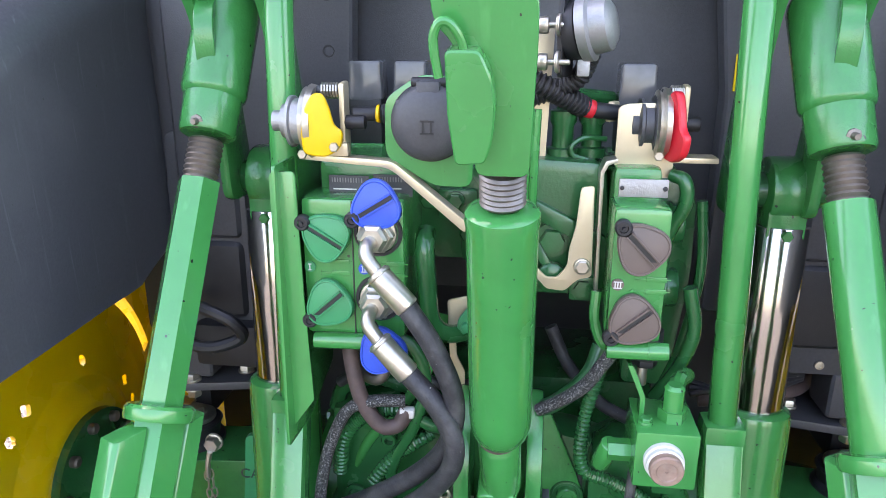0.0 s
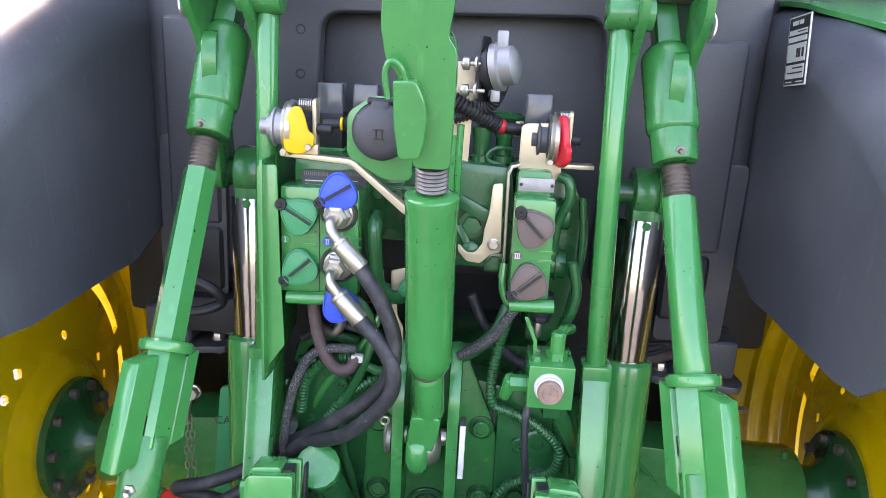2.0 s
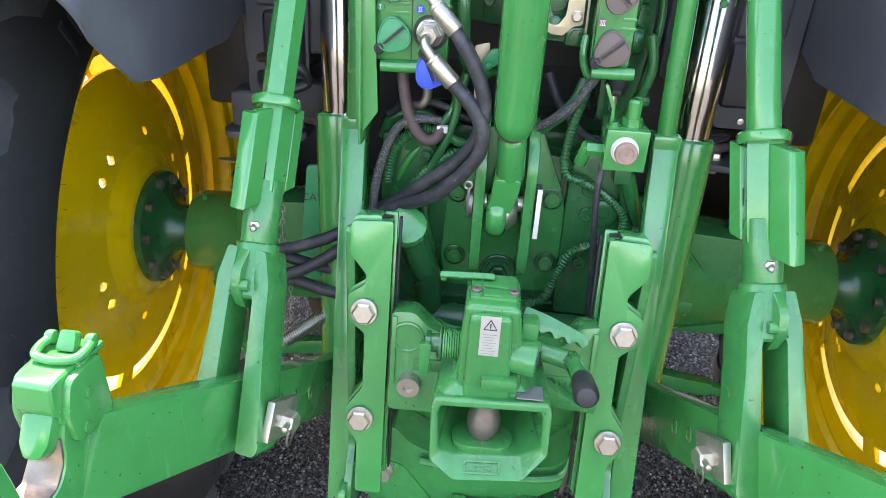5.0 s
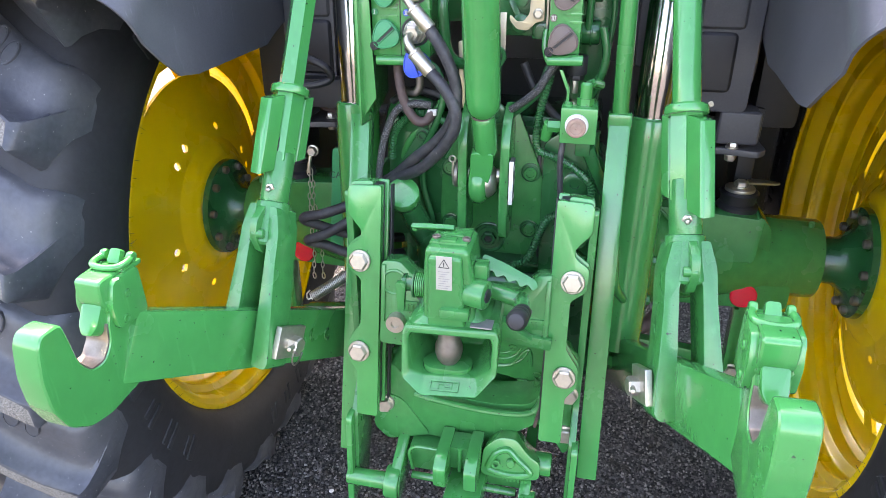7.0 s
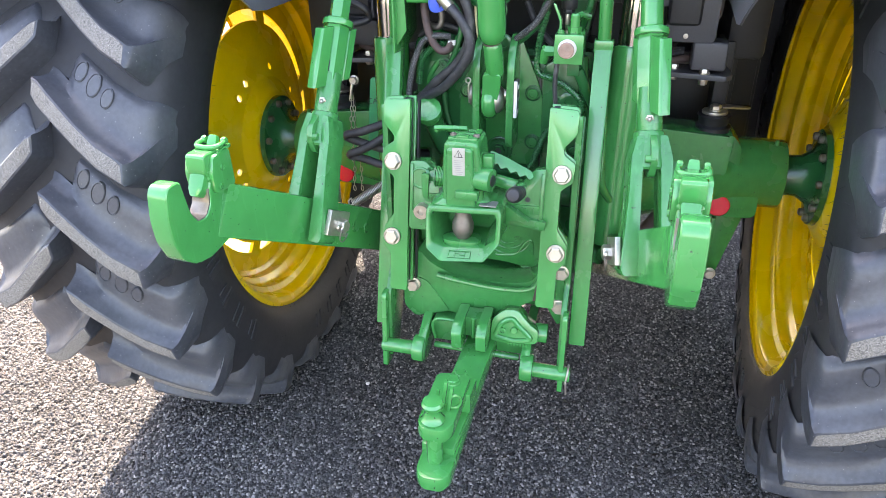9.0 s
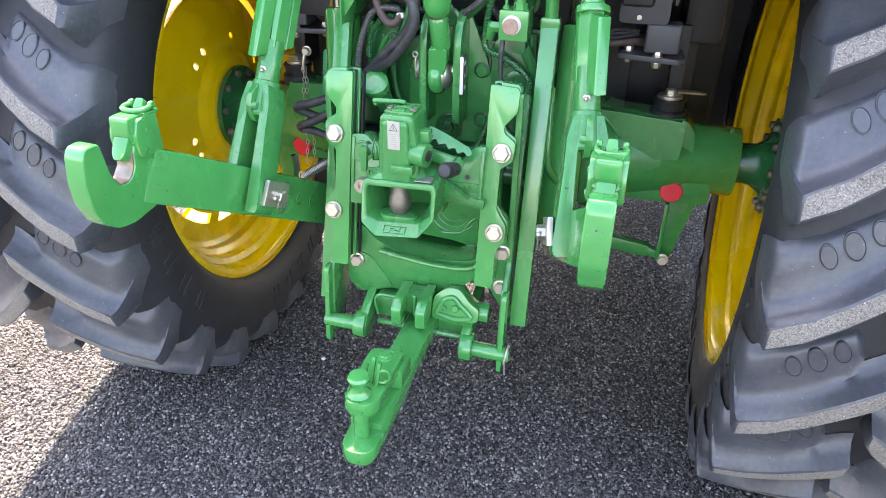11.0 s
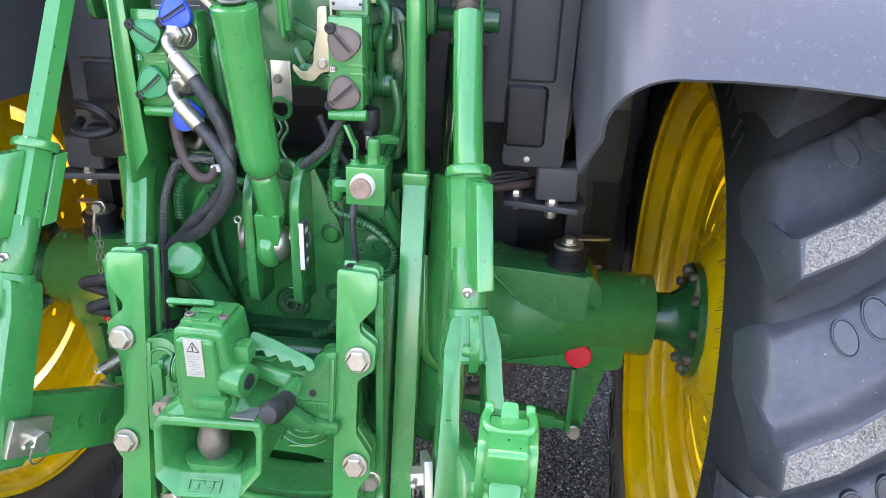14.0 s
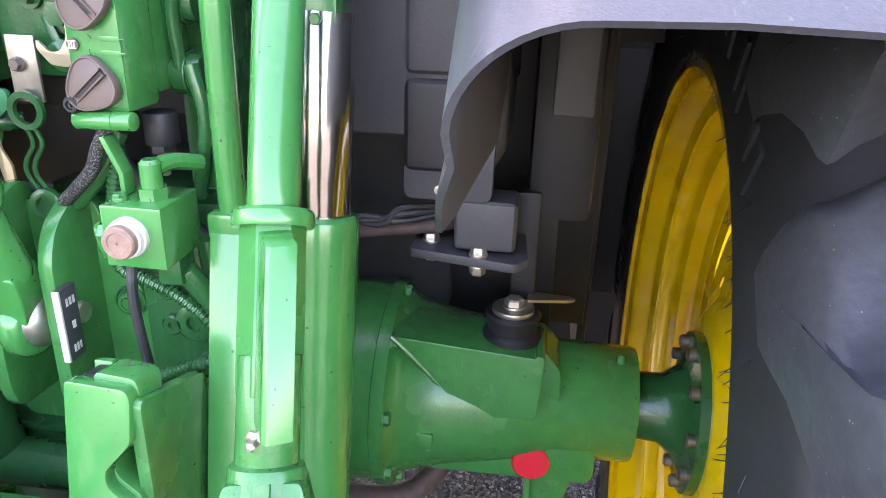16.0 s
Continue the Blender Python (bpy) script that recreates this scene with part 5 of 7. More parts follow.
part("toggle", prism(rounded([(-0.006, -0.045), (0.006, -0.045), (0.010, 0.012), (-0.008, 0.012)], 0.004), (-0.094, 0.490, 1.012), SIDE, UP, 0.012, 0.002), CAST, coupling)
wavy = [(0.0, 0.013), (0.035, 0.014), (0.098, 0.010), (0.108, 0.000), (0.102, -0.010), (0.090, -0.003), (0.080, -0.013), (0.069, -0.004), (0.058, -0.014), (0.047, -0.005), (0.036, -0.015), (0.025, -0.006), (0.014, -0.016), (0.0, -0.012)]
part("hand_lever", prism(rounded(wavy, 0.004, 3), (0.038, 0.528, 1.060), V(0.91, 0.05, -0.40), V(0.33, 0.55, 0.77), 0.016, 0.004), CAST, coupling)
lever = part("lever", join(cyl((0.040, 0.525, 1.012), (0.116, 0.507, 1.002), 0.014, n=16), cyl((0.114, 0.510, 1.005), (0.122, 0.442, 1.018), 0.013, n=16)), CAST, coupling)
part("grip", lathe([(0, 0.010), (0.004, 0.0145), (0.016, 0.015), (0.020, 0.0138), (0.024, 0.0155), (0.036, 0.0155), (0.040, 0.0142), (0.044, 0.0165), (0.062, 0.0165), (0.070, 0.012), (0.073, 0)], (0.122, 0.447, 1.017), V(-0.05, -0.95, 0.31), 24), BLACK, lever, "black ribbed rubber grip")
lab = part("label", box((-0.006, 0.4398, 1.076), (0.026, 0.0016, 0.060), 0.0), BEIGE, coupling, "faded beige warning label with a triangle")
tri = rounded([(-0.0095, 0.0), (0.0095, 0.0), (0.0, 0.0165)], 0.0015, 2)
part("triangle", prism(tri, (-0.006, 0.4388, 1.086), SIDE, UP, 0.0006, 0), INK, lab)
part("triangle_face", prism([(x * 0.76, 0.0018 + z * 0.74) for x, z in tri], (-0.006, 0.4384, 1.086), SIDE, UP, 0.0006, 0), BEIGE, lab)
part("mark", join(box((-0.006, 0.4379, 1.0935), (0.0016, 0.0005, 0.006), 0), box((-0.006, 0.4379, 1.0892), (0.0016, 0.0005, 0.0014), 0)), INK, lab)
for k in range(8):
    part("print_bar", box((-0.006 - 0.001 * (k % 3), 0.4388, 1.079 - k * 0.0042), (0.019 - 0.003 * (k % 3), 0.0005, 0.0006), 0), PRINT, lab)
part("roof_sticker", box((0.056, 0.452, 0.9826), (0.036, 0.030, 0.002), 0, Matrix.Rotation(radians(-2), 3, "X").to_4x4()), ALU, coupling, "small silver type sticker")
part("side_ring", lathe([(0, 0.0175), (0.022, 0.0175), (0.022, 0.008), (0.018, 0.007), (0.020, 0.0)], (-0.120, 0.552, 0.908), BACK, 28), ZINC, coupling, "zinc bush")
for dx, dv, w, h in ((-0.024, 0, 0.0026, 0.017), (0.024, 0, 0.0026, 0.017), (0, -0.008, 0.050, 0.0026), (0, 0.008, 0.050, 0.0026), (-0.010, -0.001, 0.0030, 0.010), (-0.006, 0.003, 0.010, 0.0026), (0.006, -0.001, 0.010, 0.0026), (0.012, 0.001, 0.0030, 0.010)):
    part("raised_bar", prism([(dx - w / 2, dv - h / 2), (dx + w / 2, dv - h / 2), (dx + w / 2, dv + h / 2), (dx - w / 2, dv + h / 2)], V(0.0, 0.4135, 0.8750) + V(0, -0.63, 0.78) * 0.0008, V(0.998, 0, 0.06), V(0, 0.78, 0.63), 0.003, 0.0006), CAST, jaw)

# ---- drawbar ----
drawbar = thing("drawbar", V(0.0, 0.3, 0.5), "green swinging drawbar with a clevis and pin", "drawbar")
part("bar", beam((0.026, 0.66, 0.545), (0.004, 0.20, 0.500), 0.074, 0.046, 0.006), GREEN, drawbar)
part("tongue", join(prism(rounded([(-0.040, -0.20), (0.040, -0.20), (0.040, 0.03), (0.025, 0.052), (-0.018, 0.052), (-0.036, 0.03)], 0.016, 4), (0.006, 0.175, 0.487), SIDE, BACK, 0.036, 0.007)), GREEN, drawbar)
part("strap", join(prism(rounded([(-0.037, -0.14), (0.040, -0.15), (0.040, 0.02), (0.024, 0.044), (-0.020, 0.044), (-0.036, 0.024)], 0.016, 4), (0.004, 0.20, 0.590), SIDE, BACK, 0.034, 0.008), prism(rounded([(-0.037, 0.10), (0.040, 0.10), (0.038, 0.165), (-0.034, 0.165)], 0.006), (0.014, 0.46, 0.565), SIDE, BACK, 0.05, 0.008)), GREEN, drawbar, "bolted upper strap of the clevis")
part("pin", cyl((0.004, 0.178, 0.49), (0.004, 0.178, 0.60), 0.017, n=24), GREEN, drawbar)
part("pin_head", lathe([(0, 0.025), (0.004, 0.026), (0.012, 0.020), (0.022, 0.0165), (0.030, 0.0175), (0.036, 0.0225), (0.044, 0.0235), (0.050, 0.0200), (0.052, 0)], (0.0, 0.185, 0.608), UP, 32), GREEN, drawbar, "grooved pin head")
for x, y, z in ((0.012, 0.375, 0.578), (0.010, 0.315, 0.606)):
    part("bolt", hexbolt((x, y, z), UP, 0.026, 0.010), GREEN, drawbar)
for dx, dy, h, lean in ((0.010, 0.042, 0.058, 0.3), (0.024, 0.036, 0.050, 0.25), (-0.006, 0.040, 0.040, 0.2)):
    part("clip_finger", beam((dx, 0.185 + dy, 0.605), (dx + 0.006, 0.185 + dy + lean * 0.03, 0.612 + h), 0.0075, 0.011, 0.002, BACK), GREEN, drawbar)
part("clip_ring", hose([V(0.036 + 0.012 * math.cos(a), 0.228 + 0.006 * math.cos(a), 0.628 + 0.016 * math.sin(a)) for a in [i * 0.7 for i in range(10)]], 0.003, 8), GREEN, drawbar)
for x in (-0.028, 0.033):
    part("support_ear", prism(rounded([(0.49, 0.562), (0.485, 0.612), (0.51, 0.632), (0.60, 0.632), (0.60, 0.56), (0.52, 0.556)], 0.010), (x, 0, 0), V(0, 1, 0), UP, 0.026, 0.005), GREEN, drawbar)
part("ear_bridge", box((0.003, 0.565, 0.60), (0.05, 0.05, 0.055), 0.004), CAST, drawbar)
part("slot_bar", cyl((0.004, 0.538, 0.57), (0.004, 0.538, 0.628), 0.0055, n=12), GREEN, drawbar)
for x, z in ((-0.068, 0.556), (0.10, 0.545)):
    part("rear_block", box((x, 0.605, z), (0.085, 0.07, 0.060), 0.006), CAST, drawbar)
part("wire_loop", hose([V(-0.100, 0.556, 0.54), V(-0.105, 0.552, 0.585), V(-0.092, 0.550, 0.604), V(-0.07, 0.550, 0.606), V(-0.046, 0.552, 0.604)], 0.0042, 10), GREEN, drawbar)
part("cross_rod", cyl((-0.105, 0.565, 0.513), (0.118, 0.565, 0.508), 0.0085, n=14), GREEN, drawbar)
for s, x1, zc in ((-1, -0.128, 0.520), (1, 0.138, 0.508)):
    part("link_arm", prism(rounded([(0.508, zc - 0.030), (0.500, zc), (0.515, zc + 0.028), (0.60, zc + 0.075), (0.70, zc + 0.09), (0.70, zc + 0.02), (0.58, zc - 0.022), (0.54, zc - 0.034)], 0.016, 4), (x1, 0, 0), V(0, 1, 0), UP, 0.024, 0.005), GREEN, drawbar)
    part("cross_boss", cyl((x1 - s * 0.01, 0.530, zc), (x1 + s * 0.022, 0.530, zc), 0.036, n=32, bev=0.005), GREEN, drawbar)
    part("cross_pin", cyl((x1, 0.530, zc - 0.002), (s * (0.236 if s < 0 else 0.250), 0.535, zc - 0.008), 0.019, n=24), GREEN, drawbar)
ring_at = V(0.243, 0.535, 0.500)
part("ring_clip", hose([ring_at + V(0.003 * math.sin(a), -0.024 * math.cos(a), 0.024 * math.sin(a)) for a in [i * 0.6 for i in range(11)]] + [ring_at + V(0.002, -0.02, -0.045)], 0.0026, 8), ZINC, drawbar, "bright spring ring clip")
cast_ = part("support_casting", prism(rounded([(0.046, -0.035), (0.048, 0.022), (0.078, 0.050), (0.112, 0.052), (0.142, 0.018), (0.165, 0.006), (0.165, -0.030), (0.10, -0.040)], 0.012, 3), (0, 0.575, 0.595), SIDE, V(0, 0.25, 0.97), 0.05, 0.009), GREEN, drawbar, "cast bearing lug with a raised rib and round end")
part("rib", hose([V(0.060, 0.546, 0.585), V(0.074, 0.553, 0.616), V(0.098, 0.556, 0.628), V(0.118, 0.552, 0.612), V(0.146, 0.546, 0.586), V(0.120, 0.543, 0.576), V(0.090, 0.543, 0.576), V(0.060, 0.545, 0.582)], 0.007, 10), GREEN, cast_)
part("round_boss", lathe([(0, 0.0095), (0.006, 0.009), (0.008, 0.007), (0.008, 0)], (0.106, 0.549, 0.602), V(0, -1, 0.25), 20), GREEN, cast_)
part("small_ring", lathe([(0, 0.009), (0.006, 0.009), (0.006, 0.005), (0, 0.005)], (0.077, 0.547, 0.597), V(0, -1, 0.25), 16, closed=True), GREEN, cast_)
part("round_end", cyl((0.150, 0.585, 0.580), (0.186, 0.585, 0.580), 0.025, n=28, bev=0.004), GREEN, cast_)
part("cast_marks", join(*[box((0.094 + k * 0.0075, 0.541, 0.566), (0.005, 0.006, 0.009 if k % 3 else 0.006), 0.0008) for k in range(7)]), GREEN, cast_)

# ---- top link and its bracket ----
bracket = thing("top_link_bracket", V(0.01, 0.84, 1.02), "green two-plate top link bracket with steel pin", "bracket")
for x in (-0.037, 0.045):
    plate = part("plate", prism(rounded([(0.83, 0.995), (0.83, 1.265), (0.80, 1.265), (0.755, 1.238), (0.737, 1.20), (0.735, 1.03), (0.745, 1.00)], 0.016), (x, 0, 0), V(0, 1, 0), UP, 0.019, 0.005), CAST, bracket)
part("pin", cyl((-0.058, 0.768, 1.128), (0.062, 0.768, 1.128), 0.013, n=20), ZINC, bracket, "bright steel pin")
part("pin_head", lathe([(0, 0.026), (0.006, 0.027), (0.008, 0.024), (0.008, 0.018), (0.012, 0.016), (0.012, 0)], (-0.047, 0.762, 1.128), V(-1, 0, 0), 28), STEEL, bracket, "round steel pin head")
part("lynch_clip", join(hose([V(-0.054, 0.742, 1.112), V(-0.055, 0.738, 1.13), V(-0.055, 0.737, 1.15), V(-0.054, 0.738, 1.162)], 0.0025, 8), hose([V(-0.056 + 0.006 * math.cos(a), 0.738, 1.166 + 0.006 * math.sin(a)) for a in [i * 0.8 for i in range(9)]], 0.002, 8)), ZINC, bracket, "bright spring clip")
toplink = thing("top_link", V(0.018, 0.758, 1.135), "green top link with a thick tube and threaded end", "top link")
A, B = V(0.005, 0.650, 1.523), V(0.007, 0.7035, 1.284)
d = (A - B).normalized()
part("tube", lathe([(-0.020, 0.021), (-0.018, 0.0235), (-0.010, 0.0285), (0.002, 0.0315), (0.014, 0.0320), (0.234, 0.0325), (0.240, 0.0335), (0.248, 0.033), (0.251, 0.029), (0.252, 0.021), (0.252, 0)], B, d, 40), GREEN, toplink)
part("neck", join(lathe([(0, 0), (0, 0.0195), (0.004, 0.0215), (0.008, 0.0225), (0.072, 0.0225), (0.084, 0.019)], V(0.006, 0.709, 1.262), V(0.05, 0.30, -0.95), 28), prism(rounded([(-0.023, -0.030), (-0.0235, 0.000), (-0.018, 0.055), (-0.016, 0.085), (0.028, 0.085), (0.025, 0.050), (0.013, 0.005), (0.011, -0.030)], 0.008), (0, 0.754, 1.114), SIDE, V(0, -0.30, 0.954), 0.040, 0.012, 4)), GREEN, toplink)
part("rust_ring", lathe([(0, 0.019), (0.001, 0.0215), (0.003, 0.0215), (0.004, 0.019)], V(0.006, 0.7075, 1.266), V(0.05, 0.30, -0.95), 24), RUST, toplink)
part("ball_eye", lathe([(0, 0), (0, 0.030), (0.003, 0.037), (0.009, 0.0425), (0.018, 0.0440), (0.027, 0.0425), (0.033, 0.037), (0.036, 0.030), (0.036, 0)], (-0.024, 0.762, 1.114), SIDE, 40), GREEN, toplink)
part("ball", lathe([(0, 0.034), (0.006, 0.033), (0.013, 0.028), (0.019, 0.020), (0.020, 0)], (0.009, 0.762, 1.118), SIDE, 28), ZINC, toplink, "bright steel ball")
part("thread", lathe([(i * 0.0025, 0.0205 if i % 2 else 0.0185) for i in range(13)], A + d * 0.010, d, 24), STEEL, toplink, "bare steel thread")
ub = part("upper_body", prism(rounded([(-0.021, 0.030), (-0.024, 0.07), (-0.030, 0.105), (-0.036, 0.135), (-0.051, 0.152), (-0.056, 0.19), (-0.050, 0.26), (-0.02, 0.32), (0.03, 0.32), (0.022, 0.21), (0.016, 0.180), (0.026, 0.168), (0.026, 0.13), (0.022, 0.030)], 0.008, 3), A + d * 0.015, SIDE, d, 0.044, 0.010, 3), GREEN, toplink, "cast upper end with a rounded boss")
part("guard", prism(rounded([(-0.012, 0.034), (-0.036, 0.032), (-0.041, 0.07), (-0.042, 0.122), (-0.016, 0.122), (-0.007, 0.102), (-0.004, 0.08), (-0.006, 0.055)], 0.005), A + d * 0.022 + V(0, -0.030, 0), SIDE, d, 0.020, 0.008, 3), GREEN, ub)
part("handle", hose([A + d * (0.10 + 0.022) + V(-0.0470, -0.036, 0), A + d * (0.125 + 0.022) + V(-0.0500, -0.036, 0), A + d * (0.138 + 0.022) + V(-0.0465, -0.036, 0), A + d * (0.140 + 0.022) + V(-0.0390, -0.036, 0), A + d * (0.130 + 0.022) + V(-0.0310, -0.034, 0), A + d * (0.11 + 0.022) + V(-0.0260, -0.030, 0), A + d * (0.095 + 0.022) + V(-0.0250, -0.024, 0)], 0.0036, 10), GREEN, ub)

# ---- hydraulic remote valves ----


def cap(parent, c, mat, turn, label):
    """A three-cornered dust cap with raised rim, slot and pivot knob."""
    out3 = [((0.0258 + 0.0022 * math.cos(3 * (a - turn))) * math.cos(a), (0.0258 + 0.0022 * math.cos(3 * (a - turn))) * math.sin(a)) for a in [2 * math.pi * k / 36 for k in range(36)]]
    up = V(0, 0.12, 1).normalized()
    cp = part("dust_cap", prism(out3, c + V(0, -0.005, 0), SIDE, up, 0.010, 0.0025), mat, parent, label)
    rim3 = [c + V(0, -0.0102, 0) + SIDE * (x * 0.93) + up * (z * 0.93) for x, z in out3]
    part("rim_bead", hose(rim3 + rim3[:1], 0.0013, 6), mat, cp)
    q = Matrix.Rotation(-turn, 3, "Y").to_4x4()
    part("slot", box(c + V(0, -0.0105, 0), (0.040, 0.002, 0.0042), 0.0, q), INK, cp)
    for k in (-1, 1):
        part("slot_rib", box(c + V(-0.0032 * k * math.sin(turn), -0.0115, 0.0032 * k * math.cos(turn)), (0.042, 0.005, 0.0018), 0.0005, q), mat, cp)
    part("knob", lathe([(0, 0.0085), (0.007, 0.0085), (0.009, 0.007), (0.009, 0.0045), (0.007, 0.004), (0.007, 0.002), (0.010, 0.0015), (0.010, 0)], c + V(0.029 * math.cos(turn), -0.004, 0.029 * math.sin(turn)), BACK, 18), BLACK, cp)
    return cp


def valve(at, size, label):
    t = thing("remote_valve", at, label, "hydraulic valve", "remote valves")
    part("face_block", box(at + V(0, 0.03, size[1] / 2), (size[0], 0.06, size[1]), 0.006), GREEN, t)
    part("body", box(at + V(0, 0.13, size[1] / 2 + 0.02), (size[0] * 0.9, 0.15, size[1] * 1.15), 0.008), CAST, t)
    return t


vl = valve(V(-0.158, 0.755, 1.352), (0.112, 0.155), "green double remote valve block with blue and green caps")
vr = valve(V(0.140, 0.742, 1.368), (0.056, 0.142), "green remote valve block with brown caps")
cap(vl, V(-0.184, 0.752, 1.468), TEAL, 2.6, "green plastic dust cap")
cap(vl, V(-0.184, 0.752, 1.392), TEAL, 3.87, "green plastic dust cap")
cap(vl, V(-0.128, 0.745, 1.505), BLUE, 3.7, "blue plastic dust cap turned aside")
cap(vl, V(-0.124, 0.740, 1.345), BLUE, 2.0, "blue plastic dust cap turned aside")
cap(vr, V(0.140, 0.740, 1.472), BROWN, 2.33, "brown plastic dust cap")
cap(vr, V(0.138, 0.740, 1.395), BROWN, 3.86, "brown plastic dust cap")
part("side_shield", prism(rounded([(0.73, 1.545), (0.90, 1.545), (0.90, 1.25), (0.80, 1.22), (0.72, 1.225)], 0.006), (-0.232, 0, 0), V(0, 1, 0), UP, 0.004, 0.001), GREEN, vl, "thin green sheet shield")
part("shield_flange", prism(rounded([(-0.241, 1.536), (-0.213, 1.538), (-0.211, 1.40), (-0.206, 1.275), (-0.236, 1.233), (-0.241, 1.26)], [0.006, 0.006, 0.002, 0.002, 0.002, 0.002]), (0, 0.742, 0), SIDE, UP, 0.003, 0.0008), GREEN, vl)


def coupled_hose(z, low, label):
    t = thing("hydraulic_hose", V(-0.128, 0.76, z), label, "hydraulic hose", "hydraulic hoses")
    a = V(-0.130, 0.758, z)
    part("coupling_nut", join(cyl(a, a + V(0, -0.010, 0), 0.021, n=24), lathe([(0.008, 0.020), (0.019, 0.020), (0.021, 0.017)], a, BACK, 6), lathe([(0.020, 0.016), (0.031, 0.016), (0.034, 0.012)], a, BACK, 6)), ZINC, t, "zinc plated hexagon coupling")
    # black ring in place of the shaded gap round the coupling
    part("seat_ring", lathe([(0, 0.0265), (0.0035, 0.0260), (0.0035, 0.0225), (0.001, 0.0220), (0.001, 0)], a + V(0, -0.002, 0), BACK, 28), BLACK, t)
    e = a + V(-0.002, -0.032, -0.002)
    f0, f1 = V(-0.121, 0.702, z - 0.026), V(-0.088, 0.696, z - 0.060)
    part("elbow", hose([e, e + V(-0.001, -0.012, -0.002), e + V(0.001, -0.021, -0.010), f0 + (f1 - f0) * 0.1], 0.0075, 12), ZINC, t)
    part("ferrule", join(cyl(f0, f1, 0.0125, 0.0130, 20), cyl(f0.lerp(f1, 0.04), f0.lerp(f1, 0.12), 0.0138, n=20)), ZINC, t)
    part("hose", hose([f1 + (f0 - f1) * 0.1] + low, 0.0110, 14), HOSE, t, "black rubber hose")
    return t


coupled_hose(1.472, [V(-0.062, 0.69, 1.374), V(-0.042, 0.69, 1.325), V(-0.042, 0.695, 1.28), V(-0.056, 0.705, 1.240), V(-0.088, 0.72, 1.200), V(-0.130, 0.735, 1.163), V(-0.176, 0.768, 1.117), V(-0.225, 0.791, 1.078), V(-0.278, 0.791, 1.036), V(-0.345, 0.780, 1.008), V(-0.400, 0.785, 0.99), V(-0.38, 0.80, 0.970), V(-0.28, 0.82, 0.94), V(-0.20, 0.88, 0.92)], "black hydraulic hose plugged into the valve block")
coupled_hose(1.398, [V(-0.060, 0.687, 1.312), V(-0.040, 0.682, 1.275), V(-0.042, 0.684, 1.240), V(-0.060, 0.690, 1.209), V(-0.085, 0.702, 1.178), V(-0.120, 0.720, 1.145), V(-0.186, 0.757, 1.104), V(-0.230, 0.790, 1.050), V(-0.278, 0.790, 1.003), V(-0.345, 0.780, 0.960), V(-0.395, 0.785, 0.935), V(-0.36, 0.80, 0.920), V(-0.27, 0.80, 0.90), V(-0.2, 0.88, 0.88)], "black hydraulic hose plugged into the valve block")

# ---- gearbox rear: bolts, plug, ports, filler, pipes ----


def socket_bolt(p, r=0.013, parent=None):
    p = Vector(p)
    return part("socket_bolt", join(lathe([(0, r * 1.5), (0.004, r * 1.5), (0.004, r), (0.014, r), (0.016, r * 0.85), (0.016, r * 0.55), (0.006, r * 0.55), (0.006, 0)], p, BACK, 24)), SHADEGREEN, parent)


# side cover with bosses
aux = part("valve_cover", prism(rounded([(0.115, 0.90), (0.112, 1.19), (0.15, 1.215), (0.205, 1.20), (0.232, 1.15), (0.232, 0.93), (0.20, 0.90)], 0.015), (0, 0.835, 0), SIDE, UP, 0.06, 0.006), SHADEGREEN, gear)
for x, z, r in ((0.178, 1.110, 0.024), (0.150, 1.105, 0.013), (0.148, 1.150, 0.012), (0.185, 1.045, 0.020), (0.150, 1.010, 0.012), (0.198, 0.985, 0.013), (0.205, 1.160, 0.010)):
    part("boss", lathe([(0, r), (0.010, r), (0.012, r * 0.85), (0.012, r * 0.4), (0.007, r * 0.35), (0.007, 0)], (x, 0.807, z), BACK, 20), SHADEGREEN, aux)
part("cross_tube", cyl((-0.20, 0.80, 0.868), (0.20, 0.80, 0.868), 0.032, n=24), SHADEGREEN, gear)
part("side_block", join(box((-0.165, 0.875, 1.13), (0.10, 0.09, 0.17), 0.012), box((-0.15, 0.855, 1.21), (0.05, 0.06, 0.05), 0.008), box((-0.19, 0.86, 1.01), (0.08, 0.10, 0.10), 0.012)), SHADEGREEN, gear)
for p in ((-0.185, 0.825, 1.09), (-0.135, 0.822, 1.185), (-0.15, 0.822, 1.12)):
    socket_bolt(p, 0.010, gear)
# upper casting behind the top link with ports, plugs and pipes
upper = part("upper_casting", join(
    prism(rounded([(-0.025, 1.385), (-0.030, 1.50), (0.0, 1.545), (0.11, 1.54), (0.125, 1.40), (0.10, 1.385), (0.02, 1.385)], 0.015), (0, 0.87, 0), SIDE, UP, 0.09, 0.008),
    beam((0.03, 0.822, 1.49), (0.11, 0.822, 1.45), 0.02, 0.016, 0.004, BACK), box((0.091, 0.825, 1.397), (0.03, 0.02, 0.03), 0.005)), SHADEGREEN, gear)
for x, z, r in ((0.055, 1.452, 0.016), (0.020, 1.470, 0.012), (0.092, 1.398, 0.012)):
    part("plug_bolt", join(lathe([(0, r * 1.25), (0.004, r * 1.25), (0.004, r)], (x, 0.824, z), BACK, 20), lathe([(0.004, r * 0.9), (0.014, r * 0.85), (0.015, 0)], (x, 0.824, z), BACK, 6)), SHADEGREEN, upper)
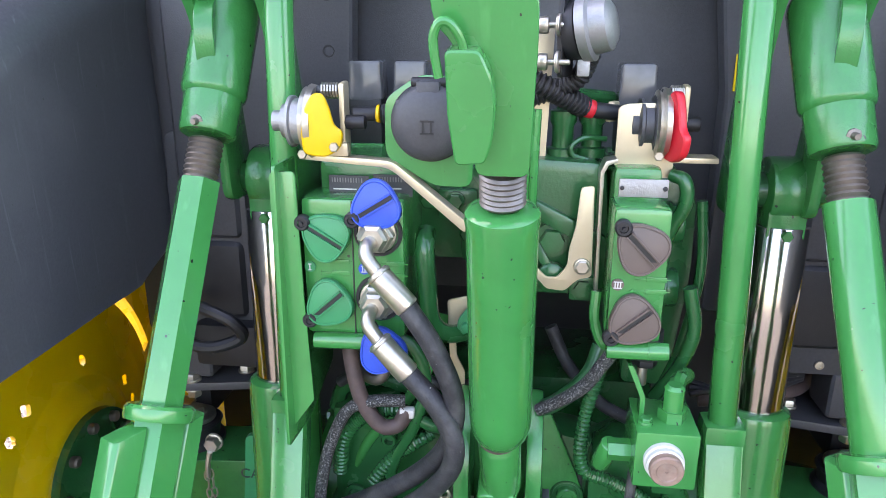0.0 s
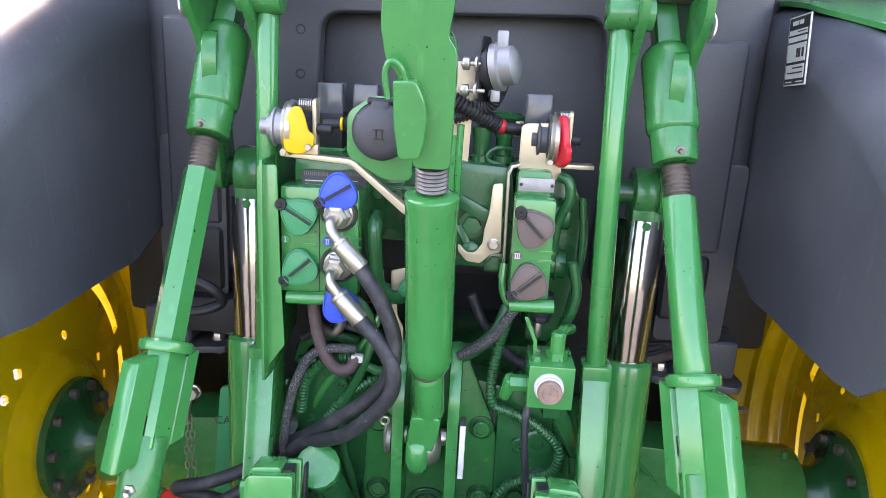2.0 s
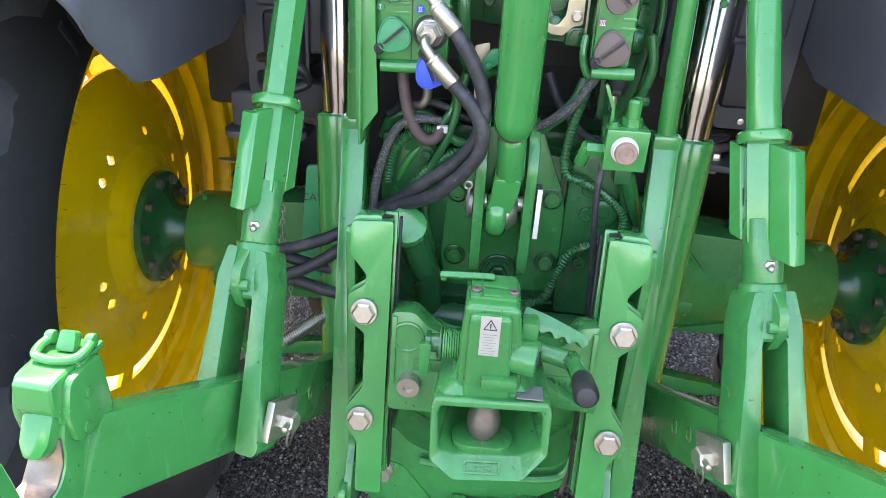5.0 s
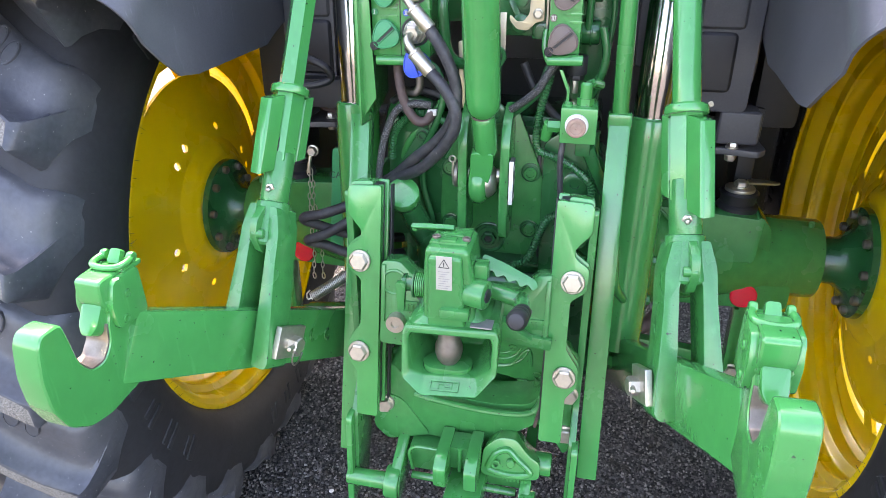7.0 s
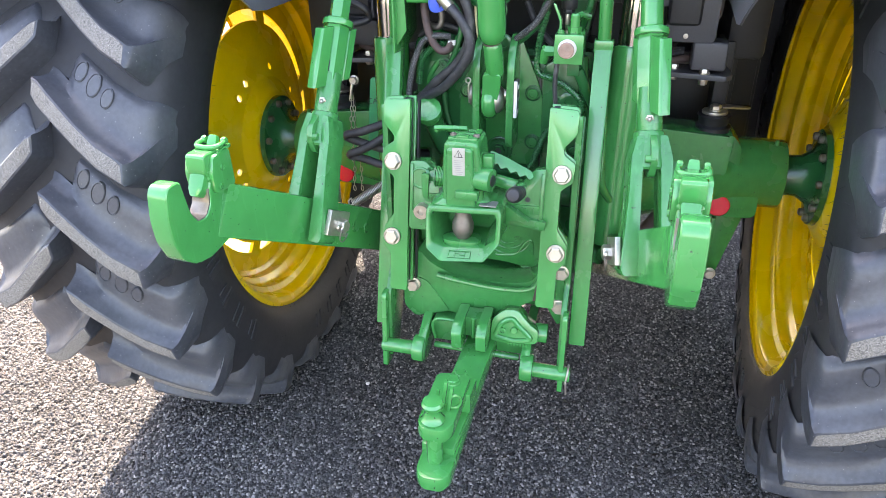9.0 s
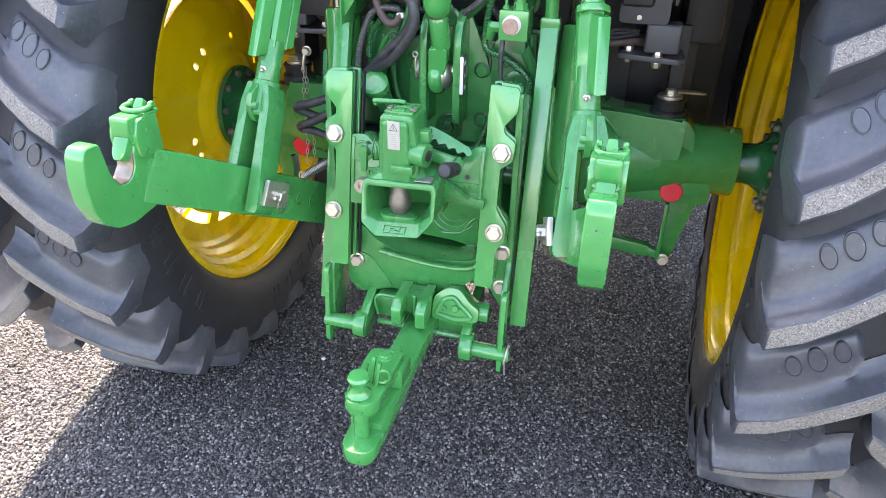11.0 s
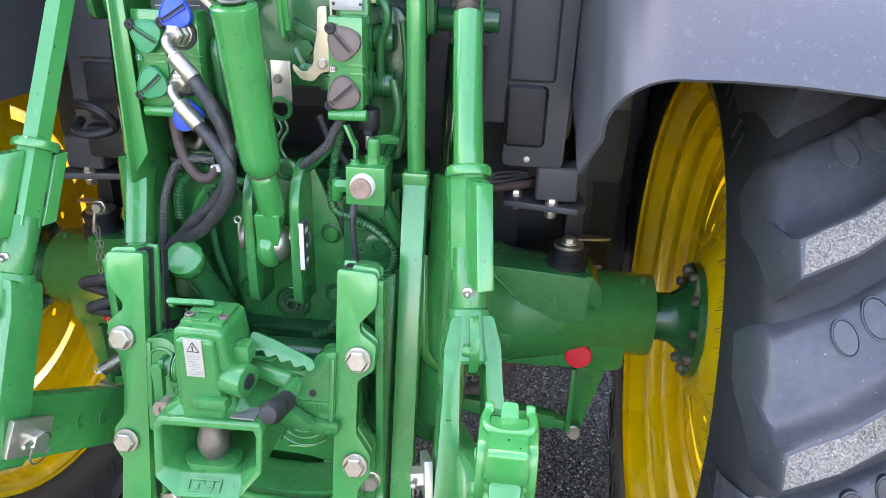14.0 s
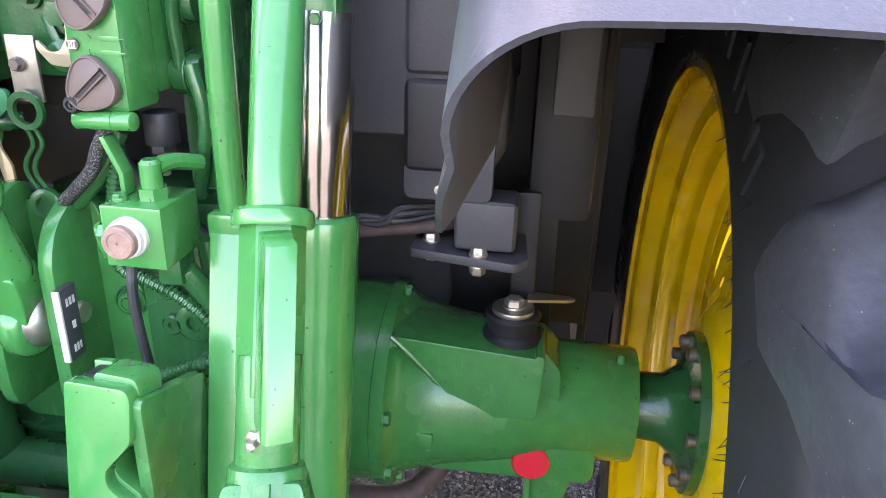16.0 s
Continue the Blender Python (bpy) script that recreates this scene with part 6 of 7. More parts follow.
part("cap_strap", join(lathe([(0, 0.017), (0.010, 0.017), (0.012, 0.014), (0.012, 0)], (0.056, 0.820, 1.410), BACK, 24), beam((0.052, 0.815, 1.42), (0.035, 0.822, 1.45), 0.010, 0.004, 0.001, BACK)), SHADEGREEN, upper)
part("recessed_block", join(box((-0.075, 0.94, 1.45), (0.10, 0.06, 0.11), 0.010), box((-0.060, 0.905, 1.472), (0.05, 0.03, 0.04), 0.006)), SHADEGREEN, upper)
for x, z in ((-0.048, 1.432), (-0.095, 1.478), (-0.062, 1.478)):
    part("hexagon_bolt", hexbolt((x, 0.908 if z < 1.47 else 0.888, z), BACK, 0.018, 0.010), SHADEGREEN, upper)
# ports on top
for x, y, z in ((0.062, 0.86, 1.545), (0.095, 0.87, 1.545)):
    part("top_port", lathe([(0, 0.017), (0.010, 0.017), (0.012, 0.012), (0.035, 0.012), (0.040, 0.015), (0.052, 0.015), (0.054, 0.010), (0.054, 0)], (x, y, z - 0.005), UP, 16), SHADEGREEN, upper)
part("port_pipe", hose([V(0.062, 0.86, 1.59), V(0.066, 0.87, 1.605), V(0.08, 0.89, 1.606), V(0.12, 0.93, 1.60)], 0.009), SHADEGREEN, upper)
part("port_clip", hose([V(0.110, 0.855, 1.562), V(0.085, 0.845, 1.564), V(0.072, 0.842, 1.555), V(0.074, 0.842, 1.545), V(0.09, 0.842, 1.540)], 0.003, 8), SHADEGREEN, upper)
for x, z0, z1 in ((0.031, 1.48, 1.60), (0.022, 1.47, 1.585)):
    part("upright_pipe", hose([V(x, 0.80, z0), V(x, 0.79, (z0 + z1) / 2), V(x + 0.001, 0.79, z1)], 0.005, 10), GREEN, upper)
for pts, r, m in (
        ([V(-0.085, 0.80, 1.462), V(-0.084, 0.78, 1.45), V(-0.082, 0.78, 1.41), V(-0.078, 0.79, 1.36), V(-0.06, 0.81, 1.335), V(-0.03, 0.84, 1.33)], 0.011, SHADEGREEN),
        ([V(-0.135, 0.79, 1.345), V(-0.10, 0.79, 1.325), V(-0.085, 0.79, 1.28), V(-0.10, 0.79, 1.22), V(-0.13, 0.80, 1.15), V(-0.13, 0.80, 1.08), V(-0.115, 0.80, 1.02), V(-0.11, 0.81, 0.98)], 0.0075, SHADEGREEN),
        ([V(-0.105, 0.79, 1.235), V(-0.07, 0.80, 1.215), V(-0.02, 0.83, 1.21), V(0.02, 0.86, 1.22)], 0.008, SHADEGREEN),
        ([V(0.115, 0.80, 1.335), V(0.104, 0.79, 1.305), V(0.08, 0.79, 1.275), V(0.05, 0.80, 1.250), V(0.02, 0.83, 1.24)], 0.010, SHADEGREEN),
        ([V(0.205, 0.80, 1.41), V(0.215, 0.80, 1.36), V(0.205, 0.81, 1.31), V(0.185, 0.83, 1.26)], 0.008, SHADEGREEN),
        ([V(0.178, 0.82, 1.53), V(0.19, 0.81, 1.525), V(0.193, 0.81, 1.50), V(0.180, 0.82, 1.46), V(0.178, 0.83, 1.40)], 0.0075, SHADEGREEN),
        ([V(0.215, 0.83, 1.50), V(0.222, 0.83, 1.42), V(0.21, 0.83, 1.33), V(0.195, 0.84, 1.27)], 0.006, SHADEGREEN),
        ([V(0.205, 0.80, 1.22), V(0.208, 0.80, 1.17), V(0.215, 0.80, 1.12), V(0.225, 0.82, 1.05)], 0.013, SHADEGREEN),
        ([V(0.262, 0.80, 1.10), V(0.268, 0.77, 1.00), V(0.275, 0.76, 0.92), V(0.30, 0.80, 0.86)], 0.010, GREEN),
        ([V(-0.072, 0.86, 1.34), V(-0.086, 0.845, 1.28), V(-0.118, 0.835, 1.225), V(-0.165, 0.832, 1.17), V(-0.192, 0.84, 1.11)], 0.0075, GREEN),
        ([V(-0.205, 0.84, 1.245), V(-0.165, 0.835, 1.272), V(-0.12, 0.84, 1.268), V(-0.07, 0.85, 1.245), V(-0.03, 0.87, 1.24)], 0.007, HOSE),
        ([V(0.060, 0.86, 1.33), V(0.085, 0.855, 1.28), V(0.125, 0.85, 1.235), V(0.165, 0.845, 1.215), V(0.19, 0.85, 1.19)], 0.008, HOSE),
        ([V(-0.215, 0.86, 1.20), V(-0.20, 0.85, 1.235), V(-0.16, 0.85, 1.25), V(-0.12, 0.86, 1.235)], 0.011, SHADEGREEN)):
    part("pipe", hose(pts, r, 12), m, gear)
for pts, r in (
        ([V(0.118, 0.79, 1.324), V(0.102, 0.79, 1.25), V(0.102, 0.785, 1.185), V(0.135, 0.785, 1.168), V(0.175, 0.785, 1.148), V(0.210, 0.785, 1.112), V(0.203, 0.785, 1.072), V(0.165, 0.785, 1.055), V(0.130, 0.785, 1.035), V(0.110, 0.785, 0.985), V(0.095, 0.78, 0.945), V(0.060, 0.775, 0.925)], 0.0085),
        ([V(-0.200, 0.81, 1.135), V(-0.19, 0.80, 1.19), V(-0.165, 0.80, 1.222), V(-0.13, 0.80, 1.235), V(-0.11, 0.81, 1.225)], 0.010),
        ([V(-0.155, 0.80, 1.13), V(-0.13, 0.80, 1.165), V(-0.10, 0.80, 1.19), V(-0.08, 0.81, 1.20)], 0.009)):
    part("ribbed_conduit", corrugated(pts, r), SHADEGREEN, gear, "green painted ribbed conduit")
part("cable_tie", box((-0.106, 0.782, 1.243), (0.018, 0.012, 0.012), 0.003), WHITE, gear, "white plastic tie")
for pts, r, m, lb in (
        ([V(-0.110, 0.785, 1.256), V(-0.145, 0.775, 1.259), V(-0.178, 0.775, 1.243), V(-0.202, 0.775, 1.191), V(-0.214, 0.775, 1.14), V(-0.221, 0.775, 1.08)], 0.0075, BRAID, "black braided hose sleeve with white flecks"),
        ([V(0.128, 0.765, 1.350), V(0.112, 0.765, 1.325), V(0.098, 0.77, 1.300), V(0.075, 0.775, 1.278), V(0.048, 0.785, 1.256)], 0.0075, BRAID, "black braided hose sleeve with white flecks"),
        ([V(-0.172, 0.785, 1.350), V(-0.172, 0.78, 1.315), V(-0.160, 0.775, 1.262), V(-0.138, 0.775, 1.228), V(-0.118, 0.78, 1.226), V(-0.106, 0.785, 1.245)], 0.0095, RUST, "brown rubber hose"),
        ([V(-0.150, 0.80, 1.345), V(-0.135, 0.80, 1.30), V(-0.145, 0.80, 1.275), V(-0.175, 0.81, 1.28)], 0.008, STEEL, "bare metal pipe")):
    part("line", hose(pts, r, 12), m, gear, lb)
part("hose_band", join(cyl((-0.182, 0.785, 1.335), (-0.160, 0.785, 1.337), 0.006, n=10), cyl((-0.172, 0.785, 1.352), (-0.172, 0.785, 1.338), 0.011, n=16)), RED, gear)
neck = part("filler_neck", hose([V(-0.151, 0.730, 1.080), V(-0.142, 0.748, 1.045), V(-0.128, 0.770, 0.995), V(-0.120, 0.785, 0.965), V(-0.118, 0.795, 0.92), V(-0.117, 0.80, 0.86)], 0.0255, 24), SHADEGREEN, gear, "green oil filler neck with cap")
part("cap", lathe([(-0.026, 0.028), (-0.014, 0.0335), (0.008, 0.0345), (0.013, 0.0330), (0.015, 0.0280), (0.0155, 0.010), (0.0155, 0)], (-0.152, 0.722, 1.088), V(0.06, -0.66, 0.75), 14, turn=0.2), GREEN, neck, "faceted green filler cap")
# added black boards as shade under the cab, so no daylight passes the gearbox
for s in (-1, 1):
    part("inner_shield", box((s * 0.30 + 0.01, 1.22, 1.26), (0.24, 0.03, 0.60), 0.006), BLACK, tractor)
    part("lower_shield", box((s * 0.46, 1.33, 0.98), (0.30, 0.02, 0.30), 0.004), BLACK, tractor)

# another black stand-in for shade, across the middle
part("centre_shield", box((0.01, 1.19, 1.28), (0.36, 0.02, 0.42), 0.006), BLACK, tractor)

# quick hitch position plate
part("support_arm", prism(rounded([(-0.368, 1.115), (-0.326, 1.120), (-0.305, 0.87), (-0.392, 0.87)], 0.008), (0, 0.905, 0), SIDE, UP, 0.012, 0.003), TEAL, gear, "green stabiliser plate")
txt = bpy.data.curves.new("marking", "FONT")
txt.body, txt.size, txt.extrude = "CAT3", 0.022, 0.0004
tx = new("marking", txt)
tx.parent = gear
tx.location, tx.rotation_euler = (-0.380, 0.8985, 1.045), (radians(90), 0, 0)
tx.data.materials.append(INK)

# ---- cab mounts on the axle ----
for s in (-1, 1):
    mp = part("mount_plate", prism(rounded([(s * 0.395, 1.10), (s * 0.395, 1.005), (s * 0.545, 0.975), (s * 0.562, 1.00), (s * 0.555, 1.10)], 0.008), (0, 0, 1.138), SIDE, V(0, 1, 0), 0.014, 0.003), PLASTIC, tractor, "grey steel cab mount plate")
    for x, y in ((0.493, 0.998), (0.421, 1.040)):
        part("bolt", join(hexbolt((s * x, y, 1.145), UP, 0.020, 0.013), hexbolt((s * x, y, 1.131), -UP, 0.020, 0.014)), ZINC, mp, "zinc hexagon bolt and nut")
    part("tube_end", box((s * 0.500, 1.03, 1.187), (0.085, 0.07, 0.072), 0.010, segs=3), PLASTIC, mp)
    rub = part("rubber_mount", lathe([(0, 0.046), (0.030, 0.046), (0.034, 0.042), (0.036, 0.038), (0.052, 0.040), (0.060, 0.044), (0.064, 0.040), (0.064, 0)], (s * 0.545, 1.09, 0.955), UP, 32), BLACK, tractor, "black rubber cab mount")
    part("washer", join(cyl((s * 0.545, 1.09, 1.019), (s * 0.545, 1.09, 1.027), 0.033, n=28, bev=0.001), hexbolt((s * 0.545, 1.09, 1.027), UP, 0.026, 0.015)), ZINC, rub, "zinc washer and bolt")
    part("lever", prism(rounded([(0.0, -0.015), (0.07, -0.006), (0.08, 0.003), (0.07, 0.010), (0.0, 0.02)], 0.004), (s * 0.565, 1.12, 1.030), V(s, 0.25, -0.1), V(0, 1, 0), 0.005, 0.001), ZINC, rub)
    part("cab_strut", box((s * 0.555, 1.18, 1.10), (0.04, 0.10, 0.20), 0.008), BLACK, tractor)
    part("steel_pipe", hose([V(s * 0.29, 1.03, 1.150), V(s * 0.34, 1.03, 1.158), V(s * 0.43, 1.05, 1.166), V(s * 0.47, 1.10, 1.165)], 0.010, 12), RUST, tractor)
    for k in range(3):
        part("cable", hose([V(s * 0.27, 1.00 + 0.01 * k, 1.175 + 0.006 * k), V(s * (0.33 + 0.01 * k), 1.01, 1.185 - 0.006 * k), V(s * 0.38, 1.02, 1.178 + 0.01 * k), V(s * 0.44, 1.05, 1.186 + 0.004 * k)], 0.0045, 8), HOSE, tractor)
    stay = part("stay", prism(rounded([(s * 0.590, 0.72), (s * 0.672, 0.72), (s * 0.625, 0.525), (s * 0.610, 0.512), (s * 0.592, 0.515), (s * 0.586, 0.53)], 0.008), (0, 1.115, 0), SIDE, UP, 0.012, 0.003), CAST, tractor, "green stabiliser stay under the axle")
    part("flange", beam((s * 0.590, 1.095, 0.715), (s * 0.590, 1.095, 0.53), 0.012, 0.045, 0.003, BACK), CAST, stay)
    part("stay_bolt", hexbolt((s * 0.606, 1.078, 0.534), V(0, -1, 0.1), 0.026, 0.016), ZINC, stay)
    part("check_rod", join(beam((s * 0.33, 1.10, 0.578), (s * 0.56, 1.10, 0.548), 0.034, 0.040, 0.008), beam((s * 0.55, 1.10, 0.550), (s * 0.595, 1.10, 0.540), 0.030, 0.026, 0.006)), CAST, tractor)
    part("exhaust_pipe", hose([V(s * 0.20, 1.12, 0.60), V(s * 0.31, 1.12, 0.592), V(s * 0.39, 1.14, 0.605), V(s * 0.44, 1.19, 0.655), V(s * 0.46, 1.25, 0.70)], 0.021, 14), RUST, tractor, "brown metal pipe under the axle")
part("oil_port", join(cyl((0.255, 0.86, 0.68), (0.29, 0.84, 0.68), 0.026, n=18), cyl((0.29, 0.84, 0.68), (0.315, 0.826, 0.68), 0.020, n=6)), CAST, gear)
loop = part("hand_rail_bracket", join(hose([V(-0.46, 0.95, 1.30), V(-0.42, 0.90, 1.315), V(-0.37, 0.89, 1.30), V(-0.36, 0.90, 1.272), V(-0.40, 0.89, 1.258), V(-0.44, 0.90, 1.262), V(-0.46, 0.95, 1.27)], 0.009, 10), box((-0.41, 1.0, 1.22), (0.12, 0.06, 0.07), 0.012)), BLACK, tractor)

# ---- valves: markings, bars below, hex fittings ----
for t_, x0, n in ((vl, -0.186, 1), (vl, -0.132, 2), (vr, 0.128, 3)):
    mat = TEAL if n == 1 else BLUE if n == 2 else BROWN
    m_ = part("number_plate_dot", lathe([(0, 0.0062), (0.002, 0.0062), (0.0022, 0)], (x0 - (0.020 if n == 1 else 0.014 if n == 2 else 0.008), 0.7545 if n < 3 else 0.7415, 1.431), BACK, 20), mat, t_)
    cx = m_.data.vertices[0].co.x * 0 + x0 - (0.020 if n == 1 else 0.014 if n == 2 else 0.008)
    bars = [box((cx + (k - (n - 1) / 2) * 0.0026, 0.7518 if n < 3 else 0.7388, 1.431), (0.0012, 0.0006, 0.006), 0) for k in range(n)]
    bars += [box((cx, 0.7518 if n < 3 else 0.7388, 1.431 + dz), (0.0026 * n + 0.001, 0.0006, 0.0010), 0) for dz in (-0.0033, 0.0033)]
    part("numeral", join(*bars), WHITE, m_)
for t_, x0, yf in ((vl, -0.184, 0.7545), (vl, -0.124, 0.7545), (vr, 0.146, 0.7415)):
    for dz in (0.0065, -0.0065):
        z = 1.431 + dz
        part("relief_symbol", join(box((x0 + 0.012, yf, z), (0.020, 0.0016, 0.0052), 0.0006), box((x0 - 0.004, yf, z), (0.012, 0.0014, 0.0014), 0.0003), box((x0 + 0.024, yf, z), (0.004, 0.0014, 0.0014), 0.0003), prism([(-0.004, 0), (0.0, 0.003), (0.0, -0.003)] if dz < 0 else [(0.004, 0), (0.0, 0.003), (0.0, -0.003)], (x0 - 0.010, yf, z), SIDE, UP, 0.0014, 0)), GREEN, t_)
part("seam", box((-0.158, 0.7545, 1.43), (0.0012, 0.002, 0.15), 0), INK, vl)
for t_, a, b in ((vl, V(-0.205, 0.752, 1.345), V(-0.11, 0.752, 1.347)), (vr, V(0.113, 0.738, 1.360), V(0.176, 0.735, 1.362))):
    part("lower_bar", join(cyl(a, b, 0.0095, n=20), cyl(a.lerp(b, 0.66), a.lerp(b, 0.68), 0.0104, n=20)), GREEN, t_)
for x, z in ((0.170, 1.470), (0.170, 1.394)):
    part("coupler_socket", join(cyl((x - 0.005, 0.845, z), (x + 0.030, 0.845, z), 0.023, n=28, bev=0.004), cyl((x + 0.012, 0.845, z), (x + 0.016, 0.845, z), 0.026, n=28)), SHADEGREEN, vr)
part("rear_block", prism(rounded([(0.150, 1.25), (0.148, 1.52), (0.200, 1.52), (0.222, 1.49), (0.224, 1.40), (0.214, 1.30), (0.205, 1.25)], 0.012), (0, 0.925, 0), SIDE, UP, 0.10, 0.010), SHADEGREEN, vr)
for x0, x1, z, tt in ((-0.192, -0.147, 1.513, vl), (-0.142, -0.099, 1.515, vl)):
    l_ = part("type_label", box(((x0 + x1) / 2, 0.792, z), (x1 - x0, 0.002, 0.024), 0), PLASTIC, tt, "dark type label with a bar code")
    for k in range(12):
        part("print_bar", box((x0 + 0.004 + k * 0.003, 0.7905, z + 0.007), (0.0008 + 0.0006 * (k % 2), 0.0008, 0.005), 0), PRINT, l_)
    for k in range(2):
        part("print_bar", box((x0 + 0.018, 0.7905, z - 0.003 - k * 0.006), (0.026 - 0.006 * k, 0.0008, 0.0014), 0), WHITE, l_)
tp = part("type_plate", box((0.140, 0.760, 1.527), (0.048, 0.003, 0.018), 0.0006), ALU, vr, "stamped aluminium type plate")
for x in (0.119, 0.161):
    part("rivet", lathe([(0, 0.0025), (0.0015, 0.002), (0.002, 0)], (x, 0.7585, 1.527), BACK, 10), BLACK, tp)

# ---- solenoids, air couplings, sockets ----


def solenoid(x, y, z0):
    t = thing("solenoid", V(x, y, z0), "dark translucent solenoid on a green valve", "solenoid", "solenoids")
    part("lower_body", box((x, y, z0 + 0.030), (0.042, 0.042, 0.060), 0.005), BLACK, t)
    part("cover", prism(rounded([(-0.0215, 0), (0.0215, 0), (0.020, 0.048), (-0.020, 0.048)], 0.004), (x, y, z0 + 0.056), SIDE, UP, 0.043, 0.004), SMOKE, t)
    part("base", box((x, y, z0 - 0.012), (0.046, 0.05, 0.03), 0.004), GREEN, t)
    return t


solenoid(-0.181, 0.945, 1.538)
solenoid(-0.124, 0.945, 1.538)
solenoid(0.146, 0.915, 1.538)


def air_coupling(at, s, flap_mat, label, facing, metal, k=0.74, f=0.84, g=0.80):
    """A trailer brake coupling lying across. s: the way its mouth points."""
    t = thing("air_coupling", at, label, "air coupling", "air brake couplings")
    way, X = V(s, 0, 0), V(s * f, 0, 0)
    part("body", lathe([(g * a, r) for a, r in ((-0.006, 0.030), (0.006, 0.030), (0.008, 0.024), (0.018, 0.024), (0.020, 0.027), (0.024, 0.027), (0.026, 0.018), (0.034, 0.018), (0.036, 0.011), (0.048, 0.011), (0.049, 0.008), (0.049, 0))], at, way, 24), metal, t)
    part("clamp_ring", lathe([(-0.010, 0.024), (-0.010, 0.037), (-0.004, 0.039), (-0.002, 0.034), (0.002, 0.036), (0.004, 0.030)], at, way, 24), ZINC, t, "zinc clamp ring")
    part("flap", prism(rounded([(k * x, k * z) for x, z in ((-0.026, -0.034), (0.004, -0.040), (0.026, -0.028), (0.030, -0.004), (0.018, 0.004), (0.012, 0.030), (0.004, 0.048), (-0.010, 0.048), (-0.024, 0.026), (-0.028, -0.006))], 0.007), at - X * 0.024 + V(0, -0.026, -0.004), facing, UP, 0.010, 0.004, 3), flap_mat, t, "bright plastic flap")
    sp = [at - X * 0.018 + V(0, 0, 0.032) - X * (0.0018 * k / 4) + V(0, 0.0075 * math.cos(k * math.pi / 4), 0.0075 * math.sin(k * math.pi / 4)) for k in range(48)]
    part("spring", sweep(sp, 0.0014, 6), ZINC, t)
    part("spring_pin", cyl(at - X * 0.002 + V(0, 0, 0.032), at - X * 0.045 + V(0, 0, 0.032), 0.005, n=12), PLASTIC, t)
    part("end_plate", prism(rounded([(-0.012, -0.040), (0.010, -0.040), (0.012, 0.040), (-0.010, 0.042)], 0.005), at - X * 0.044 + V(0, 0.004, 0), V(0, -1, 0), UP, 0.006, 0.002), GOLD, t)
    for z in (-0.030, -0.022):
        part("screw", hexbolt(at - X * (0.0 if z < -0.025 else 0.04) + V(0, -0.026, z), BACK, 0.009, 0.006, False), ZINC, t)
    part("pipe", cyl(at - X * 0.046, at - X * 0.072, 0.0075, n=14), BLACK, t)
    return t


air_coupling(V(-0.205, 0.775, 1.585), -1, YCAP, "air brake coupling with a yellow flap on a bracket", V(1, 0.35, 0), ALU)
air_coupling(V(0.160, 0.835, 1.582), -1, RED, "air brake coupling with a red flap on a bracket", V(0.36, -0.93, 0), PLASTIC, 0.84, 0.62)

lb = thing("left_bracket", V(-0.205, 0.78, 1.55), "gold passivated bent steel bracket carrying an air coupling", "bracket")
part("flat", join(prism(rounded([(-0.215, 1.553), (-0.120, 1.5475), (-0.112, 1.545), (-0.036, 1.484), (-0.032, 1.476), (-0.040, 1.474), (-0.118, 1.540), (-0.215, 1.547)], [0.002, 0.01, 0.01, 0.002, 0.002, 0.002, 0.01, 0.002]), (0, 0.772, 0), SIDE, UP, 0.020, 0.0008), box((-0.186, 0.766, 1.558), (0.05, 0.012, 0.014), 0.002)), GOLD, lb)
rb = thing("right_bracket", V(0.15, 0.83, 1.52), "gold passivated steel bracket carrying an air coupling", "bracket")
part("plate", prism(rounded([(0.117, 1.526), (0.178, 1.526), (0.178, 1.56), (0.172, 1.606), (0.125, 1.604), (0.117, 1.600)], 0.004), (0, 0.822, 0), SIDE, UP, 0.004, 0.0008), GOLD, rb)
part("arm", box((0.188, 0.838, 1.545), (0.075, 0.03, 0.006), 0.001), GOLD, rb)
part("strip", prism([(x, z) for x, z in ((0.103, 1.40), (0.101, 1.535), (0.106, 1.546), (0.118, 1.549), (0.118, 1.545), (0.109, 1.542), (0.105, 1.533), (0.107, 1.40))], (0, 0.815, 0), SIDE, UP, 0.03, 0.0006), ZINC, rb)
part("strip_foot", hose([V(0.105, 0.79, 1.405), V(0.104, 0.785, 1.375), V(0.112, 0.782, 1.35), V(0.122, 0.782, 1.342)], 0.006, 10), GREEN, rb)
cam_plate = thing("cam_plate", V(0.07, 0.80, 1.40), "pale gold stamped plate with a hooked foot", "bracket")
part("stamping", prism(rounded([(0.082, 1.518), (0.096, 1.520), (0.099, 1.418), (0.084, 1.414), (0.070, 1.400), (0.050, 1.402), (0.036, 1.418), (0.037, 1.428), (0.050, 1.415), (0.062, 1.416), (0.072, 1.430), (0.073, 1.450), (0.079, 1.475)], 0.004, 3), (0, 0.800, 0), SIDE, UP, 0.004, 0.0008), GOLD, cam_plate)
part("bolt", hexbolt((0.088, 0.798, 1.430), BACK, 0.014, 0.007), ZINC, cam_plate)
white = thing("side_plate", V(-0.05, 0.82, 1.24), "pale steel side plate with a notch", "bracket")
part("stamping", prism(rounded([(-0.064, 1.372), (-0.040, 1.378), (-0.040, 1.345), (-0.054, 1.330), (-0.052, 1.30), (-0.042, 1.28), (-0.042, 1.232), (-0.052, 1.232), (-0.060, 1.29)], 0.004), (0, 0.825, 0), SIDE, UP, 0.004, 0.0008), GOLD, white)
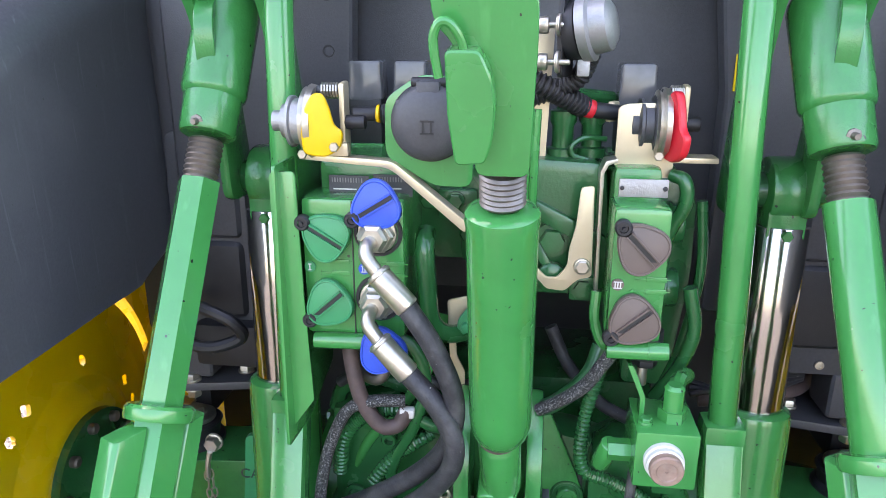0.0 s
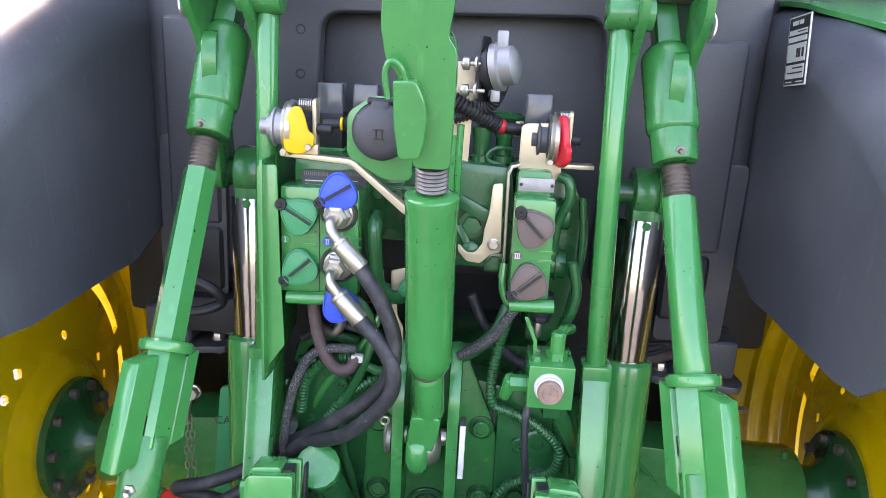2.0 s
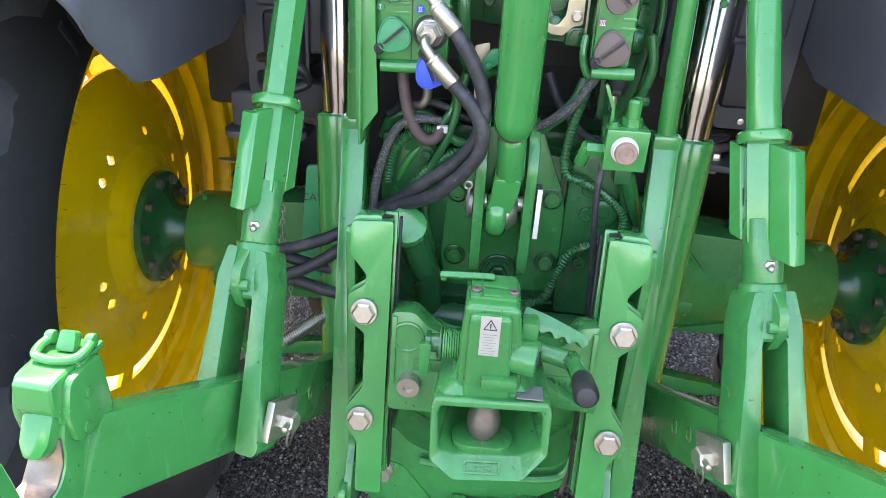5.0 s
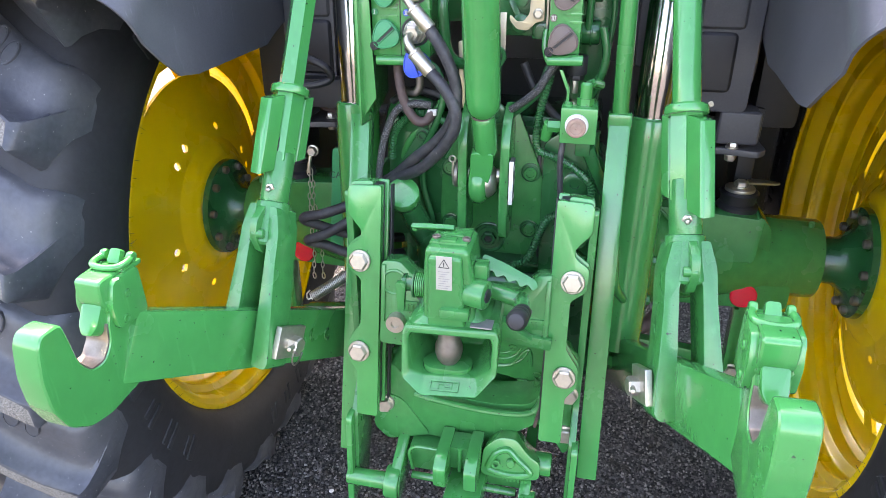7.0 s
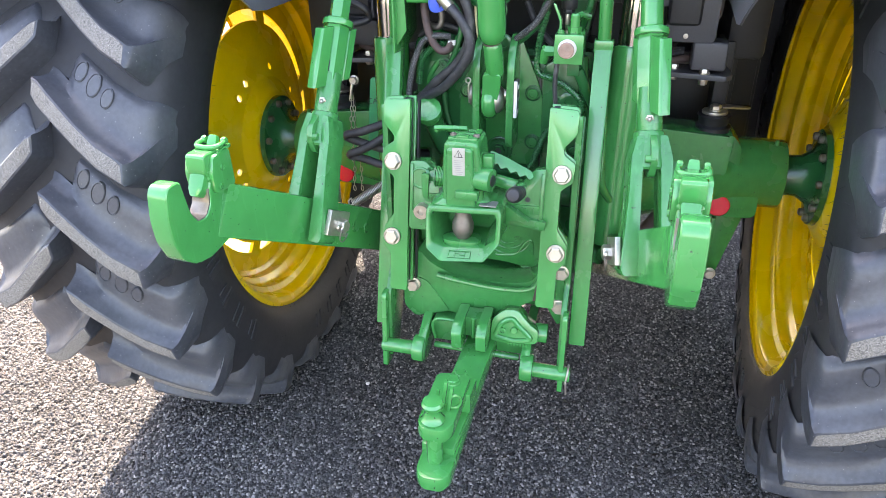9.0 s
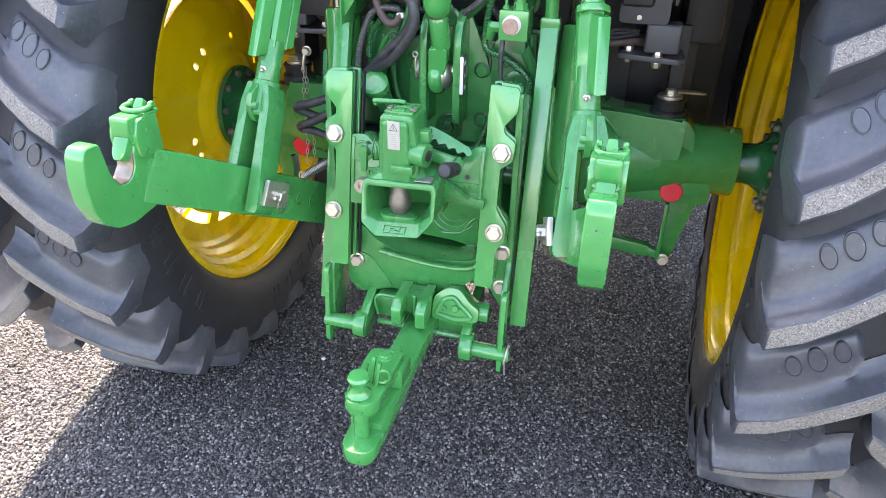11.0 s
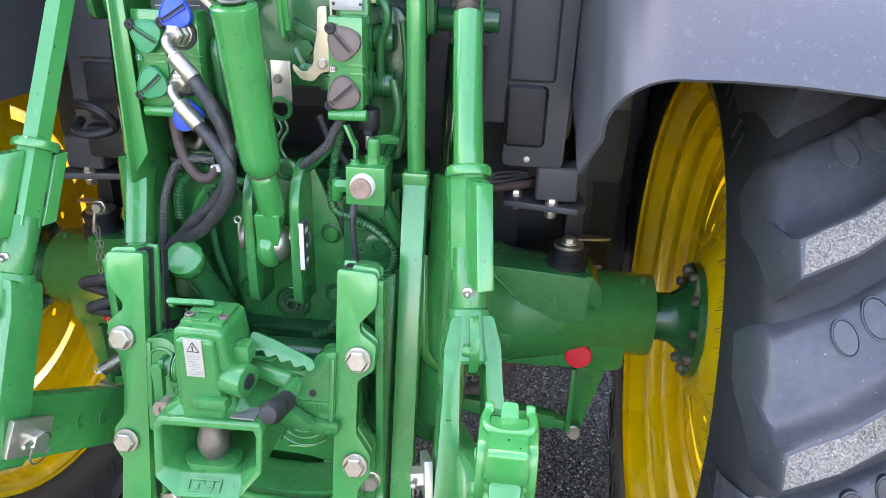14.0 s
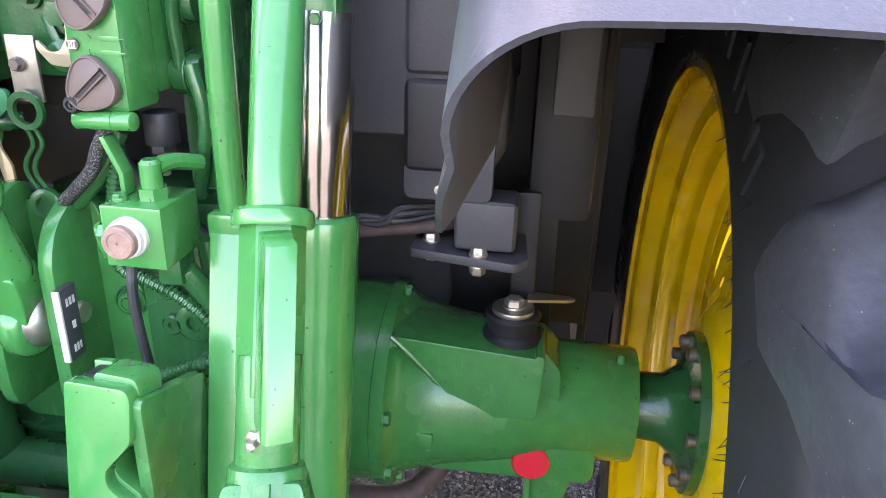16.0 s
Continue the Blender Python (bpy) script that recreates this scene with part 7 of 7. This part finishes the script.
part("pivot_lever", join(prism(rounded([(-0.048, 1.33), (-0.02, 1.35), (-0.02, 1.37), (-0.036, 1.372), (-0.052, 1.35)], 0.008), (0, 0.815, 0), SIDE, UP, 0.008, 0.002), cyl((-0.040, 0.815, 1.345), (-0.040, 0.803, 1.345), 0.006, n=12)), TEAL, white)
part("shaft", box((0.013, 0.806, 1.395), (0.034, 0.004, 0.07), 0.001), ZINC, white)
part("nut", hexbolt((0.008, 0.803, 1.400), BACK, 0.012, 0.008), STEEL, white)

sock = thing("trailer_socket", V(-0.077, 0.76, 1.59), "round black trailer socket with a hinged lid", "socket")
part("mount", prism(rounded([(-0.052, -0.040), (-0.052, 0.020), (-0.015, 0.045), (0.040, 0.040), (0.040, -0.07), (0.0, -0.07)], 0.012), (-0.072, 0.775, 1.59), SIDE, UP, 0.005, 0.001), GREEN, sock)
part("housing", lathe([(0, 0.040), (0.020, 0.040), (0.022, 0.0385), (0.024, 0.0385)], (-0.074, 0.775, 1.589), BACK, 40), BLACK, sock)
part("lid", join(lathe([(0.024, 0.0385), (0.030, 0.038), (0.036, 0.033), (0.040, 0.024), (0.041, 0)], (-0.074, 0.775, 1.589), BACK, 40), box((-0.074, 0.745, 1.617), (0.024, 0.014, 0.026), 0.004), box((-0.102, 0.748, 1.604), (0.010, 0.012, 0.016), 0.003), box((-0.046, 0.748, 1.604), (0.010, 0.012, 0.016), 0.003)), PLASTIC, sock, "black hinged lid")
part("mark", join(box((-0.074, 0.7335, 1.592), (0.014, 0.0016, 0.002), 0), box((-0.074, 0.7335, 1.580), (0.014, 0.0016, 0.002), 0), box((-0.078, 0.7335, 1.586), (0.002, 0.0016, 0.012), 0), box((-0.070, 0.7335, 1.586), (0.002, 0.0016, 0.012), 0)), BLACK, sock)
part("hinge", cyl((-0.092, 0.75, 1.628), (-0.056, 0.75, 1.628), 0.005, n=12), BLACK, sock)
part("conduit", corrugated([V(-0.095, 0.79, 1.592), V(-0.115, 0.79, 1.593), V(-0.132, 0.785, 1.593)], 0.011, 0.005), BLACK, sock)
part("cable_band", cyl((-0.131, 0.785, 1.593), (-0.135, 0.785, 1.593), 0.0095, n=16), YCAP, sock)
part("cable_end", cyl((-0.134, 0.785, 1.593), (-0.160, 0.780, 1.593), 0.0075, n=14), BLACK, sock)

alu = thing("signal_socket", V(0.08, 0.80, 1.67), "cast aluminium trailer socket bolted to a pale bracket", "socket")
ad = V(0.93, -0.3, 0.18)
ap = V(0.062, 0.805, 1.676)
part("housing", lathe([(-0.004, 0.027), (0.006, 0.030), (0.010, 0.030), (0.012, 0.027)], ap, ad, 32), BLACK, alu)
part("lid", join(lathe([(0.012, 0.032), (0.022, 0.033), (0.024, 0.027), (0.040, 0.0255), (0.045, 0.018), (0.047, 0)], ap, ad, 32), box(ap + V(0.020, -0.01, 0.038), (0.016, 0.016, 0.026), 0.004), box(ap + V(0.014, -0.006, -0.035), (0.014, 0.014, 0.018), 0.004)), ALU, alu, "cast aluminium lid")
part("flange", prism(rounded([(-0.020, -0.044), (0.020, -0.044), (0.026, 0.0), (0.020, 0.044), (-0.020, 0.044), (-0.026, 0)], 0.008), ap - ad.normalized() * 0.004, V(-0.3, -0.93, 0), UP, 0.006, 0.002), BLACK, alu)
for z in (0.006, -0.029):
    part("screw", join(cyl(ap + V(-0.034, -0.02, z), ap + V(0.0, -0.025, z), 0.003, n=10), cyl(ap + V(-0.032, -0.02, z), ap + V(-0.022, -0.021, z), 0.0085, n=16), cyl(ap + V(-0.014, -0.022, z), ap + V(-0.010, -0.023, z), 0.011, n=18)), ZINC, alu)
part("bracket", prism(rounded([(0.010, 1.50), (0.042, 1.50), (0.048, 1.684), (0.014, 1.684)], 0.006), (0, 0.845, 0), SIDE, UP, 0.004, 0.0008), GOLD, alu, "pale passivated bracket")
part("conduit", corrugated([V(0.085, 0.815, 1.655), V(0.074, 0.825, 1.630), V(0.050, 0.832, 1.617), V(0.014, 0.835, 1.605), V(-0.02, 0.85, 1.597)], 0.011, 0.005), BLACK, alu, "black ribbed conduit")
cond = thing("ribbed_conduit", V(0.06, 0.87, 1.60), "black ribbed cable conduit with a red band", "conduit")
part("conduit", corrugated([V(-0.02, 0.825, 1.652), V(0.009, 0.826, 1.636), V(0.036, 0.826, 1.622), V(0.064, 0.838, 1.607), V(0.083, 0.850, 1.597)], 0.0125, 0.0055, 12), BLACK, cond)
part("red_band", cyl((0.083, 0.850, 1.597), (0.094, 0.853, 1.594), 0.0105, n=16), RED, cond)
part("cable", cyl((0.093, 0.853, 1.594), (0.125, 0.86, 1.590), 0.009, n=14), BLACK, cond)
part("gland", cyl((0.112, 0.866, 1.592), (0.119, 0.862, 1.591), 0.013, n=6), GOLD, cond)
clip = part("yellow_sticker", box((0.286, 1.0078, 1.628), (0.014, 0.002, 0.046), 0), YCAP, cab, "yellow sticker")

# ---- brake valve block, right ----
brake = thing("brake_valve", V(0.175, 0.735, 1.22), "green brake valve block with a capped port", "valve")
part("block", box((0.178, 0.740, 1.254), (0.064, 0.075, 0.064), 0.003), GREEN, brake)
part("port_ring", lathe([(0, 0.0205), (0.006, 0.0205), (0.008, 0.0190), (0.013, 0.0190), (0.015, 0.0155)], (0.175, 0.703, 1.256), BACK, 28), WHITE, brake, "white plastic ring")
part("port_cap", lathe([(0.008, 0.0170), (0.021, 0.0170), (0.023, 0.0155), (0.023, 0.011), (0.0218, 0.010), (0.0218, 0.0015), (0.0205, 0.001), (0.0205, 0)], (0.175, 0.703, 1.256), BACK, 28), COPPER, brake, "brown rusty port cap")
part("top_fitting", join(lathe([(0, 0.015), (0.014, 0.015)], (0.186, 0.735, 1.284), UP, 6), lathe([(0.012, 0.011), (0.038, 0.011), (0.042, 0.008), (0.042, 0)], (0.186, 0.735, 1.284), UP, 12), hose([V(0.186, 0.735, 1.315), V(0.195, 0.76, 1.318), V(0.21, 0.79, 1.31)], 0.009)), GREEN, brake)
part("small_plug", hexbolt((0.157, 0.722, 1.286), UP, 0.012, 0.007), CAST, brake)
part("side_elbow", join(cyl((0.148, 0.735, 1.244), (0.122, 0.735, 1.244), 0.012, n=6), cyl((0.126, 0.735, 1.25), (0.118, 0.75, 1.215), 0.011, n=12)), GREEN, brake)
part("strap", prism(rounded([(0.152, 1.286), (0.157, 1.286), (0.157, 1.31), (0.142, 1.345), (0.136, 1.345), (0.152, 1.308)], 0.002), (0, 0.742, 0), SIDE, UP, 0.018, 0.0006), GREEN, brake)
part("lower_body", join(box((0.188, 0.758, 1.206), (0.028, 0.034, 0.040), 0.005), cyl((0.196, 0.758, 1.20), (0.236, 0.80, 1.10), 0.013, n=16)), SHADEGREEN, brake)
part("cable", hose([V(0.152, 0.735, 1.222), V(0.150, 0.73, 1.17), V(0.156, 0.73, 1.10), V(0.166, 0.735, 1.00), V(0.172, 0.74, 0.90)], 0.0055, 10), HOSE, brake, "black cable")
part("sensor", join(cyl((0.165, 0.80, 1.36), (0.165, 0.80, 1.325), 0.018, n=18), cyl((0.165, 0.80, 1.325), (0.165, 0.80, 1.315), 0.014, n=6)), BLACK, brake)
part("sensor_stud", cyl((0.163, 0.80, 1.318), (0.163, 0.80, 1.29), 0.006, n=12), ZINC, brake)
dust = thing("dust_cap_strap", V(0.012, 0.80, 1.24), "green rubber dust cap on wavy straps", "dust cap")
part("upper_ring", lathe([(0, 0.021), (0.006, 0.021), (0.006, 0.014), (0, 0.014)], (0.012, 0.80, 1.352), BACK, 28, closed=True), SHADEGREEN, dust)
for dx in (-0.006, 0.005):
    part("strap", hose([V(0.010 + dx, 0.80, 1.335), V(0.016 + dx, 0.80, 1.315), V(0.004 + dx, 0.80, 1.295), V(0.002 + dx, 0.80, 1.28), V(0.012 + dx, 0.80, 1.262)], 0.0028, 8), SHADEGREEN, dust)
part("cap", lathe([(0, 0.020), (0.008, 0.020), (0.010, 0.016), (0.010, 0.011), (0.003, 0.011), (0.003, 0)], (0.017, 0.80, 1.245), BACK, 24), SHADEGREEN, dust)

# ---- top link bracket: indicator bar, pin ring ----
bar = part("indicator_bar", box((0.060, 0.742, 1.128), (0.008, 0.026, 0.088), 0.001), PLASTIC, bracket, "grey indicator bar with a white edge")
part("white_edge", box((0.060, 0.7280, 1.128), (0.0078, 0.003, 0.087), 0.0004), WHITE, bar)
for z, w in ((1.155, 0.016), (1.126, 0.006), (1.098, 0.014)):
    part("print_bar", join(*[box((0.0644, 0.743 + (k - 1) * w * 0.35, z), (0.0006, w * 0.2, 0.009), 0) for k in range(3)]), WHITE, bar)

# ---- chain, spring ----
chain = thing("chain", V(-0.41, 0.88, 0.85), "thin galvanised chain hanging from a bolt", "chain")
part("anchor_bolt", join(hexbolt((-0.408, 0.885, 1.112), BACK, 0.020, 0.014), hose([V(-0.408, 0.868, 1.105), V(-0.412, 0.866, 1.085), V(-0.414, 0.868, 1.065)], 0.004, 8)), ZINC, chain)
bm = sweep([V(0.0035 * math.cos(a), 0, 0.0085 * math.sin(a)) for a in [2 * math.pi * k / 14 for k in range(15)]], 0.0013, 6)
link_me = bpy.data.meshes.new("link")
bm.to_mesh(link_me)
bm.free()
link_me.materials.append(ZINC)
for x0, x1, y0 in ((-0.416, -0.424, 0.868), (-0.412, -0.402, 0.872)):
    for k in range(19):
        f = k / 18
        link = new("link", link_me)
        link.parent = chain
        link.location = V(x0 + (x1 - x0) * f + 0.002 * math.sin(k), y0, 1.066 - 0.0148 * k) - ORIGIN["chain"]
        link.rotation_euler = (0, 0.1 * math.sin(k * 2), radians(20 + 90 * (k % 2)))
spring = thing("coil_spring", V(-0.36, 0.80, 0.80), "bright steel coil spring behind the lift bar", "spring")
a, b = V(-0.395, 0.78, 0.792), V(-0.305, 0.82, 0.850)
r_, u_, d_ = frame_of(b - a)
L = (b - a).length
part("coil", sweep([a + d_ * (L * k / 260) + (r_ * math.cos(k * 0.62) + u_ * math.sin(k * 0.62)) * 0.0115 for k in range(261)], 0.0020, 6), ZINC, spring)
part("hook", hose([a, a + V(-0.01, -0.003, -0.005), a + V(-0.014, 0, 0.006), a + V(-0.006, 0.002, 0.016)], 0.002, 6), ZINC, spring)

# ---- writing and hairs on the tyres ----
for x0, th0, x1, th1 in ((0.853, 19.6, 0.928, 23.1),):
    def on(x, th, r=0.8635):
        return V(x, AXLE.y - r * math.cos(radians(th)), AXLE.z + r * math.sin(radians(th)))
    p, q = on(x0, th0), on(x1, th1)
    e1 = (q - p).normalized()
    nrm = (on(x0, th0, 1) - on(x0, th0, 0)).normalized()
    e2 = nrm.cross(e1).normalized()
    nrm = e1.cross(e2)
    fc = bpy.data.curves.new("lettering", "FONT")
    fc.body, fc.size, fc.extrude = "RADIAL", 0.024, 0.0010
    fo = new("lettering", fc)
    m4 = Matrix((e1, e2, nrm)).transposed().to_4x4()
    m4.translation = p - e2 * 0.004
    fo.matrix_world = m4
    fo.data.materials.append(TREAD)
    tyre_r = bpy.data.objects["tyre.001"]
    fo.parent = tyre_r

hair_bm = bmesh.new()
TURN = {1: Matrix.Rotation(radians(-2.6), 3, "Z"), -1: Matrix.Rotation(radians(2.0), 3, "Z")}
for k in range(430):
    s = -1 if k % 3 == 0 else 1
    lip = V(0.776 if s > 0 else -0.731, AXLE.y, AXLE.z)
    th = random.uniform(0, 2 * math.pi)
    near = random.random() < 0.72
    rr = random.uniform(0.566, 0.574) if near else random.choice((0.60, 0.66, 0.72))
    bul = 0.25 if s > 0 else 0.72
    p = V(-s * (0.004 + 0.004 * bul if near else 0.048 * bul), -rr * math.cos(th), rr * math.sin(th))
    d_ = V(-s * random.uniform(0.15, 0.5), random.uniform(-0.35, 0.35) + 0.9 * math.cos(th) * near, random.uniform(-0.35, 0.35) - 0.9 * math.sin(th) * near).normalized()
    L = random.uniform(0.007, 0.017)
    w = d_.cross(V(s, 0.3, 0.2)).normalized() * 0.0006
    q = d_.cross(w).normalized() * 0.0006
    tip = d_ * L + V(0, 0, -0.2 * L)
    v3, e3 = [hair_bm.verts.new(lip + TURN[s] @ (p + a)) for a in (w, -w, q)], [hair_bm.verts.new(lip + TURN[s] @ (p + tip + a * 0.6)) for a in (w, -w, q)]
    for i in range(3):
        hair_bm.faces.new((v3[i], v3[(i + 1) % 3], e3[(i + 1) % 3], e3[i]))
tagged(part("rubber_hairs", hair_bm, BLACK), "fine black moulding hairs on the new tyres", "tyre hair", kind="stuff")

# ---- loose stones ----
rng = np.random.default_rng(4)
N = 260000
# dense under the tractor, thinning out unevenly towards the edge of the patch
ra, an = np.sqrt(rng.uniform(0, 1, N)) * (1 + 0.25 * rng.standard_normal(N) ** 2 * 0.5), rng.uniform(0, 2 * math.pi, N)
xs, ys = 2.15 * ra * np.cos(an), 1.35 + 1.55 * ra * np.sin(an)
size = rng.uniform(0.0028, 0.0066, N)
base = np.array([(1, 0, -0.3), (-0.4, 0.9, -0.3), (-0.5, -0.8, -0.3), (0.35, 0.55, 0.6), (-0.75, 0.05, 0.55), (0.3, -0.65, 0.62)])
tris = np.array([(0, 1, 3), (1, 4, 3), (1, 2, 4), (2, 5, 4), (2, 0, 5), (0, 3, 5), (3, 4, 5)])
ang = rng.uniform(0, 2 * math.pi, N)
jit = rng.uniform(0.7, 1.3, (N, 6, 3))
pts = base[None] * jit * size[:, None, None]
ca, sa = np.cos(ang)[:, None], np.sin(ang)[:, None]
px = pts[:, :, 0] * ca - pts[:, :, 1] * sa + xs[:, None]
py = pts[:, :, 0] * sa + pts[:, :, 1] * ca + ys[:, None]
pz = pts[:, :, 2] * 0.85 + rng.uniform(-0.006, 0.003, N)[:, None]
verts = np.stack([px, py, pz], 2).reshape(-1, 3)
faces = (tris[None] + (np.arange(N) * 6)[:, None, None]).reshape(-1, 3)
me = bpy.data.meshes.new("gravel_stones")
me.vertices.add(len(verts))
me.vertices.foreach_set("co", verts.ravel().astype(np.float32))
me.loops.add(len(faces) * 3)
me.loops.foreach_set("vertex_index", faces.ravel().astype(np.int32))
me.polygons.add(len(faces))
me.polygons.foreach_set("loop_start", np.arange(0, len(faces) * 3, 3, dtype=np.int32))
me.update(calc_edges=True)
me.materials.append(STONES)
peb = part("pebble", lathe([(0, 0), (0.001, 0.006), (0.004, 0.008), (0.007, 0.005), (0.008, 0)], (-0.474, 0.949, 0.0), UP, 9), WHITE)
tagged(peb, "single pale pebble lying on the dark gravel", "stone")
tagged(new("gravel_stones", me), "loose dark grey crushed stones on the yard", "gravel", kind="stuff")
